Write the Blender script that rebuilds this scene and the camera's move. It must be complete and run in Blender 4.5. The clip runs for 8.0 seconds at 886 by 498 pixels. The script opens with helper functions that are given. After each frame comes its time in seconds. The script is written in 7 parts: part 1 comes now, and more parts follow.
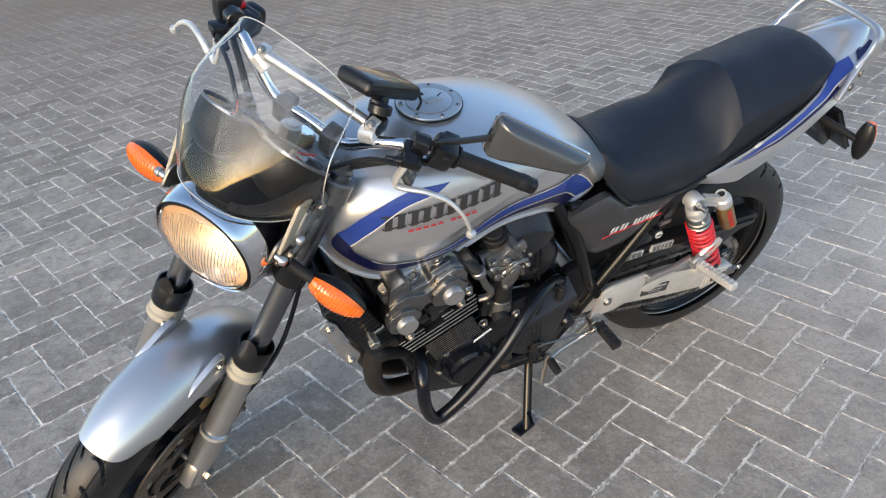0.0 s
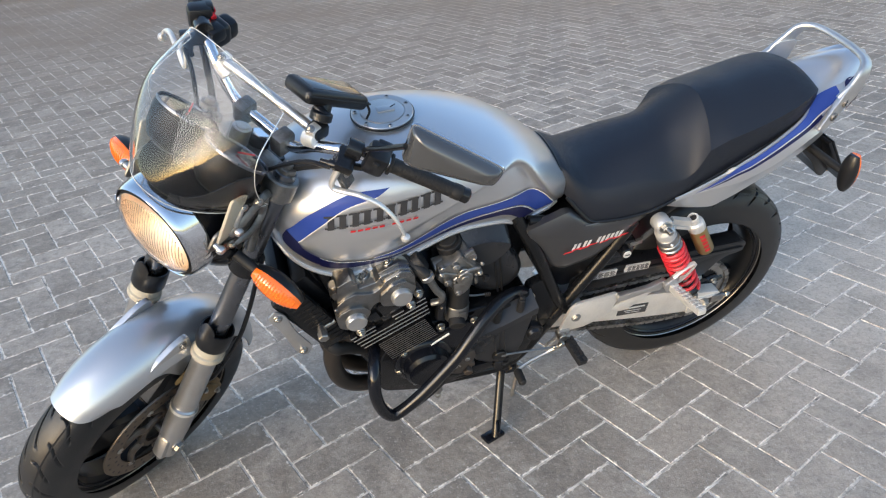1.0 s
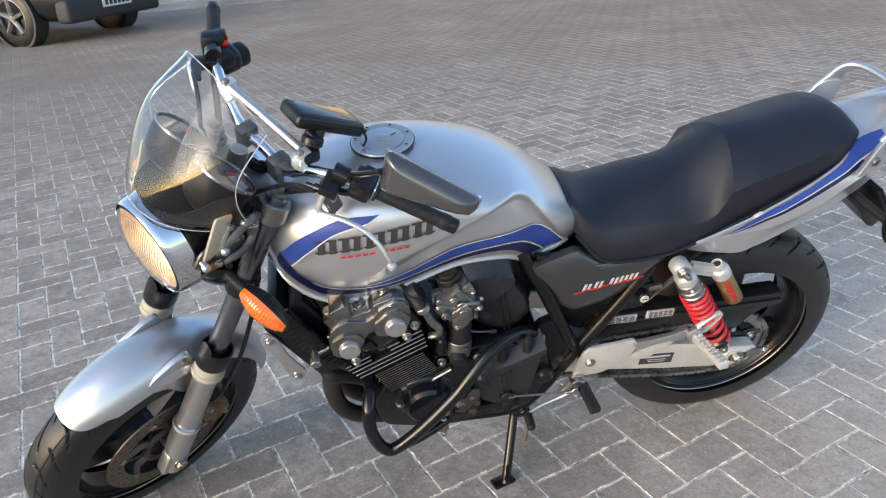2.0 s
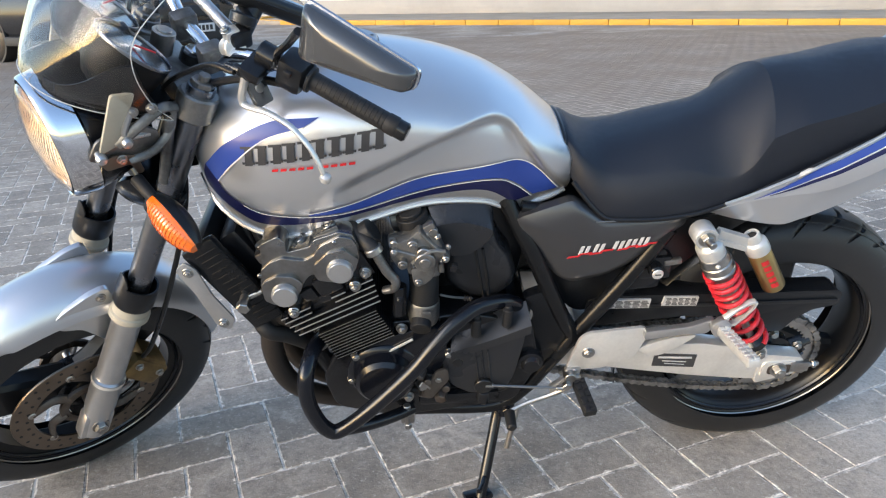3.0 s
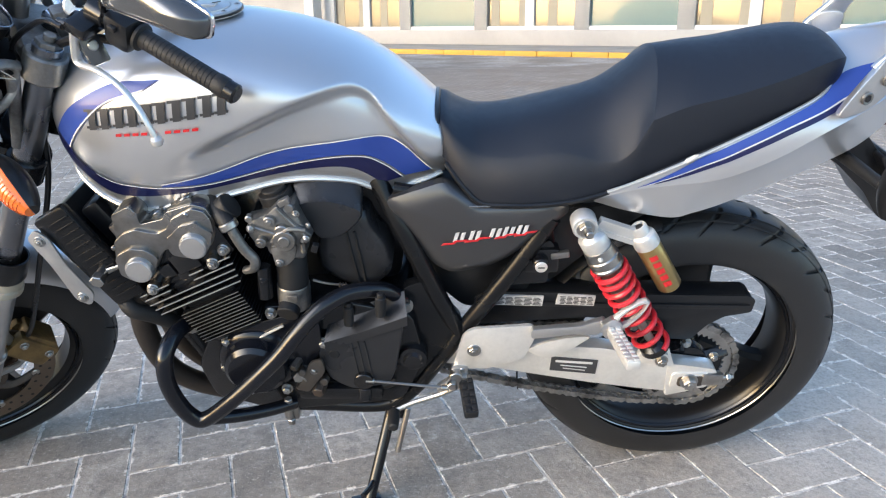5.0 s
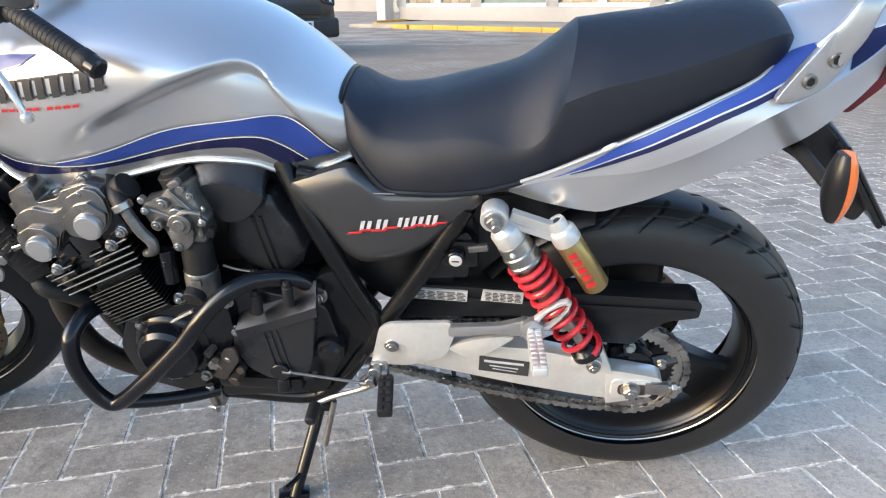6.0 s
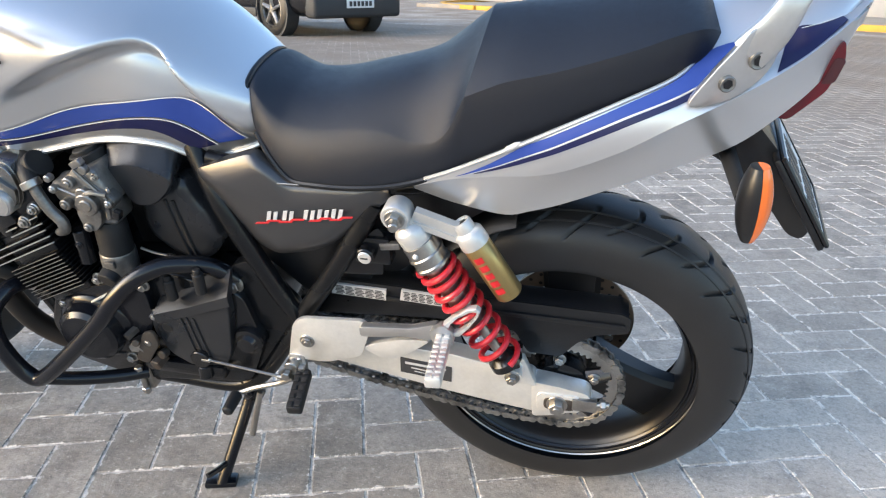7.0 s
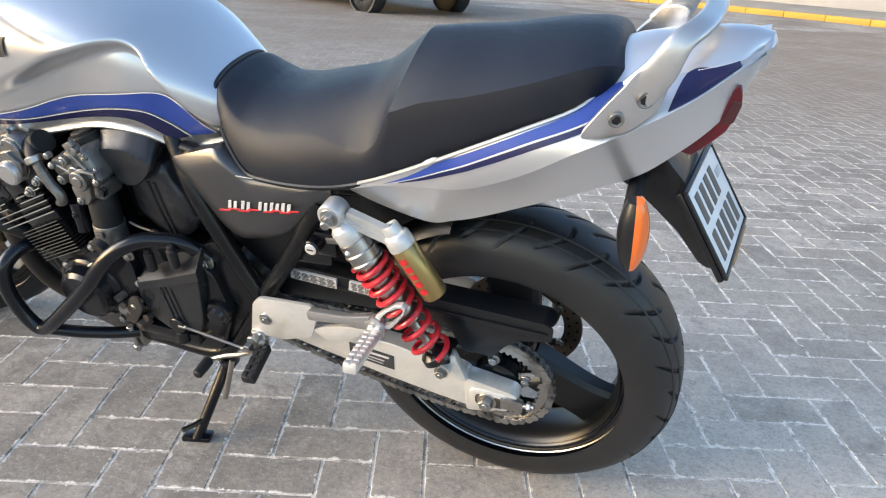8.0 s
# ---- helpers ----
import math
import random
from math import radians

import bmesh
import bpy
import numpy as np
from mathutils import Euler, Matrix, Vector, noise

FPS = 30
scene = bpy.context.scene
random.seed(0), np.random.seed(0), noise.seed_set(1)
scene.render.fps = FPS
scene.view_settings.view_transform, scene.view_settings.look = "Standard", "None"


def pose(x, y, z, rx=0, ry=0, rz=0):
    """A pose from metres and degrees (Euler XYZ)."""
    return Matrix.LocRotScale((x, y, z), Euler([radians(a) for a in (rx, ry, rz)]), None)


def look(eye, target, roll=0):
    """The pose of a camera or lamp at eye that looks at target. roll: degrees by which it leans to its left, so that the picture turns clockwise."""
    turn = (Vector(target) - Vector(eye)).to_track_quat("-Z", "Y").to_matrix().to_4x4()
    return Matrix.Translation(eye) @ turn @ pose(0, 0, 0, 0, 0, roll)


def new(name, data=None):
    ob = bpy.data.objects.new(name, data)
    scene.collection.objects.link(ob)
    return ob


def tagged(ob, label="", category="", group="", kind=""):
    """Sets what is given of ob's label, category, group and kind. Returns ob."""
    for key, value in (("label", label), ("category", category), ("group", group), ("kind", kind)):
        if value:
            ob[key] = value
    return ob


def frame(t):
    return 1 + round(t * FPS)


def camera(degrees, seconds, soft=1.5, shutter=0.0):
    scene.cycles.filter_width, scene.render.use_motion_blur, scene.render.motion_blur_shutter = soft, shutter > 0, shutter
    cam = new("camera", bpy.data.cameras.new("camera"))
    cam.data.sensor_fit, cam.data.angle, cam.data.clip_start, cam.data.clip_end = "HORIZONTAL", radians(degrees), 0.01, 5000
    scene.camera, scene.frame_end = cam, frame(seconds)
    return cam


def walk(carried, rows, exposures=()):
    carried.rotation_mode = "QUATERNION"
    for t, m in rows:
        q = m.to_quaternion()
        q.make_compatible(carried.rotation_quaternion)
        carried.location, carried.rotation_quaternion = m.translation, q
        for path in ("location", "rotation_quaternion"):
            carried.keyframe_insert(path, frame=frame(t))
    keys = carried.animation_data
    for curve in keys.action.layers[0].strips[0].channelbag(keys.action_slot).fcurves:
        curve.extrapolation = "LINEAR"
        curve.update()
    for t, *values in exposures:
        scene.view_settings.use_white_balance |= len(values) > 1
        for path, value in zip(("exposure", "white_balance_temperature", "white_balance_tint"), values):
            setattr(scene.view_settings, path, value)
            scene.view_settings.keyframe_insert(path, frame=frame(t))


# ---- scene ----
cam = camera(63.9, 8.0, soft=1.2)
PATH = [
    (0, (0.12, -1.347, 1.392), (0.748, 0.255, 0.372), -4.0),
    (0.5, (0.261, -1.41, 1.394), (0.787, 0.236, 0.385), -3.8),
    (1, (0.347, -1.5, 1.392), (0.767, 0.198, 0.422), -3.9),
    (1.2, (0.343, -1.523, 1.389), (0.729, 0.193, 0.436), -4.0),
    (2.3, (0.626, -1.519, 1.298), (0.747, 0.307, 0.493), -4.0),
    (2.5, (0.676, -1.481, 1.244), (0.756, 0.36, 0.467), -3.4),
    (3, (0.714, -1.379, 1.042), (0.737, 0.496, 0.346), -1.8),
    (3.5, (0.721, -1.353, 0.947), (0.753, 0.538, 0.298), -0.7),
    (4, (0.747, -1.349, 0.942), (0.784, 0.551, 0.318), -0.5),
    (4.5, (0.846, -1.344, 0.926), (0.839, 0.562, 0.318), -0.5),
    (4.7, (0.91, -1.345, 0.931), (0.871, 0.561, 0.326), -0.5),
    (5.8, (1.213, -1.27, 0.946), (0.967, 0.603, 0.288), -0.8),
    (6, (1.255, -1.234, 0.929), (0.97, 0.63, 0.263), -0.6),
    (6.5, (1.366, -1.153, 0.922), (0.996, 0.688, 0.235), -0.1),
    (7, (1.468, -1.127, 0.932), (1.018, 0.686, 0.22), 0.8),
    (7.5, (1.597, -1.124, 0.952), (1.049, 0.655, 0.222), 2.1),
    (8, (1.698, -1.12, 0.999), (1.043, 0.606, 0.23), 3.2),
]
walk(cam, [(t, look(eye, target, roll)) for t, eye, target, roll in PATH],
     exposures=[(0, 1.37, 6340, 12), (1, 1.52, 6330, 12), (2.5, 1.56, 6280, 12), (3.5, 1.80, 6060, 12), (4.5, 1.87, 6000, 12), (6, 1.95, 6120, 12), (7, 1.99, 6280, 12), (8, 1.96, 6480, 12)])

# ---- light ----
world = bpy.data.worlds.new("sky")
scene.world = world
world.use_nodes = True
wn = world.node_tree
wn.nodes.clear()
sky = wn.nodes.new("ShaderNodeTexSky")
sky.sky_type = 'NISHITA'
sky.sun_disc = False
SUN_EL, SUN_ROT = 12.0, 235.0
sky.sun_elevation, sky.sun_rotation = radians(SUN_EL), radians(SUN_ROT)
sky.air_density, sky.dust_density, sky.ozone_density = 1.0, 1.3, 1.5
bg = wn.nodes.new("ShaderNodeBackground")
bg.inputs["Strength"].default_value = 0.15
wo = wn.nodes.new("ShaderNodeOutputWorld")
wn.links.new(sky.outputs[0], bg.inputs[0])
wn.links.new(bg.outputs[0], wo.inputs[0])
sun_data = bpy.data.lights.new("sun", 'SUN')
sun_data.energy, sun_data.angle, sun_data.color = 0.5, radians(40), (1.0, 0.955, 0.91)
sun = new("sun", sun_data)
_a, _e = radians(SUN_ROT), radians(24)
sun_dir = Vector((math.sin(_a) * math.cos(_e), math.cos(_a) * math.cos(_e), math.sin(_e)))
sun.matrix_world = look(sun_dir * 30, (0, 0, 0))

# ---- materials ----
def node(nt, kind, **inputs):
    n = nt.nodes.new(kind)
    for k, v in inputs.items():
        n.inputs[k.replace("_", " ")].default_value = v
    return n


def mat(name, color, rough=0.5, metal=0.0, grain=0.0, scale=60.0, bump=0.0, coat=0.0, wear=0.0, dark=None, transmission=0.0, ior=1.45,
        spec=0.5, vary=0.0, coat_rough=0.05, even=False):
    """A surface: base colour broken up at two scales, roughness varied, fine relief."""
    m = bpy.data.materials.new(name)
    m.use_nodes = True
    nt = m.node_tree
    b = nt.nodes["Principled BSDF"]
    b.inputs["Metallic"].default_value = metal
    b.inputs["Roughness"].default_value = rough
    b.inputs["Coat Weight"].default_value = coat
    b.inputs["Coat Roughness"].default_value = coat_rough
    b.inputs["Transmission Weight"].default_value = transmission
    b.inputs["IOR"].default_value = ior
    b.inputs["Specular IOR Level"].default_value = spec
    c = (*color, 1)
    b.inputs["Base Color"].default_value = c
    if not (grain or bump or wear or vary):
        return m
    co = nt.nodes.new("ShaderNodeTexCoord")
    fine = node(nt, "ShaderNodeTexNoise", Scale=scale, Detail=5.0, Roughness=0.6)
    wide = node(nt, "ShaderNodeTexNoise", Scale=scale * 0.09, Detail=4.0)
    for t in (fine, wide):
        nt.links.new(co.outputs["Object"], t.inputs["Vector"])
    d = dark or tuple(0.55 * x for x in color)
    mix = nt.nodes.new("ShaderNodeMix")
    mix.data_type = 'RGBA'
    mix.inputs[6].default_value = c
    mix.inputs[7].default_value = (*d, 1)
    add = nt.nodes.new("ShaderNodeMath")
    add.operation = 'MULTIPLY_ADD'
    nt.links.new(fine.outputs[0], add.inputs[0])
    add.inputs[1].default_value = grain
    w = nt.nodes.new("ShaderNodeMapRange")
    w.inputs[1].default_value, w.inputs[2].default_value = 0.45, 0.75
    w.inputs[3].default_value, w.inputs[4].default_value = 0.0, wear
    nt.links.new(wide.outputs[0], w.inputs[0])
    nt.links.new(w.outputs[0], add.inputs[2])
    last = add
    if vary:
        info = nt.nodes.new("ShaderNodeObjectInfo")
        geo = nt.nodes.new("ShaderNodeNewGeometry")
        s = nt.nodes.new("ShaderNodeMath")
        nt.links.new(info.outputs["Random"], s.inputs[0])
        nt.links.new(geo.outputs["Random Per Island"], s.inputs[1])
        fr = nt.nodes.new("ShaderNodeMath")
        fr.operation = 'FRACT'
        nt.links.new(s.outputs[0], fr.inputs[0])
        va = nt.nodes.new("ShaderNodeMath")
        va.operation = 'MULTIPLY_ADD'
        nt.links.new(fr.outputs[0], va.inputs[0])
        va.inputs[1].default_value = vary
        nt.links.new(last.outputs[0], va.inputs[2])
        last = va
    nt.links.new(last.outputs[0], mix.inputs[0])
    nt.links.new(mix.outputs[2], b.inputs["Base Color"])
    r = nt.nodes.new("ShaderNodeMapRange")
    r.inputs[3].default_value, r.inputs[4].default_value = max(0.02, rough - 0.08), min(1, rough + 0.12)
    nt.links.new(wide.outputs[0], r.inputs[0])
    if not even:
        nt.links.new(r.outputs[0], b.inputs["Roughness"])
    if bump:
        bp = node(nt, "ShaderNodeBump", Strength=bump, Distance=0.002)
        nt.links.new(fine.outputs[0], bp.inputs["Height"])
        nt.links.new(bp.outputs[0], b.inputs["Normal"])
    return m


SILVER = mat("silver_paint", (0.59, 0.60, 0.62), 0.32, 0.8, grain=0.12, scale=900, coat=0.4, coat_rough=0.16, even=True)
GREY = mat("grey_paint", (0.066, 0.067, 0.072), 0.32, 0.6, grain=0.2, scale=900, coat=0.5, coat_rough=0.15, even=True)
BLUE = mat("blue_vinyl", (0.026, 0.058, 0.28), 0.36, 0.0, grain=0.1, scale=300, coat=0.15, spec=0.35)
NAVY = mat("navy_vinyl", (0.009, 0.011, 0.058), 0.34, 0.0, grain=0.1, scale=300, coat=0.2, spec=0.35)
WHITE = mat("white_vinyl", (0.75, 0.75, 0.75), 0.4, grain=0.1, scale=300)
DECAL_DARK = mat("dark_vinyl", (0.035, 0.035, 0.038), 0.4, grain=0.1, scale=300)
DECAL_RED = mat("red_vinyl", (0.5, 0.015, 0.02), 0.4, grain=0.1, scale=300)
BLACK = mat("black_paint", (0.0040, 0.0050, 0.0085), 0.2, 0.0, grain=0.3, scale=120, coat=0.12, spec=0.40, wear=0.3, dark=(0.012, 0.012, 0.013))
SATIN = mat("satin_black_metal", (0.0042, 0.0050, 0.0072), 0.17, 0.0, spec=0.50, grain=0.4, scale=140, wear=0.5, dark=(0.015, 0.0145, 0.014), bump=0.08)
PLASTIC = mat("black_plastic", (0.0042, 0.005, 0.0072), 0.29, spec=0.45, grain=0.4, scale=220, wear=0.4, dark=(0.018, 0.018, 0.018), bump=0.1)
RUBBER = mat("tyre_rubber", (0.0095, 0.0098, 0.011), 0.42, grain=0.4, scale=260, wear=0.4, dark=(0.019, 0.0192, 0.020), bump=0.12, spec=0.55)
CASE = mat("dark_case_black", (0.016, 0.017, 0.020), 0.27, 0.0, grain=0.35, scale=140, wear=0.4, dark=(0.026, 0.026, 0.027), spec=0.5, bump=0.06)
GRIP = mat("grip_rubber", (0.009, 0.009, 0.010), 0.6, grain=0.4, scale=300, bump=0.2)
VINYL = mat("seat_vinyl", (0.0085, 0.0115, 0.0195), 0.43, grain=0.3, scale=1100, bump=0.35, spec=0.46)
BOWL = mat("dial_bowl_black", (0.005, 0.005, 0.0055), 0.42, 0.0, spec=0.22, grain=0.3, scale=200)
CHROME = mat("chrome", (0.78, 0.78, 0.8), 0.08, 1.0, grain=0.15, scale=80)
POLISHED = mat("polished_aluminium", (0.90, 0.875, 0.825), 0.30, 0.66, grain=0.35, scale=140, wear=0.5, dark=(0.52, 0.50, 0.47), bump=0.06)
ALU = mat("cast_aluminium", (0.30, 0.295, 0.285), 0.40, 0.85, grain=0.55, scale=220, wear=0.8, dark=(0.10, 0.095, 0.09), bump=0.2)
HEADALU = mat("cam_cover_aluminium", (0.34, 0.337, 0.33), 0.27, 1.0, grain=0.4, scale=160, wear=0.8, dark=(0.14, 0.125, 0.11), bump=0.15)
FORK = mat("fork_slider_silver", (0.54, 0.54, 0.54), 0.30, 0.85, grain=0.2, scale=200, wear=0.3, dark=(0.3, 0.29, 0.28), bump=0.05)
CASTING = mat("pale_casting", (0.62, 0.62, 0.61), 0.36, 0.55, grain=0.25, scale=200, wear=0.4, dark=(0.42, 0.41, 0.40), bump=0.08)
STEEL = mat("bolt_steel", (0.45, 0.44, 0.42), 0.32, 1.0, grain=0.4, scale=300, wear=0.5, dark=(0.2, 0.18, 0.16))
RUSTY = mat("dirty_steel", (0.12, 0.11, 0.10), 0.5, 0.7, grain=0.6, scale=200, wear=0.8, dark=(0.07, 0.045, 0.03), bump=0.3)
CHAINM = mat("chain_steel", (0.40, 0.392, 0.378), 0.40, 0.88, grain=0.5, scale=300, wear=0.7, dark=(0.04, 0.039, 0.038))
EXHAUST = mat("exhaust_black", (0.020, 0.0185, 0.0175), 0.42, 0.4, grain=0.4, scale=120, wear=0.7, dark=(0.045, 0.036, 0.03), bump=0.1)
DISC = mat("disc_steel", (0.19, 0.155, 0.125), 0.36, 0.9, grain=0.3, scale=160, wear=0.6, dark=(0.14, 0.11, 0.08))
GOLD = mat("gold_anodised", (0.40, 0.29, 0.12), 0.32, 0.85, grain=0.2, scale=200, wear=0.2)
BRASS = mat("caliper_gold", (0.32, 0.22, 0.09), 0.45, 0.7, grain=0.5, scale=160, wear=0.7, dark=(0.09, 0.06, 0.03), bump=0.2)
RED = mat("red_spring_paint", (0.55, 0.02, 0.03), 0.3, 0.0, grain=0.15, scale=200, wear=0.3, dark=(0.35, 0.015, 0.02), coat=0.4)
ORANGE = mat("orange_lens", (0.85, 0.16, 0.01), 0.18, 0.0, grain=0.2, scale=150, coat=0.6, spec=0.7)
REDLENS = mat("red_lens", (0.11, 0.003, 0.009), 0.16, 0.0, grain=0.2, scale=120, coat=0.3)
GLASS = mat("clear_acrylic", (0.97, 0.975, 0.97), 0.02, 0.0, transmission=1.0, ior=1.30)
CREAM = mat("cream_collar", (0.42, 0.38, 0.30), 0.5, grain=0.3, scale=120)
EDGE = mat("acrylic_edge", (0.55, 0.545, 0.52), 0.25, 0.0, grain=0.2, scale=200)
GREYGLOSS = mat("mirror_shell", (0.11, 0.112, 0.115), 0.2, 0.6, grain=0.2, scale=120, coat=0.5)
LENS = mat("headlight_glass", (1.0, 0.97, 0.92), 0.05, 0.0, transmission=1.0, ior=1.3)
# the low sun's warm reflection is put into the reflector's colour
REFLECT = mat("warm_glow_reflector", (1.0, 0.78, 0.55), 0.36, 1.0)
SMOKE = mat("smoked_cowl", (0.008, 0.008, 0.009), 0.24, 0.0, grain=0.3, scale=60, coat=0.1, spec=0.4)
MIRROR = mat("mirror_glass", (0.85, 0.85, 0.87), 0.03, 1.0)
SCREEN = mat("phone_pouch_window", (0.02, 0.02, 0.022), 0.12, 0.0, grain=0.3, scale=60, coat=0.6)
PLATE = mat("plate_white", (0.80, 0.80, 0.79), 0.4, grain=0.2, scale=120, wear=0.3)
STICKER = mat("sticker_white", (0.55, 0.55, 0.55), 0.5, grain=0.3, scale=300, wear=0.4, dark=(0.25, 0.25, 0.25))
CLEARLENS = mat("clear_tail_lens", (0.06, 0.012, 0.016), 0.14, 0.0, grain=0.3, scale=120, coat=0.4)
PRINT = mat("plate_print", (0.10, 0.095, 0.09), 0.5, grain=0.2, scale=200)
RIMBLACK = mat("rim_black", (0.007, 0.0072, 0.0085), 0.30, 0.0, grain=0.3, scale=90, wear=0.5, dark=(0.013, 0.0128, 0.013), spec=0.42, bump=0.03)
TUBE = mat("fork_tube_steel", (0.20, 0.21, 0.235), 0.26, 0.95, grain=0.25, scale=200, wear=0.4, dark=(0.13, 0.13, 0.13))
FRAMEBLACK = mat("frame_enamel", (0.0040, 0.0046, 0.0060), 0.24, 0.0, grain=0.3, scale=120, wear=0.5, dark=(0.012, 0.0118, 0.0115), spec=0.36, bump=0.04)

# ---- builders: each gives a bmesh ----
def part(name, bm, material, parent, label="", m=None, angle=35, extra=()):
    me = bpy.data.meshes.new(name)
    if isinstance(bm, bmesh.types.BMesh):
        bmesh.ops.recalc_face_normals(bm, faces=bm.faces)
        bm.to_mesh(me)
        bm.free()
    else:
        me.from_pydata(*bm)
    me.materials.append(material)
    for e in extra:
        me.materials.append(e)
    me.shade_smooth()
    me.set_sharp_from_angle(angle=radians(angle))
    ob = new(name, me)
    ob.parent = parent
    if m is not None:
        ob.matrix_basis = m
    return tagged(ob, label)


def join(*bms):
    out = bmesh.new()
    for b in bms:
        me = bpy.data.meshes.new("tmp")
        b.to_mesh(me)
        b.free()
        out.from_mesh(me)
        bpy.data.meshes.remove(me)
    return out


def moved(bm, m):
    bm.transform(m)
    return bm


def box(center, size, bevel=0.003, m=None, seg=2):
    bm = bmesh.new()
    bmesh.ops.create_cube(bm, size=1)
    bm.transform(Matrix.Diagonal((*size, 1)))
    if bevel:
        bmesh.ops.bevel(bm, geom=list(bm.edges), offset=bevel, segments=seg, affect='EDGES', profile=0.5)
    if m is not None:
        bm.transform(m)
    bm.transform(Matrix.Translation(center))
    return bm


def ring_frame(d):
    d = Vector(d).normalized()
    a = d.orthogonal().normalized()
    return a, d.cross(a), d


def lathe(profile, p0, p1, seg=32, caps=True):
    """Rings (distance along the axis, radius) about the line from p0 towards p1."""
    a, b, d = ring_frame(Vector(p1) - Vector(p0))
    bm = bmesh.new()
    rows = []
    for s, r in profile:
        rows.append([bm.verts.new(Vector(p0) + d * s + (a * math.cos(t) + b * math.sin(t)) * r)
                     for t in (2 * math.pi * i / seg for i in range(seg))])
    for r0, r1 in zip(rows, rows[1:]):
        for i in range(seg):
            bm.faces.new((r0[i], r0[(i + 1) % seg], r1[(i + 1) % seg], r1[i]))
    if caps:
        bm.faces.new(rows[0])
        bm.faces.new(rows[-1])
    return bm


def cyl(p0, p1, r, r2=None, seg=24, bevel=0.0015):
    h = (Vector(p1) - Vector(p0)).length
    r2 = r if r2 is None else r2
    e = min(bevel, h * 0.4, r * 0.5)
    return lathe([(0, r - e), (e, r), (h - e, r2), (h, r2 - e)], p0, p1, seg)


def bolt(p, d, r=0.007, h=0.008):
    """A hexagon head on a washer, seated at p and standing out along d."""
    p, d = Vector(p), Vector(d).normalized()
    return join(cyl(p - d * 0.001, p + d * 0.002, r * 1.35, seg=16, bevel=0.0005), cyl(p + d * 0.001, p + d * h, r, seg=6, bevel=0.001),
                cyl(p + d * (h - 0.001), p + d * (h + 0.002), r * 0.45, seg=10, bevel=0.0006))


def spline(pts, n):
    """Catmull-Rom through the points, n steps a stretch."""
    P = [Vector(p) for p in pts]
    P = [2 * P[0] - P[1]] + P + [2 * P[-1] - P[-2]]
    out = []
    for i in range(1, len(P) - 2):
        for k in range(n):
            t = k / n
            out.append(0.5 * (2 * P[i] + (P[i + 1] - P[i - 1]) * t + (2 * P[i - 1] - 5 * P[i] + 4 * P[i + 1] - P[i + 2]) * t * t
                              + (3 * P[i] - P[i - 1] - 3 * P[i + 1] + P[i + 2]) * t ** 3))
    out.append(P[-2])
    return out


def tube(pts, r, seg=14, n=6, flat=1.0):
    """A round bar along a smooth line; r may be a list, one for each point given."""
    path = spline(pts, n) if n > 1 else [Vector(p) for p in pts]
    rs = [r] * len(path) if not isinstance(r, (list, tuple)) else list(np.interp(np.linspace(0, len(r) - 1, len(path)), range(len(r)), r))
    bm = bmesh.new()
    rows = []
    a = None
    for i, p in enumerate(path):
        d = (path[min(i + 1, len(path) - 1)] - path[max(i - 1, 0)]).normalized()
        a = d.orthogonal().normalized() if a is None else (a - d * a.dot(d)).normalized()
        b = d.cross(a)
        rows.append([bm.verts.new(p + (a * math.cos(t) + b * flat * math.sin(t)) * rs[i]) for t in (2 * math.pi * k / seg for k in range(seg))])
    for r0, r1 in zip(rows, rows[1:]):
        for k in range(seg):
            bm.faces.new((r0[k], r0[(k + 1) % seg], r1[(k + 1) % seg], r1[k]))
    bm.faces.new(rows[0])
    bm.faces.new(rows[-1])
    return bm


def prism(poly, v0, v1, bevel=0.003, seg=2, m=None):
    """A plate: the outline in (u, w), from v0 to v1 across the bike."""
    bm = bmesh.new()
    a = [bm.verts.new((u, v0, w)) for u, w in poly]
    b = [bm.verts.new((u, v1, w)) for u, w in poly]
    bm.faces.new(a)
    bm.faces.new(b[::-1])
    k = len(poly)
    for i in range(k):
        bm.faces.new((a[i], b[i], b[(i + 1) % k], a[(i + 1) % k]))
    bmesh.ops.recalc_face_normals(bm, faces=bm.faces)
    if bevel:
        bmesh.ops.bevel(bm, geom=list(bm.edges), offset=bevel, segments=seg, affect='EDGES', profile=0.5, clamp_overlap=True)
    if m is not None:
        bm.transform(m)
    return bm


def smooth_poly(pts, n=4, closed=True):
    """The outline rounded by a closed smooth line."""
    P = [Vector((*p, 0)) for p in pts]
    k = len(P)
    out = []
    for i in range(k):
        p0, p1, p2, p3 = (P[(i + j - 1) % k] for j in range(4))
        for s in range(n):
            t = s / n
            q = 0.5 * (2 * p1 + (p2 - p0) * t + (2 * p0 - 5 * p1 + 4 * p2 - p3) * t * t + (3 * p1 - p0 - 3 * p2 + p3) * t ** 3)
            out.append((q.x, q.y))
    return out


def rounded(pts, r=0.01, n=4):
    """The outline with its corners rounded off."""
    k = len(pts)
    out = []
    for i in range(k):
        p, a, b = Vector(pts[i]), Vector(pts[i - 1]), Vector(pts[(i + 1) % k])
        da, db = (a - p), (b - p)
        e = min(r, da.length * 0.45, db.length * 0.45)
        q0, q1 = p + da.normalized() * e, p + db.normalized() * e
        for s in range(n + 1):
            t = s / n
            q = q0 * (1 - t) ** 2 + p * 2 * t * (1 - t) + q1 * t * t
            out.append((q.x, q.y))
    return out


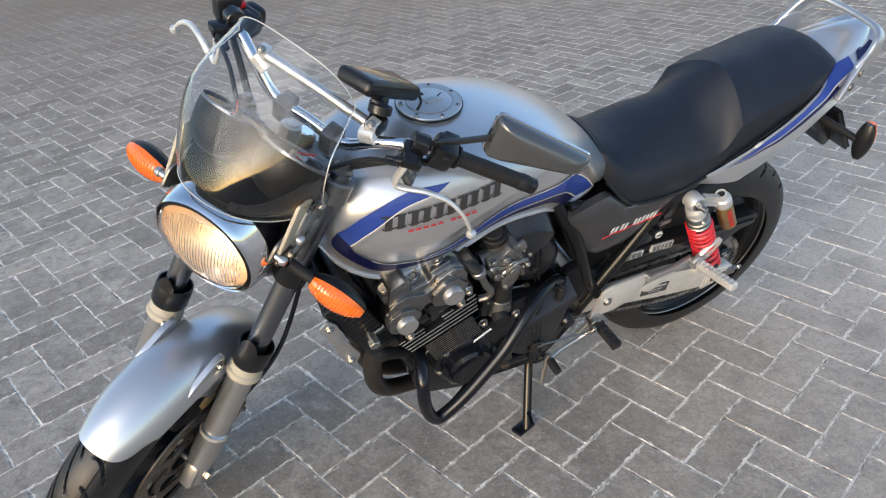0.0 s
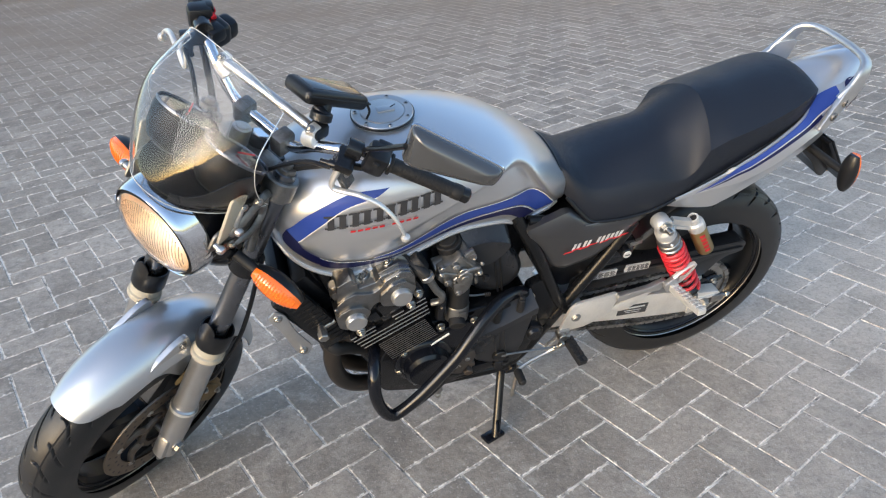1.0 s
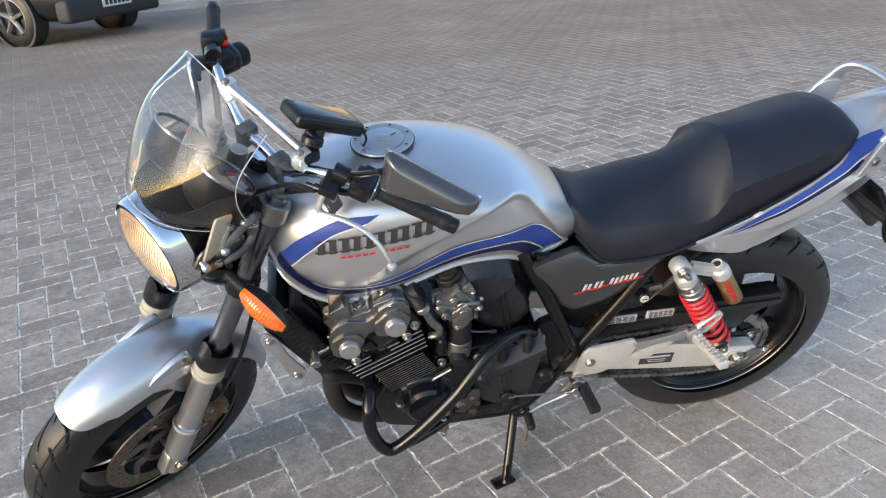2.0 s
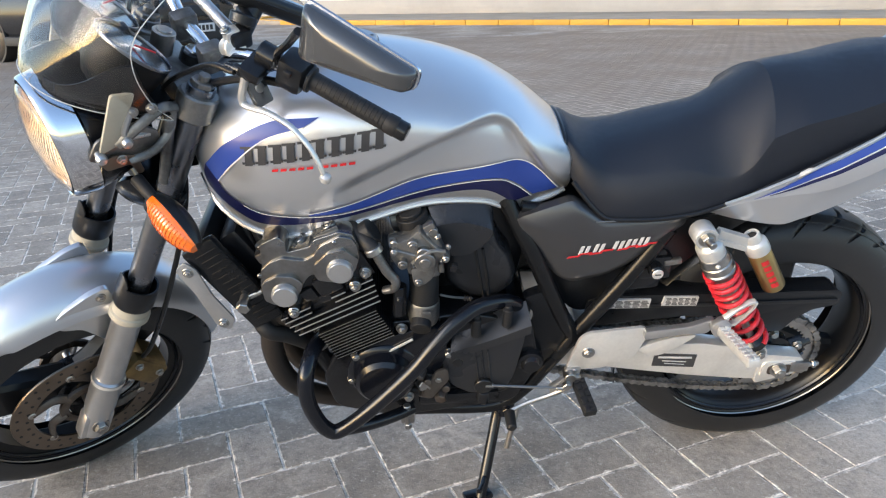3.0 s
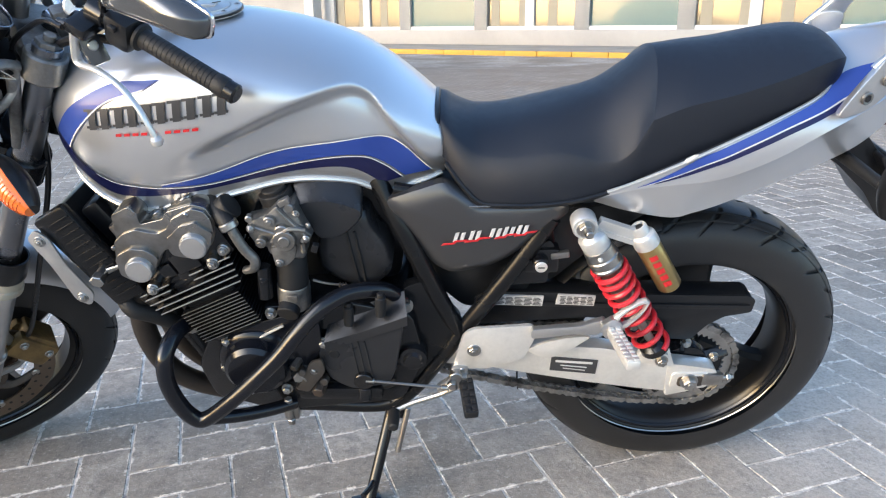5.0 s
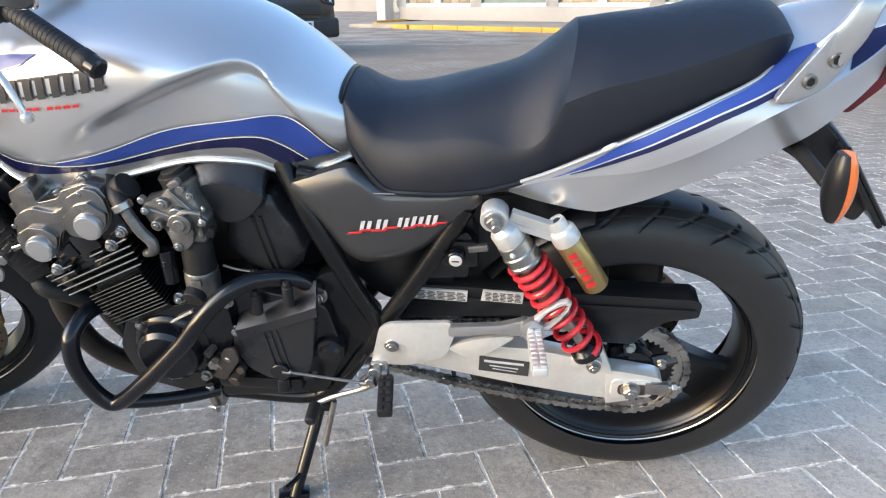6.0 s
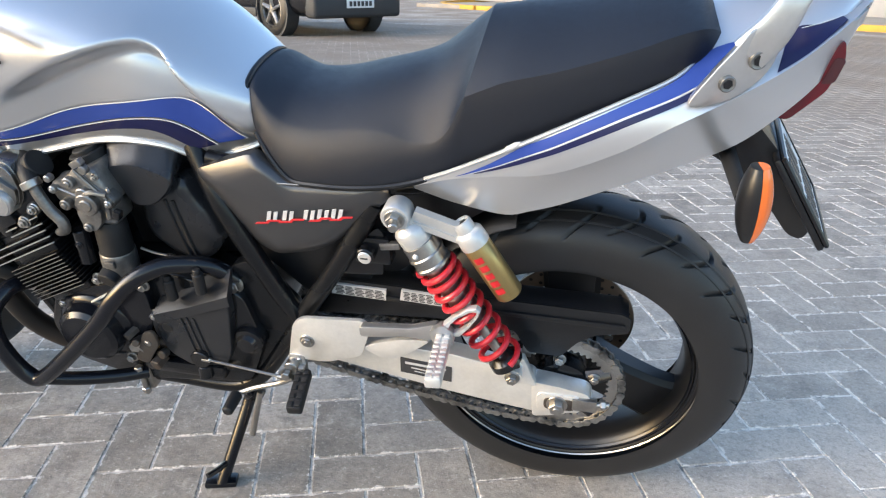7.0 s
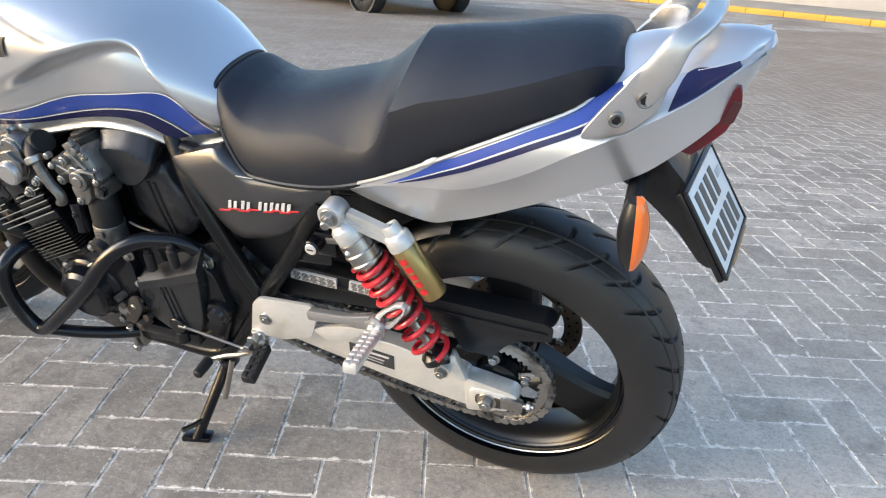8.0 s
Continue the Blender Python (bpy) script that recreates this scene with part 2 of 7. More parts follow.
def loft(rows, close=False, caps=True):
    """Skin over rows of points, all of one length."""
    bm = bmesh.new()
    V = [[bm.verts.new(p) for p in r] for r in rows]
    n = len(V[0])
    for r0, r1 in zip(V, V[1:]):
        for k in range(n if close else n - 1):
            bm.faces.new((r0[k], r0[(k + 1) % n], r1[(k + 1) % n], r1[k]))
    if caps and close:
        bm.faces.new(V[0])
        bm.faces.new(V[-1])
    return bm


def shell(bm, thick):
    """Gives a skin its thickness."""
    bmesh.ops.recalc_face_normals(bm, faces=bm.faces)
    bmesh.ops.solidify(bm, geom=list(bm.faces), thickness=thick)
    return bm


def curve(x, xs, ys):
    """Smooth interpolation (monotone pieces) of ys over xs."""
    x = min(max(x, xs[0]), xs[-1])
    for i in range(len(xs) - 1):
        if x <= xs[i + 1]:
            break
    h = xs[i + 1] - xs[i]
    t = (x - xs[i]) / h

    def slope(j):
        if j == 0:
            return (ys[1] - ys[0]) / (xs[1] - xs[0])
        if j == len(xs) - 1:
            return (ys[-1] - ys[-2]) / (xs[-1] - xs[-2])
        return (ys[j + 1] - ys[j - 1]) / (xs[j + 1] - xs[j - 1])
    m0, m1 = slope(i) * h, slope(i + 1) * h
    return ((2 * t ** 3 - 3 * t * t + 1) * ys[i] + (t ** 3 - 2 * t * t + t) * m0 + (-2 * t ** 3 + 3 * t * t) * ys[i + 1] + (t ** 3 - t * t) * m1)


def step(a, b, x):
    t = min(max((x - a) / (b - a), 0), 1)
    return t * t * (3 - 2 * t)

# ---- ground ----


def paver_material(joint=False):
    """Grey concrete blocks: each its own tone, cloudy stains, sandy grain, pale dust rubbed along the edges, brown in
    wide patches and farther off.
    """
    m = bpy.data.materials.new("joint_sand" if joint else "grey_paver")
    m.use_nodes = True
    nt = m.node_tree
    b = nt.nodes["Principled BSDF"]
    geo = nt.nodes.new("ShaderNodeNewGeometry")
    info = nt.nodes.new("ShaderNodeObjectInfo")

    add = nt.nodes.new("ShaderNodeMath")
    nt.links.new(info.outputs["Random"], add.inputs[0])
    nt.links.new(geo.outputs["Random Per Island"], add.inputs[1])
    fr = nt.nodes.new("ShaderNodeMath")
    fr.operation = 'FRACT'
    nt.links.new(add.outputs[0], fr.inputs[0])
    # every block was cast on its own: its mottling does not run on into the next
    cast = nt.nodes.new("ShaderNodeVectorMath")
    cast.operation = 'MULTIPLY_ADD'
    nt.links.new(fr.outputs[0], cast.inputs[0])
    cast.inputs[1].default_value = (0.0, 0.0, 0.0) if joint else (31.0, 17.0, 9.0)
    nt.links.new(geo.outputs["Position"], cast.inputs[2])

    def noise_(scale, detail, rough=0.6):
        n = node(nt, "ShaderNodeTexNoise", Scale=scale, Detail=detail, Roughness=rough)
        nt.links.new(cast.outputs[0] if scale > 15 else geo.outputs["Position"], n.inputs["Vector"])
        return n.outputs[0]

    def ranged(x, a, b_, c, d):
        r = nt.nodes.new("ShaderNodeMapRange")
        nt.links.new(x, r.inputs[0])
        for i, v in enumerate((a, b_, c, d)):
            r.inputs[i + 1].default_value = v
        return r.outputs[0]

    def mixed(f, c0, c1, kind='MIX'):
        x = nt.nodes.new("ShaderNodeMix")
        x.data_type, x.blend_type = 'RGBA', kind
        for sock, v in ((x.inputs[0], f), (x.inputs[6], c0), (x.inputs[7], c1)):
            if isinstance(v, tuple):
                sock.default_value = (*v, 1)
            elif isinstance(v, float):
                sock.default_value = v
            else:
                nt.links.new(v, sock)
        return x.outputs[2]
    tone = mixed(fr.outputs[0], (0.30, 0.268, 0.236), (0.53, 0.476, 0.424))
    cloud = noise_(7.0, 6.0, 0.7)
    tone = mixed(ranged(cloud, 0.50, 0.70, 0.0, 0.7), tone, (0.70, 0.64, 0.58))
    tone = mixed(ranged(noise_(21.0, 7.0, 0.72), 0.48, 0.68, 0.0, 0.66), tone, (0.16, 0.153, 0.146))
    tone = mixed(ranged(noise_(0.55, 3.0), 0.42, 0.66, 0.0, 0.55), tone, (0.36, 0.315, 0.27))
    # old drips and tyre dirt
    tone = mixed(ranged(noise_(3.1, 6.0, 0.68), 0.50, 0.64, 0.0, 0.5), tone, (0.22, 0.199, 0.179))
    # blocks turn paler towards the rear wheel, in noisy patches
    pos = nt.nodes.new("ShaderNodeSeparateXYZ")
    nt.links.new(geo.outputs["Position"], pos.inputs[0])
    pale_mix = nt.nodes.new("ShaderNodeMath")
    pale_mix.operation = 'MULTIPLY'
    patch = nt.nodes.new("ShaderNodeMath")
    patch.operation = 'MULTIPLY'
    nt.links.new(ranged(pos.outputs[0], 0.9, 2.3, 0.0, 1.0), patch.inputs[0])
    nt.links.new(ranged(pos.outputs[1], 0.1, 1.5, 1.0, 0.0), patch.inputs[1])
    nt.links.new(patch.outputs[0], pale_mix.inputs[0])
    nt.links.new(ranged(noise_(5.0, 6.0, 0.7), 0.34, 0.62, 0.25, 0.85), pale_mix.inputs[1])
    tone = mixed(pale_mix.outputs[0], tone, (0.74, 0.67, 0.60))
    grain_ = noise_(260.0, 4.0, 0.7)
    tone = mixed(ranged(noise_(95.0, 5.0, 0.7), 0.48, 0.68, 0.0, 0.42), tone, (0.14, 0.134, 0.127))
    tone = mixed(ranged(noise_(120.0, 6.0, 0.75), 0.56, 0.68, 0.0, 0.6), tone, (0.76, 0.73, 0.69))
    tone = mixed(ranged(grain_, 0.35, 0.7, 0.30, 0.0), tone, (0.13, 0.125, 0.12))
    if joint:
        tone = mixed(ranged(noise_(16.0, 9.0, 0.78), 0.38, 0.56, 0.0, 1.0), (0.20, 0.19, 0.18), (0.86, 0.81, 0.75))
    # white salt crust along the broken edges
    uv = nt.nodes.new("ShaderNodeUVMap")
    sep = nt.nodes.new("ShaderNodeSeparateXYZ")
    nt.links.new(uv.outputs[0], sep.inputs[0])
    inset = []
    for axis, half in ((0, PP - 0.0021), (1, PP / 2 - 0.0021)):
        ab = nt.nodes.new("ShaderNodeMath")
        ab.operation = 'ABSOLUTE'
        nt.links.new(sep.outputs[axis], ab.inputs[0])
        s_ = nt.nodes.new("ShaderNodeMath")
        s_.operation = 'SUBTRACT'
        s_.inputs[0].default_value = half
        nt.links.new(ab.outputs[0], s_.inputs[1])
        inset.append(s_.outputs[0])
    near = nt.nodes.new("ShaderNodeMath")
    near.operation = 'MINIMUM'
    nt.links.new(inset[0], near.inputs[0])
    nt.links.new(inset[1], near.inputs[1])
    reach = ranged(noise_(46.0, 8.0, 0.76), 0.42, 0.70, -0.003, 0.013)
    d_ = nt.nodes.new("ShaderNodeMath")
    d_.operation = 'SUBTRACT'
    nt.links.new(reach, d_.inputs[0])
    nt.links.new(near.outputs[0], d_.inputs[1])
    if not joint:
        tone = mixed(ranged(d_.outputs[0], 0.0, 0.0025, 0.0, 0.85), tone, (0.80, 0.765, 0.72))
    # browner and darker from y 2.4 to 6.5, unevenly
    brown_mix = nt.nodes.new("ShaderNodeMath")
    brown_mix.operation = 'MULTIPLY'
    nt.links.new(ranged(pos.outputs[1], 2.4, 6.5, 0.0, 0.95), brown_mix.inputs[0])
    nt.links.new(ranged(noise_(0.9, 4.0), 0.3, 0.6, 0.45, 1.0), brown_mix.inputs[1])
    tone = mixed(brown_mix.outputs[0], tone, (0.25, 0.21, 0.176))
    # warm sand in the concrete
    tone = mixed(1.0, tone, (1.05, 1.0, 0.93), 'MULTIPLY')
    nt.links.new(tone, b.inputs["Base Color"])
    b.inputs["Specular IOR Level"].default_value = 0.10
    nt.links.new(ranged(cloud, 0.3, 0.7, 0.62, 0.9), b.inputs["Roughness"])
    h1 = node(nt, "ShaderNodeBump", Strength=0.45, Distance=0.0025)
    nt.links.new(grain_, h1.inputs["Height"])
    h2 = node(nt, "ShaderNodeBump", Strength=0.5, Distance=0.006)
    nt.links.new(noise_(32.0, 5.0), h2.inputs["Height"])
    nt.links.new(h2.outputs[0], h1.inputs["Normal"])
    nt.links.new(h1.outputs[0], b.inputs["Normal"])
    return m


PA, PP, GZ = radians(21.35), 0.1062, 0.010
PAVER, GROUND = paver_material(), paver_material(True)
bm = bmesh.new()
bmesh.ops.create_grid(bm, x_segments=8, y_segments=8, size=400)
bm.transform(Matrix.Translation((0, 0, GZ - 0.0021)))
ground = part("ground", bm, GROUND, None)
tagged(ground, "grey herringbone block paving with pale sandy joints", "paving", kind="structure")

# ---- motorcycle: its own axes are u to the rear, v to its right, w up ----
LEAN, HEADING, FOOT_Y = 15.0, 1.68, 0.067
BIKE = pose(0, FOOT_Y, 0, LEAN, 0, HEADING)
bike = new("motorcycle")
bike.matrix_world = BIKE
tagged(bike, "silver and blue motorcycle with black seat leaning on side stand", "motorcycle")
RAKE, STEER = 27.25, 38.0
AXIS = Vector((math.sin(radians(RAKE)), 0, math.cos(radians(RAKE))))
AX0 = Vector((-0.036, 0, 0.279))
TURNED = Matrix.Translation(AX0) @ Matrix.Rotation(radians(STEER), 4, AXIS) @ Matrix.Translation(-AX0)
FRONT, REAR = Vector((-0.069, 0, 0.292)), Vector((1.409, 0.010, 0.3245))

# ---- fuel tank ----
TU = [0.305, 0.330, 0.375, 0.435, 0.52, 0.60, 0.70, 0.79, 0.85, 0.90, 0.945]
TTOP = [0.852, 0.905, 0.946, 0.972, 0.991, 0.991, 0.974, 0.945, 0.914, 0.876, 0.836]
TBOT = [0.806, 0.764, 0.727, 0.708, 0.717, 0.733, 0.750, 0.744, 0.717, 0.728, 0.742]
THW = [0.045, 0.100, 0.138, 0.160, 0.172, 0.174, 0.170, 0.160, 0.140, 0.115, 0.090]
RU = [0.50, 0.571, 0.640, 0.724, 0.795, 0.832, 0.860, 0.900, 0.945]
RW = [0.800, 0.838, 0.868, 0.902, 0.919, 0.904, 0.866, 0.812, 0.765]


def tank_half(u, w):
    lo, hi, hw = curve(u, TU, TBOT), curve(u, TU, TTOP), curve(u, TU, THW)
    t = min(max((w - lo) / (hi - lo), 0), 1)
    tm = 0.52
    if t < tm:
        k = 0.80 + 0.20 * math.sin(math.pi / 2 * t / tm)
    else:
        k = max(0.0, 1 - ((t - tm) / (1 - tm)) ** 3.0) ** 0.5
    half = hw * k
    below = curve(u, RU, RW) - w
    dent = 0.038 * step(0.50, 0.72, u) * (1 - 0.8 * step(0.84, 0.93, u)) * step(0.0, 0.030, below) * (1 - 0.35 * step(0.03, 0.17, below))
    return max(half - dent * step(0.0, 0.06, half), 0.0)


def tank_rows(n=120, k=70):
    rows = []
    for i in range(n + 1):
        u = TU[0] + (TU[-1] - TU[0]) * (i / n) ** 1.1
        lo, hi = curve(u, TU, TBOT), curve(u, TU, TTOP)
        ws = [lo + (hi - lo) * (1 - (1 - j / k) ** 1.8) for j in range(k + 1)]
        left = [(u, -tank_half(u, w), w) for w in ws]
        rows.append(left + [(u, -y, w) for _, y, w in left[-2::-1]])
    return rows


tank = part("fuel_tank", loft(tank_rows(), close=True), SILVER, bike, "silver metallic fuel tank with blue stripes", angle=60)


def decal(name, low, high, material, n=40, k=6, lift=0.0022, parent=None, label=""):
    """A vinyl strip on the tank's left flank between two lines of (u, w)."""
    def along(line, t):
        d = [0]
        for p, q in zip(line, line[1:]):
            d.append(d[-1] + math.hypot(q[0] - p[0], q[1] - p[1]))
        d = [x / d[-1] for x in d]
        return np.interp(t, d, [p[0] for p in line]), np.interp(t, d, [p[1] for p in line])
    rows = []
    for i in range(n + 1):
        (u0, w0), (u1, w1) = along(low, i / n), along(high, i / n)
        row = []
        for j in range(k + 1):
            u, w = u0 + (u1 - u0) * j / k, w0 + (w1 - w0) * j / k
            row.append((u, -tank_half(u, w) - lift, w))
        rows.append(row)
    return part(name, loft(rows), material, parent or tank, label, angle=80)


def offset_line(line, d):
    """The line moved sideways by d (to the left of its way)."""
    out = []
    for i, p in enumerate(line):
        a, b = line[max(i - 1, 0)], line[min(i + 1, len(line) - 1)]
        t = Vector((b[0] - a[0], b[1] - a[1])).normalized()
        out.append((p[0] - t.y * d, p[1] + t.x * d))
    return out


def dense(line, n=5):
    return [(p.x, p.y) for p in spline([(*q, 0) for q in line], n)]


# the stripe runs down the tank's nose, along its lower edge and up over the knee recess
NOSE_OUT = dense([(0.537, 0.936), (0.460, 0.927), (0.386, 0.890), (0.341, 0.844)])
NOSE_IN = dense([(0.512, 0.922), (0.447, 0.901), (0.393, 0.858), (0.359, 0.819)])
decal("stripe", NOSE_IN, NOSE_OUT, BLUE, n=26)
LOW_OUT = dense([(0.341, 0.844), (0.332, 0.818), (0.343, 0.789), (0.404, 0.742), (0.460, 0.738), (0.511, 0.743), (0.581, 0.751), (0.669, 0.764), (0.759, 0.776), (0.804, 0.769), (0.843, 0.737)])
LOW_IN = dense([(0.359, 0.819), (0.369, 0.797), (0.415, 0.767), (0.465, 0.759), (0.511, 0.757), (0.581, 0.760), (0.670, 0.777), (0.760, 0.794), (0.817, 0.794), (0.848, 0.774), (0.877, 0.744)])
decal("stripe", LOW_OUT, LOW_IN, NAVY, n=60)
UP_LOW = dense([(0.500, 0.7590), (0.581, 0.7625), (0.670, 0.7795), (0.760, 0.7965), (0.817, 0.7965), (0.850, 0.7765), (0.880, 0.7460)])
UP_HIGH = dense([(0.500, 0.7640), (0.584, 0.781), (0.673, 0.808), (0.761, 0.822), (0.839, 0.826), (0.884, 0.803), (0.925, 0.754)])
decal("stripe", UP_LOW, UP_HIGH, BLUE, n=46)
for ln in (LOW_IN[8:], NOSE_IN, UP_HIGH):
    decal("pinstripe", offset_line(ln, -0.0009), offset_line(ln, 0.0009), WHITE, n=60, k=1, lift=0.0032)
# lettering on the flank, as plain bars
for i in range(5):
    for k in (0, 1):
        u0 = 0.414 + 0.0455 * i + 0.0215 * k
        w0 = 0.858 + 0.143 * (u0 - 0.414)
        lo_, hi_ = [(u0, w0), (u0 + 0.0125, w0 + 0.0018)], [(u0 + 0.003, w0 + 0.030), (u0 + 0.0155, w0 + 0.0318)]
        decal("letter_bar", lo_, hi_, DECAL_DARK, n=4, k=6, lift=0.0030)
        for c_ in (0.002, 0.027):
            decal("letter_bar", [(u0 - 0.004, w0 + c_), (u0 + 0.0165, w0 + c_ + 0.002)], [(u0 - 0.004, w0 + c_ + 0.004), (u0 + 0.0175, w0 + c_ + 0.006)], DECAL_DARK, n=4, k=2, lift=0.0029)
for u0 in [0.455 + 0.0138 * i for i in range(5)] + [0.534 + 0.0138 * i for i in range(4)]:
    w0 = 0.8505 + (u0 - 0.452) * 0.10
    decal("letter_bar", [(u0, w0), (u0 + 0.0098, w0 + 0.001)], [(u0 + 0.001, w0 + 0.0046), (u0 + 0.0108, w0 + 0.0056)], DECAL_RED, n=4, k=2, lift=0.0028)
# rolled seam round the tank's lower edge, on both sides
for s in (-1, 1):
    pts = [(u, s * (tank_half(u, curve(u, TU, TBOT)) + 0.001), curve(u, TU, TBOT) - 0.001) for u in np.linspace(0.312, 0.94, 28)]
    part("seam", tube(pts, 0.0045, seg=8, n=2), SILVER, tank)
# filler cap on the tank's top
CAP = Vector((0.565, 0.0, 0.9935))
cap_n = Vector((-0.02, 0, 1)).normalized()
cap = part("filler_cap", lathe([(-0.004, 0.061), (0.003, 0.061), (0.0045, 0.0595), (0.0045, 0.045), (0.003, 0.0445), (0.003, 0.043), (0.0055, 0.0425), (0.0065, 0.040), (0.007, 0.002)], CAP, CAP + cap_n, 48), FORK, bike, "round aluminium filler cap with screws")
part("seal", lathe([(-0.002, 0.063), (0.0015, 0.063), (0.0015, 0.0605)], CAP, CAP + cap_n, 48, caps=False), PLASTIC, cap)
for i in range(7):
    t = 2 * math.pi * (i + 0.3) / 7
    p = CAP + Vector((math.cos(t) * 0.053, math.sin(t) * 0.053, 0.0035))
    part("screw", join(cyl(p, p + cap_n * 0.003, 0.0048, seg=14, bevel=0.001)), STEEL, cap)
    part("screw_socket", cyl(p + cap_n * 0.0028, p + cap_n * 0.0034, 0.0025, seg=6, bevel=0.0002), PLASTIC, cap)
part("key_flap", box(CAP + Vector((0.006, 0.0, 0.0085)), (0.034, 0.020, 0.004), 0.0015), FORK, cap)
part("key_slot", box(CAP + Vector((0.022, 0.004, 0.0108)), (0.014, 0.0022, 0.0012), 0.0004, m=Matrix.Rotation(0.6, 4, 'Z')), PLASTIC, cap)

# ---- seat ----
SU = [0.930, 0.945, 0.970, 1.000, 1.050, 1.100, 1.150, 1.186, 1.218, 1.243, 1.262, 1.306, 1.381, 1.463, 1.520, 1.552, 1.574]
STOP = [0.846, 0.845, 0.832, 0.823, 0.825, 0.837, 0.853, 0.869, 0.894, 0.915, 0.930, 0.935, 0.942, 0.954, 0.958, 0.948, 0.920]
SBOT = [0.800, 0.775, 0.745, 0.716, 0.714, 0.716, 0.721, 0.728, 0.738, 0.747, 0.758, 0.780, 0.816, 0.853, 0.880, 0.898, 0.908]
SEDGE = [0.835, 0.832, 0.795, 0.765, 0.757, 0.758, 0.762, 0.768, 0.784, 0.814, 0.856, 0.875, 0.893, 0.917, 0.934, 0.934, 0.914]
SHW = [0.074, 0.096, 0.116, 0.130, 0.140, 0.143, 0.143, 0.141, 0.140, 0.140, 0.139, 0.138, 0.134, 0.125, 0.108, 0.086, 0.045]


def seat_rows(n=110, k=16):
    rows = []
    for u in sorted([SU[0] + (SU[-1] - SU[0]) * i / n for i in range(n + 1)] + [1.2618, 1.2620]):
        lo, hi, mid_, hw = (curve(u, SU, y) for y in (SBOT, STOP, SEDGE, SHW))
        if 1.243 < u < 1.306:
            # straight runs that meet in the pad's front ridge
            hi, mid_ = float(np.interp(u, SU, STOP)), float(np.interp(u, SU, SEDGE))
        soft_ = 0.75 * (1 - step(1.10, 1.247, u))
        cw = hw * (1 - 0.045 * step(1.08, 1.25, u))
        crown = 2.2 - 0.45 * step(1.21, 1.272, u)
        row = []
        for j in range(2 * k + 1):
            # creased section: flank, then crown
            if j < k:
                t = j / k
                v0, w0 = -(hw + (cw - hw) * t ** 1.7) * (0.93 + 0.07 * math.sin(t * math.pi / 2)), lo + (mid_ - lo) * t
            else:
                x = math.cos(math.pi / 2 * (j - k) / k)
                v0, w0 = -cw * x, mid_ + (hi - mid_) * (1 - x ** crown)
            # rounded section
            a = math.pi / 2 * j / (2 * k)
            v1, w1 = -hw * math.cos(a) ** 0.78, lo + (hi - lo) * math.sin(a) ** 0.80
            v, w = v0 + (v1 - v0) * soft_, w0 + (w1 - w0) * soft_
            # the step behind the rider bows back in the middle
            back = 0.020 * (1 - (v / hw) ** 2) * step(1.08, 1.22, u) * (1 - step(1.30, 1.50, u))
            row.append((u + back, v, w))
        rows.append(row + [(a_, -b_, c_) for a_, b_, c_ in row[-2::-1]])
    return rows


seat = part("seat", loft(seat_rows(), close=True), VINYL, bike, "stepped black vinyl double seat", angle=24)
edge = [(r[0][0], r[0][1] - 0.001, r[0][2] - 0.001) for r in seat_rows()[3:-2:3]]
part("piping", tube(edge, 0.0045, seg=8, n=2), PLASTIC, seat)
part("piping", tube([(u, -v, w) for u, v, w in edge], 0.0045, seg=8, n=2), PLASTIC, seat)
for a_, b_ in ((0.985, 1.086), (1.103, 1.150)):
    part("seat_trim", tube([(u, -0.1365, 0.7105 + 0.060 * max(u - 1.02, 0)) for u in np.linspace(a_, b_, 6)], 0.0015, seg=6, n=1), ALU, seat, "thin bright strip under the seat")
front = [p for p in seat_rows()[1]]
part("nose_welt", tube([(u - 0.002, v * 1.01, w + 0.001) for u, v, w in front], 0.004, seg=8, n=2), PLASTIC, seat)

# ---- tail cowl: each cheek is skinned between its lower edge, its crease and the lip round the seat; half-widths are in the middle
TAIL_LOW = [(1.188, 0.127, 0.714), (1.245, 0.129, 0.697), (1.315, 0.132, 0.6855), (1.353, 0.1285, 0.6925), (1.395, 0.124, 0.705), (1.467, 0.116, 0.734), (1.530, 0.108, 0.760), (1.600, 0.092, 0.789), (1.645, 0.078, 0.822), (1.680, 0.063, 0.854), (1.703, 0.050, 0.885), (1.722, 0.034, 0.925)]
TAIL_CREASE = [(1.190, 0.135, 0.722), (1.245, 0.141, 0.741), (1.315, 0.146, 0.753), (1.358, 0.1475, 0.7585), (1.400, 0.1472, 0.770), (1.462, 0.1455, 0.799), (1.523, 0.1385, 0.835), (1.583, 0.1250, 0.866), (1.642, 0.1030, 0.898), (1.684, 0.0790, 0.926), (1.710, 0.0570, 0.943), (1.727, 0.0330, 0.953)]
TAIL_LIP = [(1.196, 0.1355, 0.730), (1.246, 0.1395, 0.752), (1.323, 0.1435, 0.791), (1.358, 0.141, 0.808), (1.400, 0.138, 0.829), (1.456, 0.128, 0.855), (1.519, 0.106, 0.882), (1.559, 0.0720, 0.909), (1.640, 0.0630, 0.927), (1.680, 0.0520, 0.935), (1.704, 0.0400, 0.9415), (1.722, 0.0220, 0.950)]
TAIL_TOP = [(1.545, 0.934), (1.580, 0.948), (1.650, 0.962), (1.700, 0.9685), (1.722, 0.964)]


def along_tail(line, x):
    """The point a share x of the way along one of the three lines."""
    k = [i / (len(line) - 1) for i in range(len(line))]
    return Vector([curve(x, k, [p[c] for p in line]) for c in range(3)])


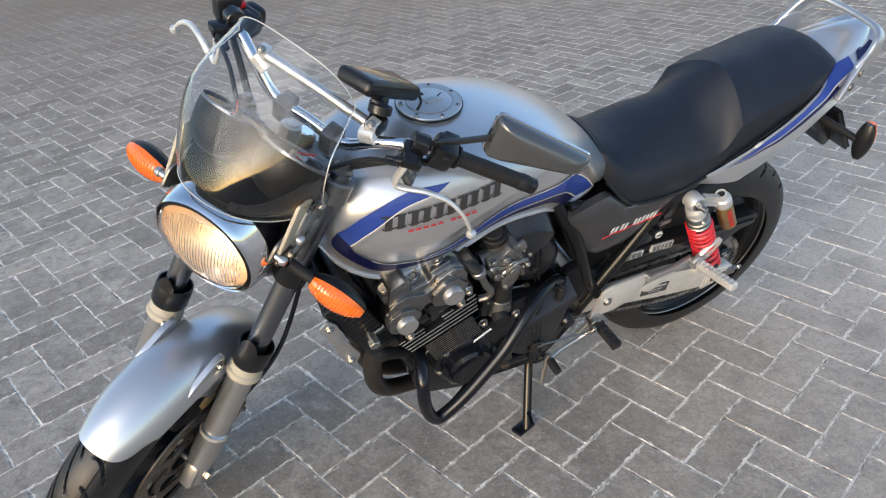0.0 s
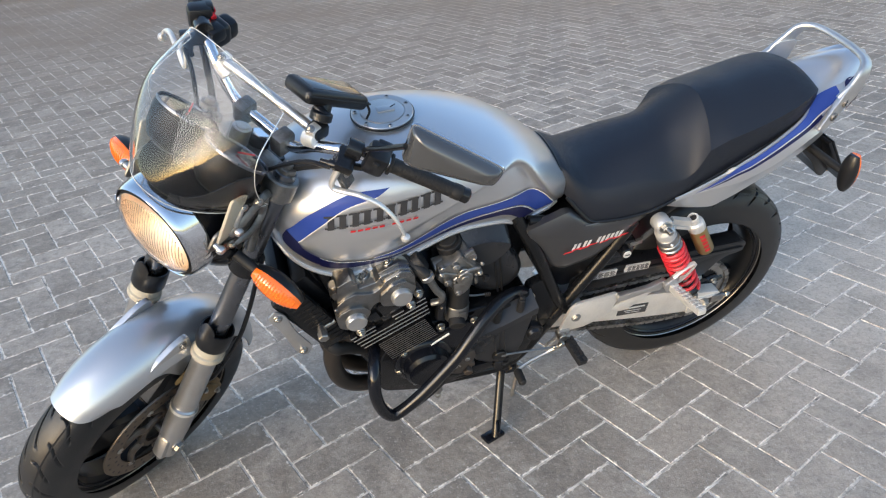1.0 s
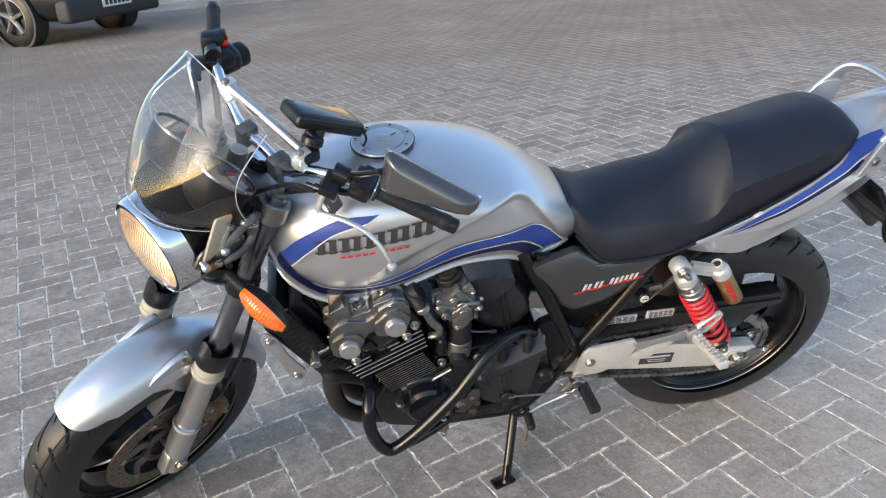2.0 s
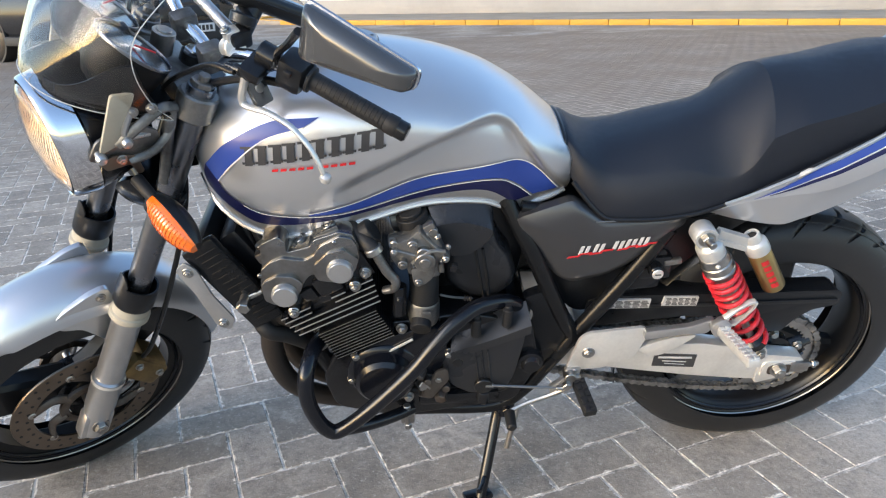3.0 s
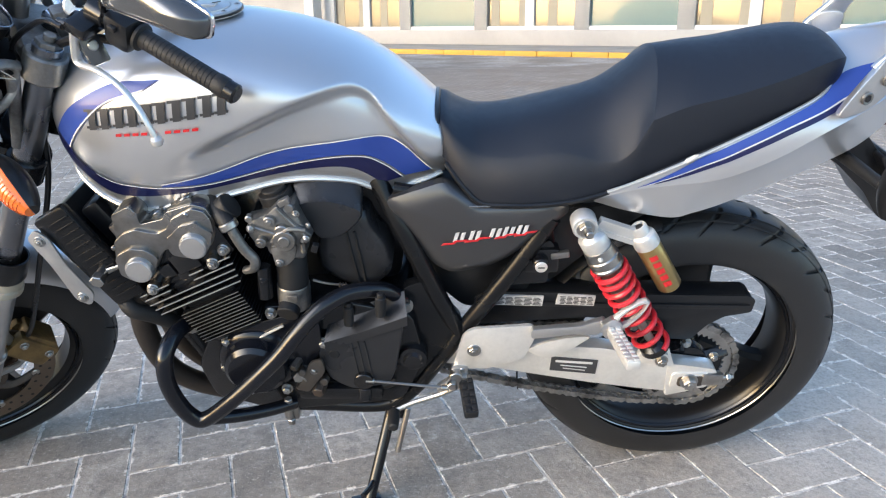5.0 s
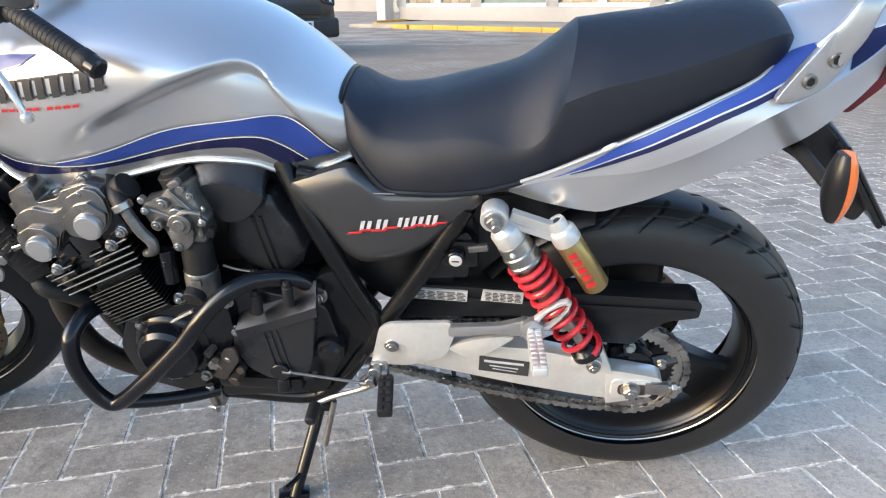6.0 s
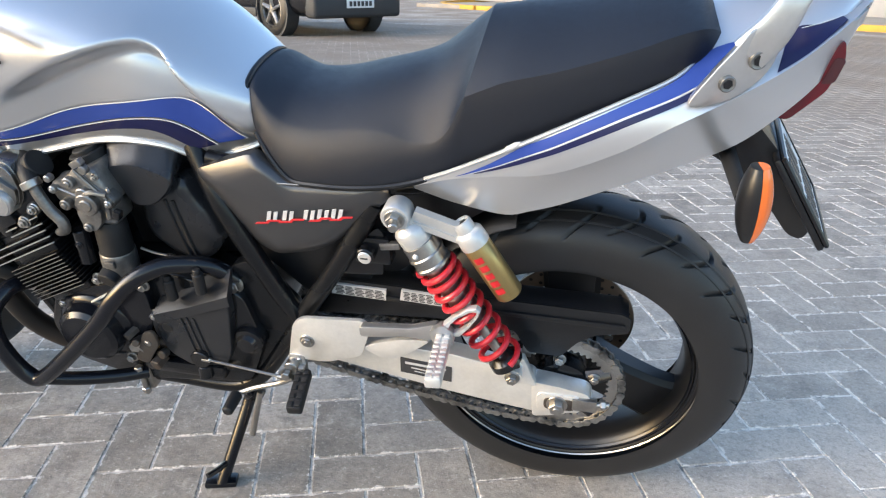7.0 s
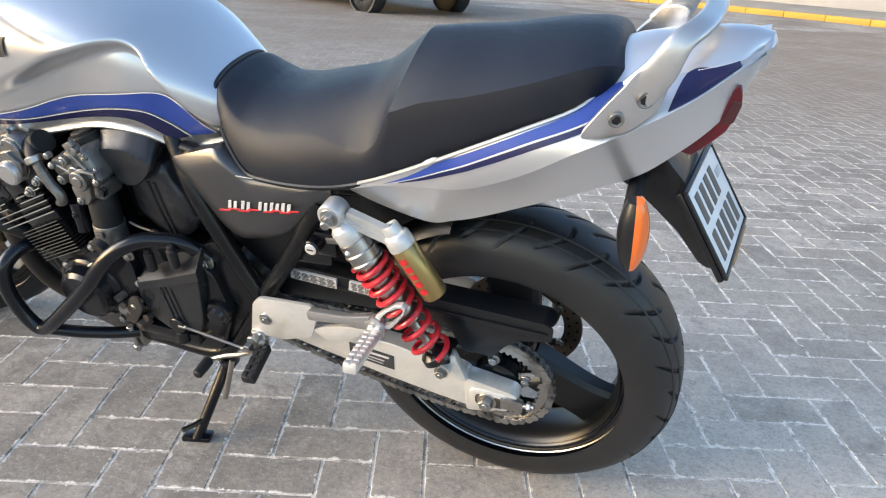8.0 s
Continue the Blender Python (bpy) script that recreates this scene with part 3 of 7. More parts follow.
def tail_point(x, t, s):
    """x along the cowl; t from -1 at the lower edge over 0 at the crease to 1 at the lip; s the side."""
    c = along_tail(TAIL_CREASE, x)
    e = along_tail(TAIL_LIP if t > 0 else TAIL_LOW, x)
    p = c.lerp(e, abs(t))
    # the flank is hollow under the crease and the shoulder above it full
    full = (0.0050 if t > 0 else -0.0030) * math.sin(math.pi * abs(t)) * step(0.22, 0.34, x)
    return Vector((p.x, s * (p.y + full), p.z))


cheeks = []
for s in (-1, 1):
    rows = [[tail_point(x, t, s) for t in [-1 + j / 7 for j in range(8)] + [j / 6 for j in range(1, 7)]] for x in np.linspace(0, 1, 60)]
    cheeks.append(shell(loft(rows), -0.004 * s))
tail = part("tail_cowl", join(*cheeks), SILVER, bike, "silver tail cowl with blue stripe", angle=13)
for s in (-1, 1):
    # rolled upper lip along the seat
    part("seat_lip", tube([tail_point(x, 1, s) + Vector((0, 0, 0.0015)) for x in np.linspace(0.02, 0.60, 30)], 0.0030, seg=8, n=1), SILVER, tail)
    part("rubber_bump", lathe([(-0.012, 0.002), (-0.007, 0.0040), (0.006, 0.0042), (0.012, 0.002)], tail_point(0.19, 1, s) + Vector((0, 0, 0.003)), tail_point(0.22, 1, s) + Vector((0, 0, 0.004)), 12), STICKER, tail)
# arched deck behind the seat, and the rounded end
rows = []
for x in np.linspace(0.60, 1, 22):
    e = tail_point(x, 1, -1)
    top_ = curve(e.x, [p[0] for p in TAIL_TOP], [p[1] for p in TAIL_TOP])
    rows.append([(e.x + 0.012 * step(0.8, 1.0, x) * (1 - k * k), e.y * k, e.z + (top_ - e.z) * (1 - abs(k) ** 2.2)) for k in np.linspace(1, -1, 21)])
part("deck", shell(loft(rows), 0.004), SILVER, tail, "silver deck behind the seat", angle=50)
rows = []
for t in np.linspace(-1, 1, 11):
    e = tail_point(1.0, t, -1)
    rows.append([(e.x + 0.012 * (1 - k * k), e.y * k, e.z + 0.014 * (1 - k * k) * max(t, 0)) for k in np.linspace(1, -1, 13)])
part("end_panel", shell(loft(rows), 0.003), SILVER, tail, angle=50)


def tail_strip(name, x0, x1, low, high, material, lift=0.0016, n=40):
    """A vinyl strip on the near cheek; low and high give its edges as shares from crease to lip."""
    rows = []
    for i in range(n + 1):
        x = x0 + (x1 - x0) * i / n
        a, b = low(x), high(x)
        q = [tail_point(x, a + (b - a) * j / 4, -1) for j in range(5)]
        up_ = (tail_point(x, 1, -1) - tail_point(x, 0.02, -1)).cross(Vector((1, 0, 0))).normalized()
        rows.append([p - up_ * math.copysign(lift, up_.y) for p in q])
    return part(name, loft(rows), material, tail, angle=70)


def share_line(xs, ys):
    return lambda x: curve(x, xs, ys)


BX = [0.10, 0.19, 0.30, 0.455, 0.545, 0.635, 0.70]
BLUE_LOW, BLUE_HIGH = [0.30, 0.56, 0.68, 0.72, 0.64, 0.50, 0.52], [0.34, 0.90, 0.94, 0.95, 0.96, 0.97, 0.985]
tail_strip("stripe", 0.10, 0.70, share_line(BX, BLUE_LOW), share_line(BX, BLUE_HIGH), BLUE)
tail_strip("pinstripe", 0.12, 0.66, share_line(BX, [y - 0.032 for y in BLUE_LOW]), share_line(BX, [y - 0.008 for y in BLUE_LOW]), WHITE, lift=0.0019)
tail_strip("stripe", 0.13, 0.62, share_line(BX, [0.22, 0.36, 0.50, 0.52, 0.44, 0.32, 0.3]), share_line(BX, [0.25, 0.50, 0.63, 0.67, 0.59, 0.45, 0.45]), NAVY)
tail_strip("stripe", 0.705, 0.945, share_line([0.705, 0.80, 0.945], [0.06, 0.14, 0.80]), share_line([0.705, 0.730, 0.80, 0.945], [0.10, 0.97, 0.97, 0.95]), NAVY)
tail_strip("pinstripe", 0.75, 0.93, share_line([0.75, 0.93], [0.985, 0.975]), share_line([0.75, 0.93], [1.0, 1.0]), WHITE, lift=0.0019)

# ---- side covers ----
COVER = rounded([(0.846, 0.716), (0.945, 0.750), (0.968, 0.735), (0.998, 0.712), (1.145, 0.714), (1.152, 0.694), (1.056, 0.606), (1.02, 0.586), (0.955, 0.572), (0.925, 0.590)], 0.014, 3)


def bulged(poly, v_edge, v_mid, power=0.5, rings=6, thick=0.02):
    """A pressed panel: the outline domed from its rim to the middle."""
    c = Vector((sum(p[0] for p in poly) / len(poly), sum(p[1] for p in poly) / len(poly)))
    bm = bmesh.new()
    rows = []
    for i in range(rings + 1):
        t = i / rings
        k = 1 - t
        v = v_edge + (v_mid - v_edge) * (1 - k * k) ** power
        if i == rings:
            mid = bm.verts.new((c.x, v_mid, c.y))
        else:
            rows.append([bm.verts.new((c.x + (p[0] - c.x) * k, v, c.y + (p[1] - c.y) * k)) for p in poly])
    back = [bm.verts.new((p[0], v_edge + math.copysign(thick, v_edge - v_mid), p[1])) for p in poly]
    rows.insert(0, back)
    n = len(poly)
    for r0, r1 in zip(rows, rows[1:]):
        for j in range(n):
            bm.faces.new((r0[j], r0[(j + 1) % n], r1[(j + 1) % n], r1[j]))
    for j in range(n):
        bm.faces.new((rows[-1][j], rows[-1][(j + 1) % n], mid))
    bm.faces.new(back)
    return bm


for s in (-1, 1):
    sc = part("side_cover", bulged(COVER, s * 0.124, s * 0.141, 0.45), GREY, bike, "dark grey metallic side cover", angle=50)
    if s < 0:
        for i, u0 in enumerate((0.958, 0.984, 1.018, 1.040, 1.062)):
            for k in (0, 1):
                w0 = 0.646 + (u0 - 0.958) * 0.13
                a0 = u0 + 0.0105 * k
                part("letter_bar", prism([(a0, w0 + 0.001), (a0 + 0.0065, w0 + 0.002), (a0 + 0.0115, w0 + 0.019), (a0 + 0.005, w0 + 0.018)], -0.1432, -0.1418, 0.0003, 1), STICKER, sc)
        for u0, k in ((0.938, 0.078), (1.026, 0.066)):
            for j in range(4):
                a0 = u0 + k * j / 4
                w0 = 0.640 + (a0 - 0.938) * 0.14 + (0.003 if j % 2 else 0.0)
                part("letter_bar", prism([(a0, w0), (a0 + k / 4 + 0.003, w0 + 0.0025), (a0 + k / 4 + 0.006, w0 + 0.0058), (a0 + 0.004, w0 + 0.0040)], -0.1440, -0.1426, 0.0003, 1), DECAL_RED, sc)

# ---- wheels: built about their own axle, then set in place ----
def tyre_mesh(R, width, bead, seg=1080, k=96):
    """Tyre with its tread pattern sunk into the crown."""
    half = width / 2
    side = R - bead
    prof = []
    for j in range(k + 1):
        a = math.pi * (j / k) * 1.12 - 0.06 * math.pi
        c, s = math.cos(a), math.sin(a)
        y = -half * math.copysign(abs(c) ** 0.82, c)
        r = bead + side * max(s, -0.02) ** 0.72 if s > 0 else bead + side * s * 0.6
        prof.append((y, r))
    yy = np.array([p[0] for p in prof])
    rr = np.array([p[1] for p in prof])
    t = np.linspace(0, 2 * np.pi, seg, endpoint=False)
    T, Y = np.meshgrid(t, yy, indexing="ij")
    RR = np.tile(rr, (seg, 1))
    pitch = 2 * np.pi / 15
    x = Y / half
    depth = np.zeros_like(T)
    for sgn in (-1, 1):
        sx = x * sgn
        for off, lean_, lo, hi, wide in ((0.0, 0.46, 0.04, 0.80, 0.0130), (0.5, 0.34, 0.24, 0.92, 0.0115)):
            ph = (T + sgn * lean_ * sx ** 2 + lean_ * 0.4 * sx - off * pitch + (0.25 * pitch if sgn > 0 else 0)) % pitch
            d = np.minimum(ph, pitch - ph)
            taper = np.clip((sx - lo) / 0.10, 0, 1) * np.clip((hi - sx) / 0.10, 0, 1)
            depth = np.maximum(depth, 0.0068 * np.clip((wide * 1.25 - d) / (wide * 0.6), 0, 1) * taper)
    up = RR > bead + side * 0.45
    RR = RR - depth * up
    verts = np.stack([RR * np.cos(T), Y, RR * np.sin(T)], -1).reshape(-1, 3)
    m = k + 1
    faces = [(i * m + j, i * m + j + 1, ((i + 1) % seg) * m + j + 1, ((i + 1) % seg) * m + j) for i in range(seg) for j in range(k)]
    return verts.tolist(), [], faces


def rim_mesh(r_out, half):
    """Wheel well and both flanges, open in the middle."""
    p = [(-half, r_out - 0.004), (-half, r_out + 0.004), (-half + 0.006, r_out + 0.005), (-half + 0.010, r_out - 0.006), (-half * 0.5, r_out - 0.020), (half * 0.5, r_out - 0.020),
         (half - 0.010, r_out - 0.006), (half - 0.006, r_out + 0.005), (half, r_out + 0.004), (half, r_out - 0.004), (half - 0.008, r_out - 0.016), (half * 0.55, r_out - 0.028), (-half * 0.55, r_out - 0.028), (-half + 0.008, r_out - 0.016), (-half, r_out - 0.004)]
    return lathe([(y, r) for y, r in p], (0, 0, 0), (0, 1, 0), 96, caps=False)


def spoke(angle, r0, r1, w0, w1, t0, t1):
    """A cast spoke, broad at the hub, swelling into the rim."""
    rows = []
    for i in range(9):
        t = i / 8
        r = r0 + (r1 - r0) * t
        w = w0 + (w1 - w0) * t + 0.018 * max(0, t - 0.7) ** 2 * 9
        th = t0 + (t1 - t0) * t
        tw = 0.10 * t
        ring = []
        for a, b in ((-1, -0.6), (-0.8, -1), (0.8, -1), (1, -0.6), (1, 0.6), (0.8, 1), (-0.8, 1), (-1, 0.6)):
            x, y = a * w / 2, b * th / 2
            ang = angle + tw
            ring.append((r * math.cos(ang) - x * math.sin(ang), y, r * math.sin(ang) + x * math.cos(ang)))
        rows.append(ring)
    return loft(rows, close=True)


def disc_mesh(r0, r1, y, thick, holes=0):
    return lathe([(y - thick / 2, r0), (y - thick / 2, r1 - 0.001), (y, r1), (y + thick / 2, r1 - 0.001), (y + thick / 2, r0), (y - thick / 2, r0)], (0, 0, 0), (0, 1, 0), 96, caps=False)


def wheel(name, label, place, R, width, rim_r, phase, turn=None):
    m = Matrix.Translation(place)
    if turn is not None:
        m = turn @ m
    w = part(name, rim_mesh(rim_r, width * 0.36), RIMBLACK, bike, label, m)
    part("tyre", tyre_mesh(R, width, rim_r), RUBBER, w, "black tyre with slanted tread grooves", angle=50)
    # thin steel ring drawn as the highlight line on the black lip
    part("lip_highlight", lathe([(-width * 0.36 - 0.001, rim_r - 0.0026), (-width * 0.36 - 0.0028, rim_r - 0.0010), (-width * 0.36 - 0.0022, rim_r + 0.0012)], (0, 0, 0), (0, 1, 0), 96, caps=False), STEEL, w)
    for dr_ in (0.009, 0.017):
        part("rim_step", lathe([(-width * 0.36 + 0.004, rim_r - dr_ - 0.0025), (-width * 0.36 - 0.0005 + dr_ * 0.35, rim_r - dr_), (-width * 0.36 + 0.002, rim_r - dr_ + 0.0025)], (0, 0, 0), (0, 1, 0), 96, caps=False), BLACK, w)
    for f_ in (0.60, 0.36):
        s_ = math.sqrt(1 - f_ * f_)
        ry = (-width / 2 * f_ ** 0.82 - 0.0004, rim_r + (R - rim_r) * s_ ** 0.72)
        part("sidewall_ring", lathe([(ry[0] + 0.001, ry[1] - 0.002), (ry[0] - 0.0012, ry[1]), (ry[0] + 0.001, ry[1] + 0.002)], (0, 0, 0), (0, 1, 0), 96, caps=False), RUBBER, w)
    for i in range(3):
        part("spoke", spoke(phase + 2 * math.pi * i / 3, 0.035, rim_r - 0.022, 0.085, 0.098, 0.06, 0.036), RIMBLACK, w)
    part("hub", lathe([(-width * 0.38, 0.030), (-width * 0.34, 0.040), (-0.03, 0.052), (0.03, 0.052), (width * 0.34, 0.040), (width * 0.38, 0.030)], (0, 0, 0), (0, 1, 0), 36), SATIN, w)
    return m


rear_wheel = wheel("rear_wheel", "rear wheel with three black spokes", REAR, 0.312, 0.156, 0.2315, 1.48)
front_wheel = wheel("front_wheel", "front wheel turned to the left with twin brake discs", FRONT, 0.290, 0.112, 0.214, 0.5, TURNED)


def brake_disc(m, y, r, band, sgn):
    d = part("brake_disc", disc_mesh(r - band, r, y, 0.005), DISC, bike, "drilled steel brake disc", m)
    holes = []
    for i in range(30):
        for k, rad in enumerate((r - band * 0.28, r - band * 0.72)):
            a = 2 * math.pi * (i + 0.5 * k) / 30
            p = Vector((rad * math.cos(a), y, rad * math.sin(a)))
            holes.append(lathe([(-0.0029, 0.0035), (0.0029, 0.0035)], p, p + Vector((0, 1, 0)), 8))
    part("drilling", join(*holes), PLASTIC, d)
    for i in range(6):
        a = 2 * math.pi * i / 6 + 0.3
        b = a + 0.28
        p0, p1, pm = (Vector((q * math.cos(t), y, q * math.sin(t))) for q, t in ((0.048, a - 0.25), (r - band + 0.004, b), ((r - band) * 0.75, a - 0.12)))
        part("carrier_arm", tube([p0, pm, p1], [0.010, 0.0085, 0.008], seg=8, n=5, flat=0.5), RUSTY, d)
    part("disc_carrier", disc_mesh(0.040, 0.058, y, 0.008), RUSTY, d, "bronze disc carrier")
    for i in range(6):
        a = 2 * math.pi * i / 6 + 0.58
        p = Vector(((r - band + 0.003) * math.cos(a), y, (r - band + 0.003) * math.sin(a)))
        part("rivet", cyl(p + Vector((0, -0.005 , 0)), p + Vector((0, 0.005, 0)), 0.0085, seg=14), STEEL, d)
    return d


brake_disc(front_wheel, -0.062, 0.148, 0.042, -1)
brake_disc(front_wheel, 0.062, 0.148, 0.042, 1)
brake_disc(rear_wheel, 0.078, 0.120, 0.036, 1)

# ---- front end: laid out straight ahead, then turned about the steering axis ----
UP = AXIS
FWD = Vector((-math.cos(radians(RAKE)), 0, math.sin(radians(RAKE))))


def leg(side, s, off=0.037):
    """A point s metres up a fork leg from the axle."""
    return Vector((FRONT.x, side * 0.1025, FRONT.z)) + UP * s + FWD * (off - 0.037)


def front(name, bm, material, label="", parent=None, angle=35):
    return part(name, bm, material, parent or bike, label, None if parent else TURNED, angle)


for side in (-1, 1):
    f = front("fork_leg", lathe([(-0.045, 0.020), (-0.04, 0.026), (0.02, 0.028), (0.05, 0.030), (0.115, 0.030), (0.118, 0.0315), (0.128, 0.0315), (0.131, 0.027), (0.285, 0.027), (0.29, 0.029), (0.30, 0.029), (0.335, 0.0285)],
                             leg(side, 0), leg(side, 1), 32), FORK, "silver fork slider")
    front("ring", lathe([(0.1185, 0.0322), (0.1225, 0.0326), (0.127, 0.0322)], leg(side, 0), leg(side, 1), 32, caps=False), POLISHED, parent=f)
    front("seal_collar", lathe([(0.300, 0.033), (0.304, 0.036), (0.315, 0.036), (0.318, 0.033), (0.338, 0.033), (0.341, 0.030)], leg(side, 0), leg(side, 1), 32), CREAM, "cream fork seal collar", parent=f)
    front("dust_seal", lathe([(0.336, 0.034), (0.342, 0.0365), (0.375, 0.0365), (0.385, 0.035), (0.385, 0.032), (0.345, 0.031)], leg(side, 0), leg(side, 1), 32, caps=False), PLASTIC, "black plastic fork dust guard", parent=f)
    # the guard's tall front tongue
    rows = []
    for a in np.linspace(-0.55, 0.55, 9):
        base = leg(side, 0.36)
        out = (FWD * math.cos(a) + Vector((0, 1, 0)) * math.sin(a)) * 0.0355
        top = 0.030 * math.cos(a * 2.4) ** 0.6 if abs(a) < 0.6 else 0
        rows.append([base + out + UP * t for t in np.linspace(0, 0.02 + top, 4)])
    front("guard_tongue", shell(loft(rows), 0.003), PLASTIC, parent=f)
    front("fork_tube", cyl(leg(side, 0.31), leg(side, 0.80), 0.0215, seg=28), TUBE, "steel grey upper fork tube", parent=f)
    p = leg(side, 0) + Vector((0, side * 0.025, 0))
    front("axle_nut", join(bolt(p, (0, side, 0), 0.013, 0.012)), STEEL, parent=f)
    front("pinch_bolt", bolt(leg(side, -0.03) + Vector((-0.024, side * 0.006, -0.004)), (-1, 0, -0.3), 0.006, 0.01), STEEL, parent=f)
    # axle boss at the leg's foot
    front("axle_boss", join(box(leg(side, -0.012), (0.062, 0.036, 0.075), 0.010, m=Matrix.Rotation(radians(RAKE), 4, 'Y'))), FORK, parent=f)
front("axle", cyl((FRONT.x, -0.12, FRONT.z), (FRONT.x, 0.12, FRONT.z), 0.009), STEEL)
# calipers behind the legs
for side in (-1, 1):
    c0 = FRONT + Vector((0.120, side * 0.062, 0.055))
    rot = Matrix.Rotation(radians(-30), 4, 'Y')
    cal = front("brake_caliper", join(box(c0 + Vector((0, side * 0.022, 0)), (0.055, 0.030, 0.095), 0.009, m=rot), box(c0 - Vector((0, side * 0.020, 0)), (0.05, 0.020, 0.09), 0.007, m=rot),
                                      box(c0 + Vector((0.02, 0, 0.01)), (0.025, 0.06, 0.07), 0.006, m=rot)), BRASS, "worn gold brake caliper")
    front("caliper_bracket", tube([leg(side, 0.17) + Vector((0.02, side * 0.004, 0)), c0 + Vector((-0.025, side * 0.012, 0.02)), c0 + Vector((-0.03, side * 0.012, -0.04)), leg(side, 0.05) + Vector((0.02, side * 0.004, 0))], 0.010, seg=8, flat=0.6), FORK, parent=cal)
    for dz in (-0.03, 0.03):
        q = c0 + rot @ Vector((0.012, side * 0.036, dz))
        front("bolt", bolt(q, (0, side, 0), 0.0065, 0.008), STEEL, parent=cal)
    front("brake_hose", tube([c0 + Vector((0.01, side * 0.03, 0.05)), c0 + Vector((0.035, side * 0.05, 0.11)), leg(side, 0.36) + Vector((0.05, side * 0.03, 0)), leg(side, 0.55) + Vector((0.04, side * 0.005, 0)), leg(side, 0.70) + Vector((0.0, -side * 0.02, 0))], 0.005, seg=8), PLASTIC, "black brake hose", parent=cal)

# front mudguard: a channel round the tyre with stays to the legs
rows = []
for a in np.linspace(-27, 84, 46):
    t = radians(a)
    r = curve(a, [-27, -10, 10, 30, 55, 84], [0.312, 0.320, 0.332, 0.340, 0.338, 0.325])
    hw = curve(a, [-27, -18, 0, 30, 84], [0.060, 0.068, 0.074, 0.074, 0.066])
    drop = curve(a, [-27, 0, 40, 84], [0.040, 0.052, 0.055, 0.045])
    row = []
    for j in range(-12, 13):
        x = j / 12
        ang = x * 1.35
        y = hw * math.sin(ang) / math.sin(1.35)
        rr = r - drop * (1 - math.cos(ang)) / (1 - math.cos(1.35))
        # the front lip is rounded in plan
        cut = radians(10) * x ** 4 * step(-8, -27, a)
        row.append(FRONT + Vector((rr * math.sin(t + cut), y, rr * math.cos(t + cut))))
    rows.append(row)
fender = front("front_fender", shell(loft(rows), 0.004), SILVER, "silver front mudguard", angle=60)
for side in (-1, 1):
    # arm from the mudguard's flank back to the fork leg
    stay = [(-0.050, 0.582), (-0.03, 0.594), (0.025, 0.612), (0.058, 0.612), (0.060, 0.575), (0.050, 0.507), (0.018, 0.464), (0.004, 0.495), (-0.012, 0.530), (-0.046, 0.552)]
    front("fender_stay", prism(rounded(stay, 0.012, 3), side * 0.054, side * 0.0665, 0.004, 3), SILVER, parent=fender)
    front("bolt", bolt((0.040, side * 0.0675, 0.596), (0, side, 0), 0.007, 0.007), STEEL, parent=fender)

# yokes, steering stem
for s_, nm in ((0.575, "lower_yoke"), (0.765, "upper_yoke")):
    mid = leg(0, s_)
    y = join(box(mid + FWD * -0.012, (0.075, 0.16, 0.032), 0.010, m=Matrix.Rotation(radians(RAKE), 4, 'Y')),
             *[lathe([(-0.022, 0.028), (-0.019, 0.031), (0.019, 0.031), (0.022, 0.028)], leg(sd, s_), leg(sd, s_ + 1), 28) for sd in (-1, 1)])
    front(nm, y, ALU if nm == "upper_yoke" else SATIN, "silver top yoke" if nm == "upper_yoke" else "")
for side in (-1, 1):
    front("fork_cap", join(cyl(leg(side, 0.785), leg(side, 0.808), 0.019, seg=6), cyl(leg(side, 0.80), leg(side, 0.818), 0.009)), ALU)
front("steering_stem", cyl(leg(0, 0.50, -0.0), leg(0, 0.80, -0.0), 0.022), SATIN)
front("stem_nut", cyl(leg(0, 0.785, -0.0), leg(0, 0.805, -0.0), 0.018, seg=6), CHROME)

# headlamp
HL = Vector((0.0745, -0.0096, 0.928))
hd = Vector((-1, -0.053, 0.035)).normalized()
lamp = front("headlight", lathe([(-0.150, 0.02), (-0.142, 0.055), (-0.110, 0.084), (-0.055, 0.097), (-0.038, 0.0985)], HL, HL + hd, 48, caps=False), BLACK, "round headlight with chrome rim")
front("chrome_rim", lathe([(-0.042, 0.0980), (-0.038, 0.1010), (-0.030, 0.1012), (-0.008, 0.0985), (0.000, 0.0965), (0.004, 0.0940), (0.002, 0.0925)], HL, HL + hd, 64, caps=False), CHROME, "broad chrome headlight rim", parent=lamp)
front("lens_seal", lathe([(0.002, 0.0930), (-0.003, 0.0905), (0.000, 0.0878), (0.004, 0.0866)], HL, HL + hd, 64, caps=False), GRIP, "black rubber lens seal", parent=lamp)
front("reflector", lathe([(-0.085, 0.006), (-0.082, 0.020), (-0.070, 0.044), (-0.045, 0.070), (-0.015, 0.083), (0.002, 0.0870)], HL, HL + hd, 48, caps=False), REFLECT, "bright headlight reflector", parent=lamp)
front("bulb", lathe([(-0.085, 0.009), (-0.05, 0.009), (-0.042, 0.006), (-0.04, 0.001)], HL, HL + hd, 16), CHROME, parent=lamp)
lens = front("lens", shell(lathe([(0.001, 0.0868), (0.006, 0.0858), (0.014, 0.072), (0.020, 0.050), (0.023, 0.025), (0.024, 0.001)], HL, HL + hd, 56, caps=False), 0.0025), LENS, "fluted clear headlight lens", parent=lamp, angle=70)
lens.visible_shadow = False
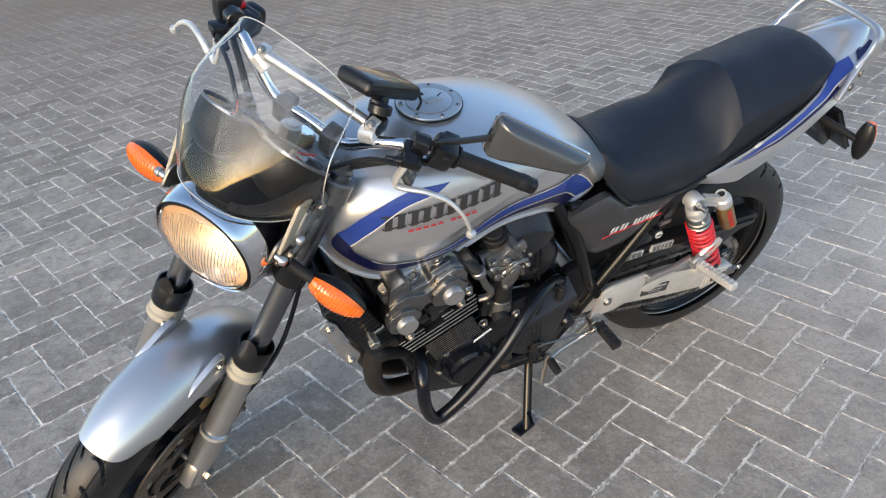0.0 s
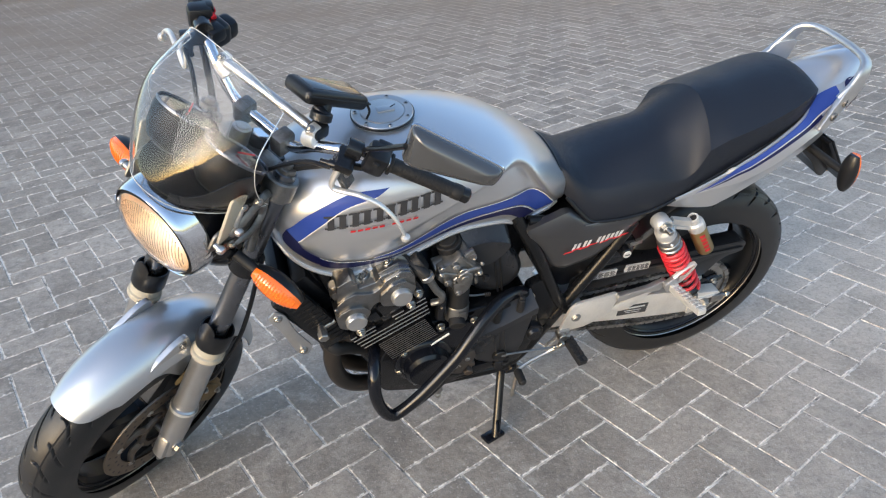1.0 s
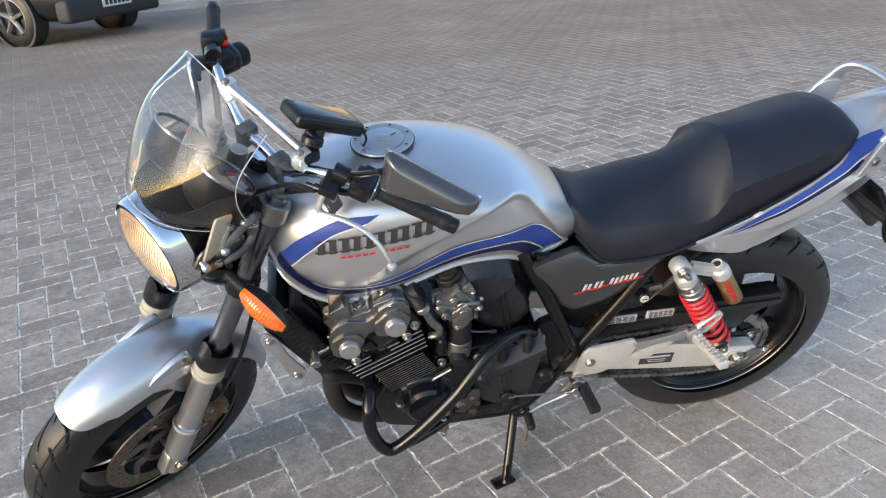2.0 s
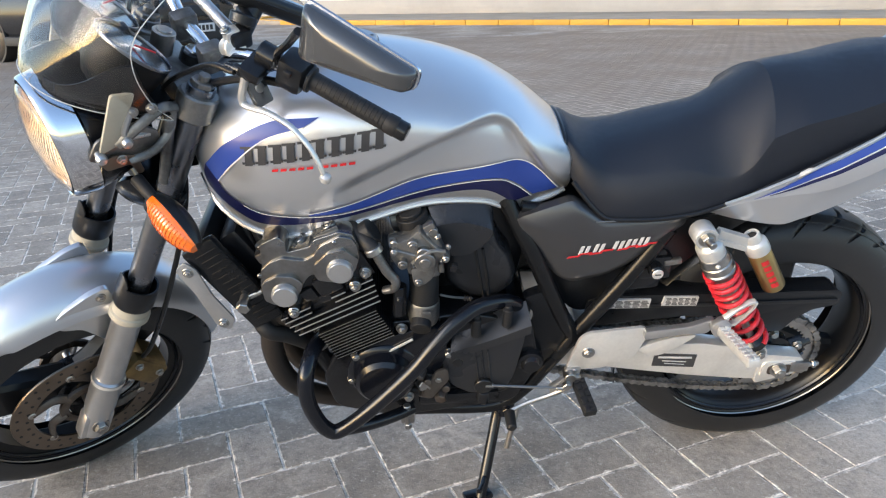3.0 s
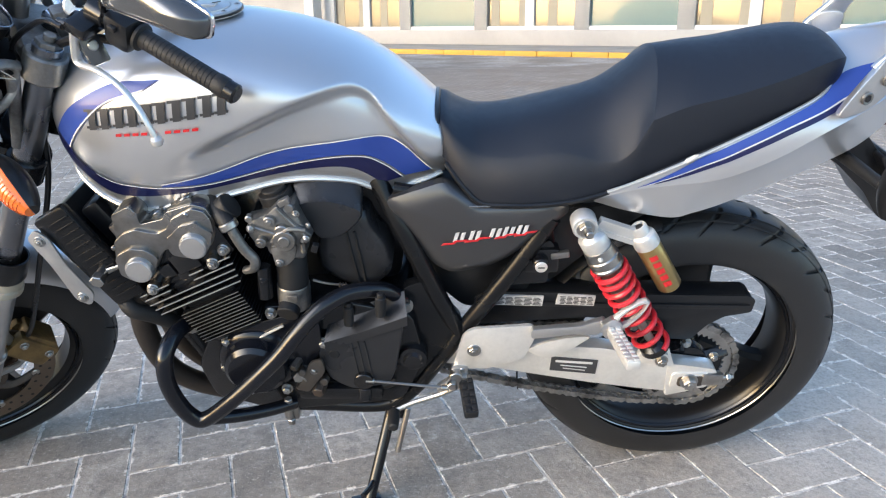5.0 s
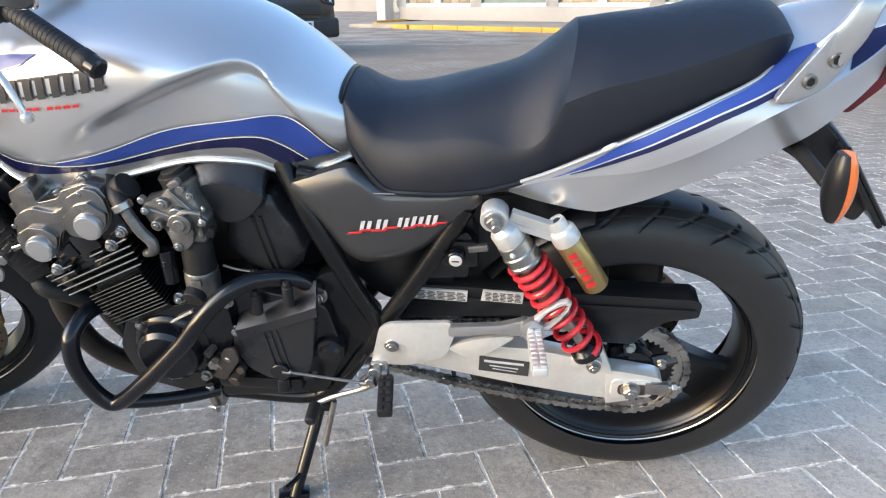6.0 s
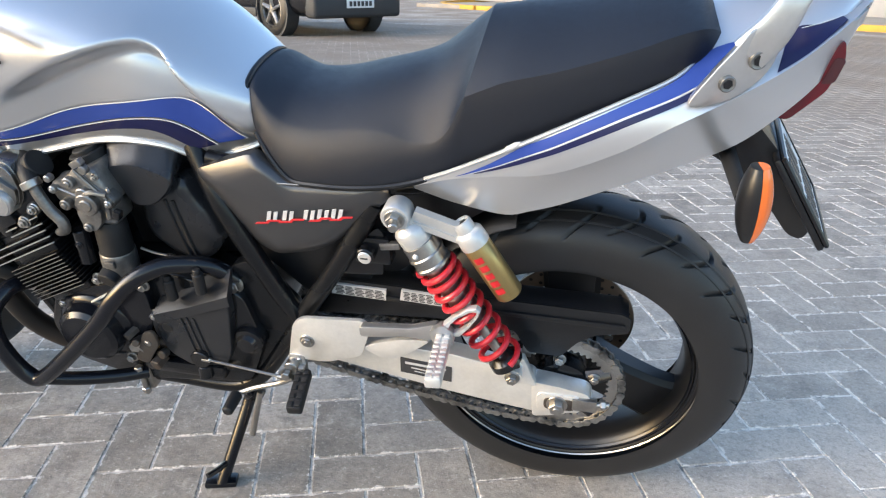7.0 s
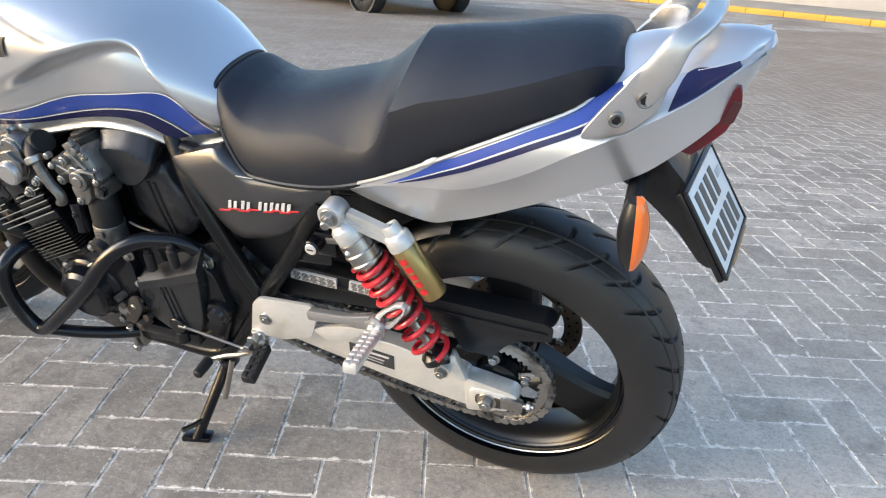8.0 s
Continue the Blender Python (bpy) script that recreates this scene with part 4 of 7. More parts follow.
# lens flutes
fl = []
side_ = hd.cross(Vector((0, 0, 1))).normalized()
upv = side_.cross(hd).normalized()
for i in range(-13, 14):
    x = i * 0.0056
    h = math.sqrt(max(0.075 ** 2 - x * x, 0)) * 0.95
    pts = []
    for k in range(7):
        z = -h + 2 * h * k / 6
        rr = math.hypot(x, z)
        pts.append(HL + side_ * x + upv * z + hd * (0.0220 - 0.022 * (rr / 0.09) ** 2.2 - 0.0028))
    fl.append(tube(pts, 0.0011, seg=5, n=1))
flutes = front("lens_flutes", join(*fl), LENS, parent=lamp)
flutes.visible_shadow = False
for side in (-1, 1):
    # lamp ears, bolts
    front("lamp_bracket", join(prism(rounded([(0.105, 0.945), (0.125, 0.975), (0.185, 0.985), (0.215, 0.955), (0.205, 0.925), (0.165, 0.93), (0.14, 0.925)], 0.008), side * 0.106, side * 0.112, 0.002),
                               cyl((0.20, side * 0.109, 0.85), (0.235, side * 0.109, 0.97), 0.009)), ALU, parent=lamp)
    front("bracket_arm", tube([(0.150, side * 0.118, 0.962), (0.185, side * 0.122, 0.985), (0.225, side * 0.118, 1.000), (0.250, side * 0.108, 0.985)], 0.008, seg=10, flat=0.5), ALU, parent=lamp)
    front("bracket_arm", tube([(0.160, side * 0.116, 0.925), (0.195, side * 0.120, 0.930), (0.228, side * 0.114, 0.950), (0.245, side * 0.106, 0.985)], 0.007, seg=10, flat=0.5), ALU, parent=lamp)
    front("bracket_tab", prism(rounded([(0.118, 0.938), (0.142, 0.945), (0.172, 0.930), (0.176, 0.895), (0.166, 0.893), (0.160, 0.918), (0.125, 0.920)], 0.005), side * 0.113, side * 0.117, 0.001), DISC, "copper-stained steel tab", parent=lamp)
    front("light_ear", prism(rounded([(0.122, 0.954), (0.154, 0.962), (0.196, 1.040), (0.164, 1.048)], 0.005), side * 0.112, side * 0.118, 0.002), CREAM, "pale alloy screen stay", parent=lamp)
    for u_, w_ in ((0.122, 0.955), (0.163, 0.968)):
        front("bolt", join(lathe([(0, 0.0085), (0.005, 0.0085), (0.009, 0.006), (0.010, 0.001)], (u_, side * 0.124, w_), (u_, side, w_), 18), cyl((u_, side * 0.112, w_), (u_, side * 0.126, w_), 0.006)), FORK, parent=lamp)
    front("bolt", bolt((0.150, side * 0.117, 0.934), (0, side, 0), 0.006, 0.008), STEEL, parent=lamp)

# clear flyscreen wrapped round the lamp and the dials
def screen_point(h, x):
    """h from 0 at the lower edge to 1 at the top; x from -1 to 1 across."""
    H_ = [0, 0.25, 0.5, 0.75, 1]
    uc, wc = curve(h, H_, [0.080, 0.094, 0.130, 0.188, 0.262]), curve(h, H_, [1.042, 1.066, 1.112, 1.172, 1.236])
    ue, we, ve = curve(h, H_, [0.238, 0.212, 0.200, 0.216, 0.284]), curve(h, H_, [0.972, 1.020, 1.084, 1.130, 1.171]), curve(h, H_, [0.119, 0.127, 0.131, 0.126, 0.110])
    return Vector((uc + (ue - uc) * abs(x) ** 2.2, ve * math.sin(x * 1.35) / math.sin(1.35), wc + (we - wc) * abs(x) ** (2 + 0.6 * h)))


rows = [[screen_point(h, x) for x in np.linspace(-1, 1, 31)] for h in np.linspace(0.0, 1.0, 21)]
rim_ = rows[0] + [r[-1] for r in rows[1:]] + rows[-1][-2::-1] + [r[0] for r in rows[-2:0:-1]] + rows[0][:1]
screen = front("flyscreen", shell(loft(rows), 0.003), GLASS, "clear acrylic flyscreen with smoked lower edge", angle=70)
screen.visible_shadow = False
# black shroud behind the screen's lower flank
flank = [[screen_point(h * (0.16 + 0.34 * step(-0.30, -0.95, x)), x) + Vector((0.006, 0.009, -0.002)) for h in np.linspace(0.0, 1.0, 9)] for x in np.linspace(-0.995, -0.28, 16)]
front("smoked_panel", shell(loft(flank), 0.0025), SMOKE, "black shroud under the screen's flank", parent=screen, angle=70)
front("screen_edge", tube(rim_, 0.0008, seg=6, n=1), EDGE, "pale cut edge of the screen", parent=screen)
for s in (-1, 1):
    for h_, x_ in ((0.12, 0.86), (0.20, 0.98)):
        p = screen_point(h_, s * x_)
        front("screw", bolt(p, (-0.5, s, 0.2), 0.0065, 0.006), STEEL, parent=screen)
    front("screen_stay", tube([screen_point(0.14, s * 0.86), Vector((0.165, s * 0.118, 0.975)), Vector((0.20, s * 0.108, 0.955))], 0.005, seg=8), FORK, parent=screen)
# black tray that closes the gap under the dials
xs_ = np.linspace(-0.86, 0.86, 19)
tray = [[(screen_point(0.03, x) + Vector((0.016, 0, -0.003))).lerp(Vector((0.250, 0.088 * x / 0.86, 0.986)), k) for x in xs_] for k in (0.0, 0.35, 0.7, 1.0)]
front("dial_tray", shell(loft(tray), 0.003), BOWL, "black tray under the dials", parent=screen, angle=60)
# twin dials: black bowls with chrome rings
pods = front("instrument_bracket", join(box((0.235, 0, 1.022), (0.05, 0.13, 0.022), 0.008, m=Matrix.Rotation(radians(24), 4, 'Y'), seg=3), box((0.215, 0, 1.045), (0.05, 0.03, 0.05), 0.008)), PLASTIC, "pair of round dials in black bowls with chrome rings")
for side in (-1, 1):
    c = Vector((0.222, side * 0.060, 1.068))
    n = Vector((0.72, 0, 0.69)).normalized()
    front("dial_bowl", lathe([(-0.072, 0.010), (-0.070, 0.026), (-0.060, 0.042), (-0.040, 0.053), (-0.015, 0.0575), (0.004, 0.058)], c, c + n, 40, caps=True), BOWL, parent=pods)
    front("dial_ring", lathe([(0.003, 0.0582), (0.005, 0.0588), (0.0075, 0.0582), (0.008, 0.0565), (0.006, 0.0560)], c, c + n, 40, caps=False), TUBE, parent=pods)
    front("dial_face", lathe([(0.0042, 0.056), (0.0045, 0.001)], c, c + n, 36), SCREEN, parent=pods)
    front("needle", cyl(c + n * 0.007, c + n * 0.007 + Vector((0.022, side * 0.018, -0.010)), 0.0014), DECAL_RED, parent=pods)
front("ignition_switch", join(cyl((0.275, 0.0, 1.005), (0.290, 0.0, 1.040), 0.018), cyl((0.288, 0.0, 1.036), (0.291, 0.0, 1.043), 0.012)), STEEL, parent=pods)

# handlebar with its brace
BAR = [(0.340, 0.00, 1.010), (0.340, 0.075, 1.012), (0.348, 0.130, 1.055), (0.372, 0.190, 1.075), (0.410, 0.255, 1.068), (0.481, 0.372, 1.033)]
bar_pts = [(u, -v, w) for u, v, w in BAR[:0:-1]] + [BAR[0]] + BAR[1:]
bar = front("handlebar", tube(bar_pts, 0.0111, seg=16, n=8), CHROME, "chrome handlebar with cross brace")
front("cross_brace", join(tube([(0.366, -0.112, 1.060), (0.355, 0, 1.074), (0.346, 0.100, 1.082)], 0.0098, seg=12)), FORK, "silver handlebar cross brace", parent=bar)
for side in (-1, 1):
    bc = Vector((0.350, side * 0.112, 1.062))
    front("brace_clamp", join(cyl(bc + Vector((0, -side * 0.012, -0.012)), bc + Vector((0, side * 0.014, 0.004)), 0.0165), box(bc + Vector((0.002, 0, 0.012)), (0.022, 0.020, 0.030), 0.003)), POLISHED, parent=bar)
    front("bolt", bolt(bc + Vector((-0.006, 0, 0.026)), (-0.2, 0, 1), 0.006, 0.006), STEEL, parent=bar)
    front("bar_clamp", box((0.338, side * 0.05, 1.005), (0.040, 0.030, 0.045), 0.006), ALU, parent=bar)
    g0, g1 = Vector((0.404, side * 0.246, 1.069)), Vector((0.476, side * 0.365, 1.034))
    ax = (g1 - g0).normalized()
    L_ = (g1 - g0).length
    prof = [(0, 0.020), (0.004, 0.0195), (0.006, 0.0142)]
    for i in range(16):
        s_ = 0.010 + i * (L_ - 0.03) / 16
        prof += [(s_, 0.0141), (s_ + 0.0055, 0.0141), (s_ + 0.006, 0.0136), (s_ + 0.0068, 0.0136)]
    prof += [(L_ - 0.018, 0.0150), (L_ - 0.004, 0.0152), (L_, 0.0135)]
    front("grip", lathe(prof, g0, g1, 28), GRIP, "black ribbed rubber grip", parent=bar)
    front("bar_end", lathe([(L_ - 0.001, 0.0145), (L_ + 0.012, 0.0145), (L_ + 0.015, 0.011)], g0, g1, 24), SATIN, parent=bar)
    # switch box, lever perch, lever
    sw = g0 - ax * 0.024
    mrot = ax.to_track_quat('Y', 'Z').to_matrix().to_4x4()
    front("switch_box", join(box(sw, (0.046, 0.042, 0.052), 0.010, m=mrot), box(sw + Vector((0.018, 0, 0.012)), (0.022, 0.03, 0.024), 0.005, m=mrot)), PLASTIC, "black switch box", parent=bar)
    front("switch", box(sw + mrot @ Vector((0.024, 0.0, 0.014)), (0.010, 0.012, 0.008), 0.002, m=mrot), DECAL_RED if side > 0 else GRIP, parent=bar)
    pv = sw - ax * 0.042
    front("lever_perch", join(cyl(pv - ax * 0.014, pv + ax * 0.014, 0.018), box(pv + Vector((-0.022, side * 0.002, -0.010)), (0.050, 0.034, 0.020), 0.005, m=mrot)), SATIN, "black lever perch", parent=bar)
    pw = pv + Vector((-0.040, side * 0.004, -0.012))
    front("pivot_screw", cyl(pw + Vector((0, 0, 0.008)), pw + Vector((0, 0, 0.013)), 0.006, seg=12), STEEL, parent=bar)
    tip = Vector((0.372, side * 0.334, 0.962))
    lv = [pw, Vector((0.322, side * 0.192, 1.022)), Vector((0.339, side * 0.240, 1.030)), Vector((0.354, side * 0.274, 1.024)), Vector((0.364, side * 0.302, 1.006)), Vector((0.369, side * 0.322, 0.984)), tip]
    front("lever", join(tube(lv, [0.0085, 0.0080, 0.0062, 0.0056, 0.0052, 0.0050, 0.0048], seg=12, flat=0.7), lathe([(-0.008, 0.002), (-0.005, 0.0075), (0, 0.009), (0.005, 0.0075), (0.008, 0.002)], tip, tip + Vector((0, 0, 1)), 16)), POLISHED, "polished alloy lever", parent=bar)
    # cable or hose from perch to the frame's head
    front("control_cable", tube([pw + Vector((-0.012, -side * 0.01, 0)), pw + Vector((-0.035, -side * 0.06, -0.012)), (0.250, side * 0.06, 0.985), (0.285, side * 0.035, 0.90), (0.36, side * 0.04, 0.80)], 0.0042, seg=8), PLASTIC, parent=bar)
    front("wiring", tube([sw + Vector((-0.01, 0, -0.02)), (0.345, side * 0.16, 1.035), (0.300, side * 0.09, 0.99), (0.27, side * 0.05, 0.94), (0.33, side * 0.04, 0.82)], 0.0065, seg=8), GRIP, parent=bar)
    front("adjuster", lathe([(-0.012, 0.004), (-0.01, 0.008), (0.006, 0.008), (0.008, 0.005), (0.022, 0.005)], pw + Vector((-0.004, -side * 0.012, 0)), pw + Vector((-0.02, -side * 0.05, -0.004)), 14), SATIN, parent=bar)

# dark cast plate of the clutch perch with its slotted pivot screw; fluid box of the front brake
plate_m = Vector((0.20, -0.85, 0.50)).normalized().to_track_quat('Z', 'Y').to_matrix().to_4x4()
perch_c = Vector((0.345, -0.192, 1.045))
perch = front("clutch_perch", moved(join(box((0, 0, 0), (0.030, 0.062, 0.014), 0.004), box((0.012, 0.024, 0.0), (0.030, 0.020, 0.014), 0.004)), Matrix.Translation(perch_c) @ plate_m), GREYGLOSS, "dark grey clutch lever perch", parent=bar)
front("perch_screw", moved(join(cyl((0, -0.004, 0.006), (0, -0.004, 0.0095), 0.0075), box((0, -0.004, 0.0098), (0.011, 0.0016, 0.0008), 0.0)), Matrix.Translation(perch_c) @ plate_m), STEEL, parent=bar)
front("fluid_box", join(box((0.398, 0.200, 1.060), (0.046, 0.062, 0.046), 0.012, seg=3), box((0.385, 0.180, 1.075), (0.036, 0.034, 0.030), 0.008), box((0.43, 0.205, 1.045), (0.04, 0.04, 0.04), 0.010)), PLASTIC, "black brake fluid box and switch housing", parent=bar)
front("kill_switch", box((0.408, 0.216, 1.084), (0.014, 0.034, 0.012), 0.004, m=Matrix.Rotation(radians(-20), 4, 'Z')), DECAL_RED, "red engine stop switch", parent=bar)

# mirror on the left bar; the right one folded forward
def mirror(side, corners, base):
    a, b, c, d = (Vector(p) for p in corners)
    n = (b - a).cross(d - a).normalized()
    if n.x < 0:
        n = -n
    outline = []
    P = [a, b, c, d]
    for i in range(4):
        p, q0, q1 = P[i], P[i - 1], P[(i + 1) % 4]
        e0, e1 = p + (q0 - p).normalized() * 0.009, p + (q1 - p).normalized() * 0.009
        for k in range(5):
            t = k / 4
            outline.append(e0 * (1 - t) ** 2 + p * 2 * t * (1 - t) + e1 * t * t)
    mid = sum(outline, Vector()) / len(outline)
    rows = [[mid + (p - mid) * s - n * o for p in outline] for s, o in ((0.96, -0.002), (1.0, 0.0), (1.0, 0.008), (0.94, 0.018), (0.75, 0.027), (0.35, 0.031))]
    m_ = front("mirror", loft(rows, close=True), GREYGLOSS, "black and chrome rear-view mirror", angle=50)
    front("mirror_glass", loft([[mid + (p - mid) * s + n * 0.0026 for p in outline] for s in (0.93, 0.9)], close=True), MIRROR, parent=m_)
    front("chrome_edge", tube([p + n * 0.001 for p in outline + outline[:1]], 0.003, seg=6, n=1), CHROME, parent=m_)
    back = a.lerp(d, 0.5) - n * 0.015
    front("mirror_stalk", join(tube([Vector(base), Vector(base) + Vector((-0.002, side * 0.004, 0.02)), (Vector(base) + back) / 2 + Vector((0, 0, 0.006)), back], 0.0055, seg=10)), SATIN, parent=m_)


mirror(-1, [(0.386, -0.288, 1.224), (0.456, -0.430, 1.186), (0.450, -0.428, 1.158), (0.374, -0.288, 1.152)], (0.375, -0.212, 1.085))

# phone pouch on its stalk, on the brace's left end
ph = pose(0.428, -0.070, 1.089, 0, 0, -17.6) @ pose(0, 0, 0, 0, 29.0, 0) @ pose(0, 0, 0, -16, 0, 0)
pouch = front("phone_pouch", moved(box((0, 0, 0), (0.144, 0.078, 0.028), 0.010, seg=3), ph), PLASTIC, "black zipped phone pouch on a ball mount")
front("pouch_window", moved(box((0, 0, 0.0135), (0.114, 0.054, 0.003), 0.0012), ph), SCREEN, parent=pouch)
front("zip", moved(tube([(-0.072, -0.0395, 0.003), (0.0725, -0.0395, 0.003), (0.0725, 0.0395, 0.003)], 0.0022, seg=6, n=1), ph), GRIP, parent=pouch)
front("zip_tail", moved(tube([(0.071, -0.034, 0.0), (0.080, -0.038, -0.012), (0.082, -0.036, -0.028)], 0.0025, seg=6), ph), GRIP, parent=pouch)
front("ball_mount", join(cyl((0.366, -0.110, 1.070), (0.410, -0.085, 1.100), 0.014), cyl((0.372, -0.108, 1.088), (0.380, -0.104, 1.100), 0.020), box((0.362, -0.112, 1.072), (0.034, 0.03, 0.030), 0.006), cyl((0.38, -0.122, 1.094), (0.384, -0.084, 1.096), 0.009)), PLASTIC, parent=pouch)

# turn signals
def signal(side, root, out, turned, up=Vector((0, 0, 1)), face=Vector((-1, 0, 0)), length=0.095, name="front_signal", stalk=None):
    """A black pod on a stalk with an orange lens on the side that it faces."""
    root, out = Vector(root), Vector(out)
    ax = (out - root).normalized()
    fc = (Vector(face) - ax * Vector(face).dot(ax)).normalized()
    uv = ax.cross(fc)
    make = front if turned else (lambda nm, bm, mt, lb="", parent=None, angle=35: part(nm, bm, mt, parent or bike, lb, None, angle))

    size = 1.26 if turned else 0.92

    def body(f0, f1, k):
        rows = []
        for i in range(13):
            t = i / 12
            r = 0.5 * (math.sin(math.pi * (0.10 + 0.84 * t)) ** 0.55)
            h, d = 0.046 * r * k * size, 0.05 * r * k * size
            ring = []
            for j in range(13):
                a = math.pi * j / 12
                ring.append(root + ax * (0.012 + length * t) + uv * (h * math.cos(a)) + fc * (d * (math.sin(a) ** 0.8) * f1 + f0))
            rows.append(ring)
        return loft(rows, close=True)
    pod = make(name, body(0.0, -0.78, 1.04), PLASTIC, "black turn signal with orange lens", angle=50)
    make("lens", body(0.0005, 0.85, 1.0), ORANGE, "orange signal lens", parent=pod, angle=50)
    ribs = [tube([root + ax * (0.012 + length * t) + uv * (0.023 * size * math.cos(a)) * (math.sin(math.pi * (0.1 + 0.84 * t)) ** 0.55) + fc * (0.0213 * size * math.sin(a) ** 0.8 * math.sin(math.pi * (0.1 + 0.84 * t)) ** 0.55 + 0.0006)
                  for a in np.linspace(0.25, math.pi - 0.25, 9)], 0.0011, seg=5, n=1) for t in np.linspace(0.12, 0.9, 14)]
    if turned:
        make("lens_ribs", join(*ribs), ORANGE, parent=pod)
    else:
        for b_ in ribs:
            b_.free()
    make("stalk", cyl(*(stalk or (root - ax * 0.035, root + ax * 0.016)), 0.011, 0.009), GRIP, parent=pod)


signal(-1, (0.166, -0.148, 0.876), (0.186, -0.258, 0.846), True, face=(-1, 0, -0.1), length=0.104)
signal(1, (0.166, 0.148, 0.876), (0.186, 0.258, 0.846), True, face=(-1, 0, -0.1), length=0.112)
# horn under the lamp
front("horn", join(lathe([(0, 0.012), (0.006, 0.040), (0.016, 0.043), (0.022, 0.034), (0.026, 0.01)], (0.180, -0.050, 0.800), (0.150, -0.085, 0.790), 28), cyl((0.18, -0.05, 0.80), (0.20, -0.035, 0.805), 0.012)), SATIN, "small black disc horn")

# ---- engine: four cylinders across, leaning forward ----
E1, E2, E0 = Vector((0.903, 0, 0.43)), Vector((-0.43, 0, 0.903)), Vector((0.56, 0, 0.50))
EM = Matrix(((E1.x, 0, E2.x, E0.x), (0, 1, 0, 0), (E1.z, 0, E2.z, E0.z), (0, 0, 0, 1)))


def at(a, v, b):
    """A place in the cylinders' own axes: a to the rear along the fins, b up the bores."""
    return EM @ Vector((a, v, b))


def ebox(a0, a1, v0, v1, b0, b1, bevel=0.003):
    return moved(box(((a0 + a1) / 2, (v0 + v1) / 2, (b0 + b1) / 2), (a1 - a0, v1 - v0, b1 - b0), bevel), EM)


def eprism(poly, v0, v1, bevel=0.004, seg=2):
    return prism(poly, v0, v1, bevel, seg, m=EM)


engine = part("engine", join(prism(rounded([(0.500, 0.300), (0.480, 0.380), (0.515, 0.455), (0.600, 0.515), (0.760, 0.530), (0.885, 0.500), (0.905, 0.390), (0.860, 0.290), (0.620, 0.262)], 0.02, 3), -0.150, 0.150, 0.012, 3),
                             ebox(-0.040, 0.058, -0.172, 0.172, -0.03, 0.14, 0.006)), SATIN, bike, "black four-cylinder engine with silver cam cover")
# cooling fins
fin_low = ebox(-0.050, 0.067, -0.186, 0.186, -0.0009, 0.0009, 0.0005)
me_low = part("fin", fin_low, SATIN, engine)
low_edge = part("fin_edge", ebox(-0.0505, 0.0675, -0.1868, -0.1856, -0.0006, 0.0006, 0.0002), ALU, engine)
for i in range(11):
    for ob in (me_low, low_edge):
        f_ = ob if i == 0 else ob.copy()
        if i:
            scene.collection.objects.link(f_)
        f_.matrix_basis = Matrix.Translation(E2 * (-0.012 + 0.0066 * i))
for i in range(4):
    b_ = 0.073 + 0.0115 * i
    spans = [(-0.077 - 0.0025 * i, 0.086 + 0.0025 * i)] if i < 3 else [(-0.084, -0.030), (0.018, 0.095)]
    for a0, a1 in spans:
        part("fin", ebox(a0, a1, -0.190, 0.190 if i < 3 else -0.10, b_ - 0.0013, b_ + 0.0013, 0.0006), SATIN, engine)
        part("fin_edge", ebox(a0 - 0.0005, a1 + 0.0005, -0.1912, -0.189, b_ - 0.0010, b_ + 0.0010, 0.0003), FORK, engine, "bright milled fin edge")
# the upper rows stop at the recess under the cam chain
for b_, a0, a1 in ((0.1180, -0.086, -0.072), (0.1185, -0.052, -0.026), (0.1185, 0.016, 0.044), (0.1200, 0.076, 0.098)):
    part("fin", ebox(a0, a1, -0.190, -0.10, b_ - 0.0013, b_ + 0.0013, 0.0006), SATIN, engine)
    part("fin_edge", ebox(a0, a1, -0.1912, -0.189, b_ - 0.0010, b_ + 0.0010, 0.0003), FORK, engine)
for a, b, s_ in ((0.004, 0.118, 0.022), (0.026, 0.128, 0.018), (0.012, 0.142, 0.020)):
    part("recess_lump", ebox(a - s_ / 2, a + s_ / 2, -0.183, -0.15, b - s_ * 0.4, b + s_ * 0.4, 0.003), SATIN, engine)
# head below the cam cover
head = part("cylinder_head", join(ebox(-0.056, 0.104, -0.176, 0.176, 0.118, 0.175, 0.006), ebox(0.00, 0.045, -0.186, -0.15, 0.122, 0.160, 0.004), ebox(-0.03, -0.005, -0.184, -0.16, 0.125, 0.150, 0.003)), SATIN, engine)
LOBES = rounded([(-0.034, 0.262), (-0.056, 0.223), (-0.078, 0.194), (-0.087, 0.168), (-0.078, 0.150), (-0.050, 0.142), (-0.024, 0.152), (-0.010, 0.164), (0.004, 0.172), (0.016, 0.172), (0.016, 0.160), (0.026, 0.152), (0.040, 0.143), (0.064, 0.140), (0.084, 0.150), (0.098, 0.164),
                 (0.108, 0.187), (0.109, 0.207), (0.093, 0.222), (0.047, 0.228), (0.035, 0.220), (-0.004, 0.228), (0.004, 0.246), (0.0, 0.262)], 0.005, 3)
SHELF = rounded([(-0.058, 0.222), (-0.036, 0.228), (-0.013, 0.226), (0.001, 0.214), (0.015, 0.204), (0.034, 0.205), (0.052, 0.216), (0.091, 0.218), (0.106, 0.205), (0.107, 0.187), (0.098, 0.165), (0.084, 0.151), (0.064, 0.141), (0.040, 0.144), (0.026, 0.153), (0.017, 0.161), (0.016, 0.173),
                 (0.004, 0.173), (-0.010, 0.165), (-0.024, 0.153), (-0.050, 0.143), (-0.077, 0.151), (-0.086, 0.168), (-0.077, 0.194)], 0.004, 3)
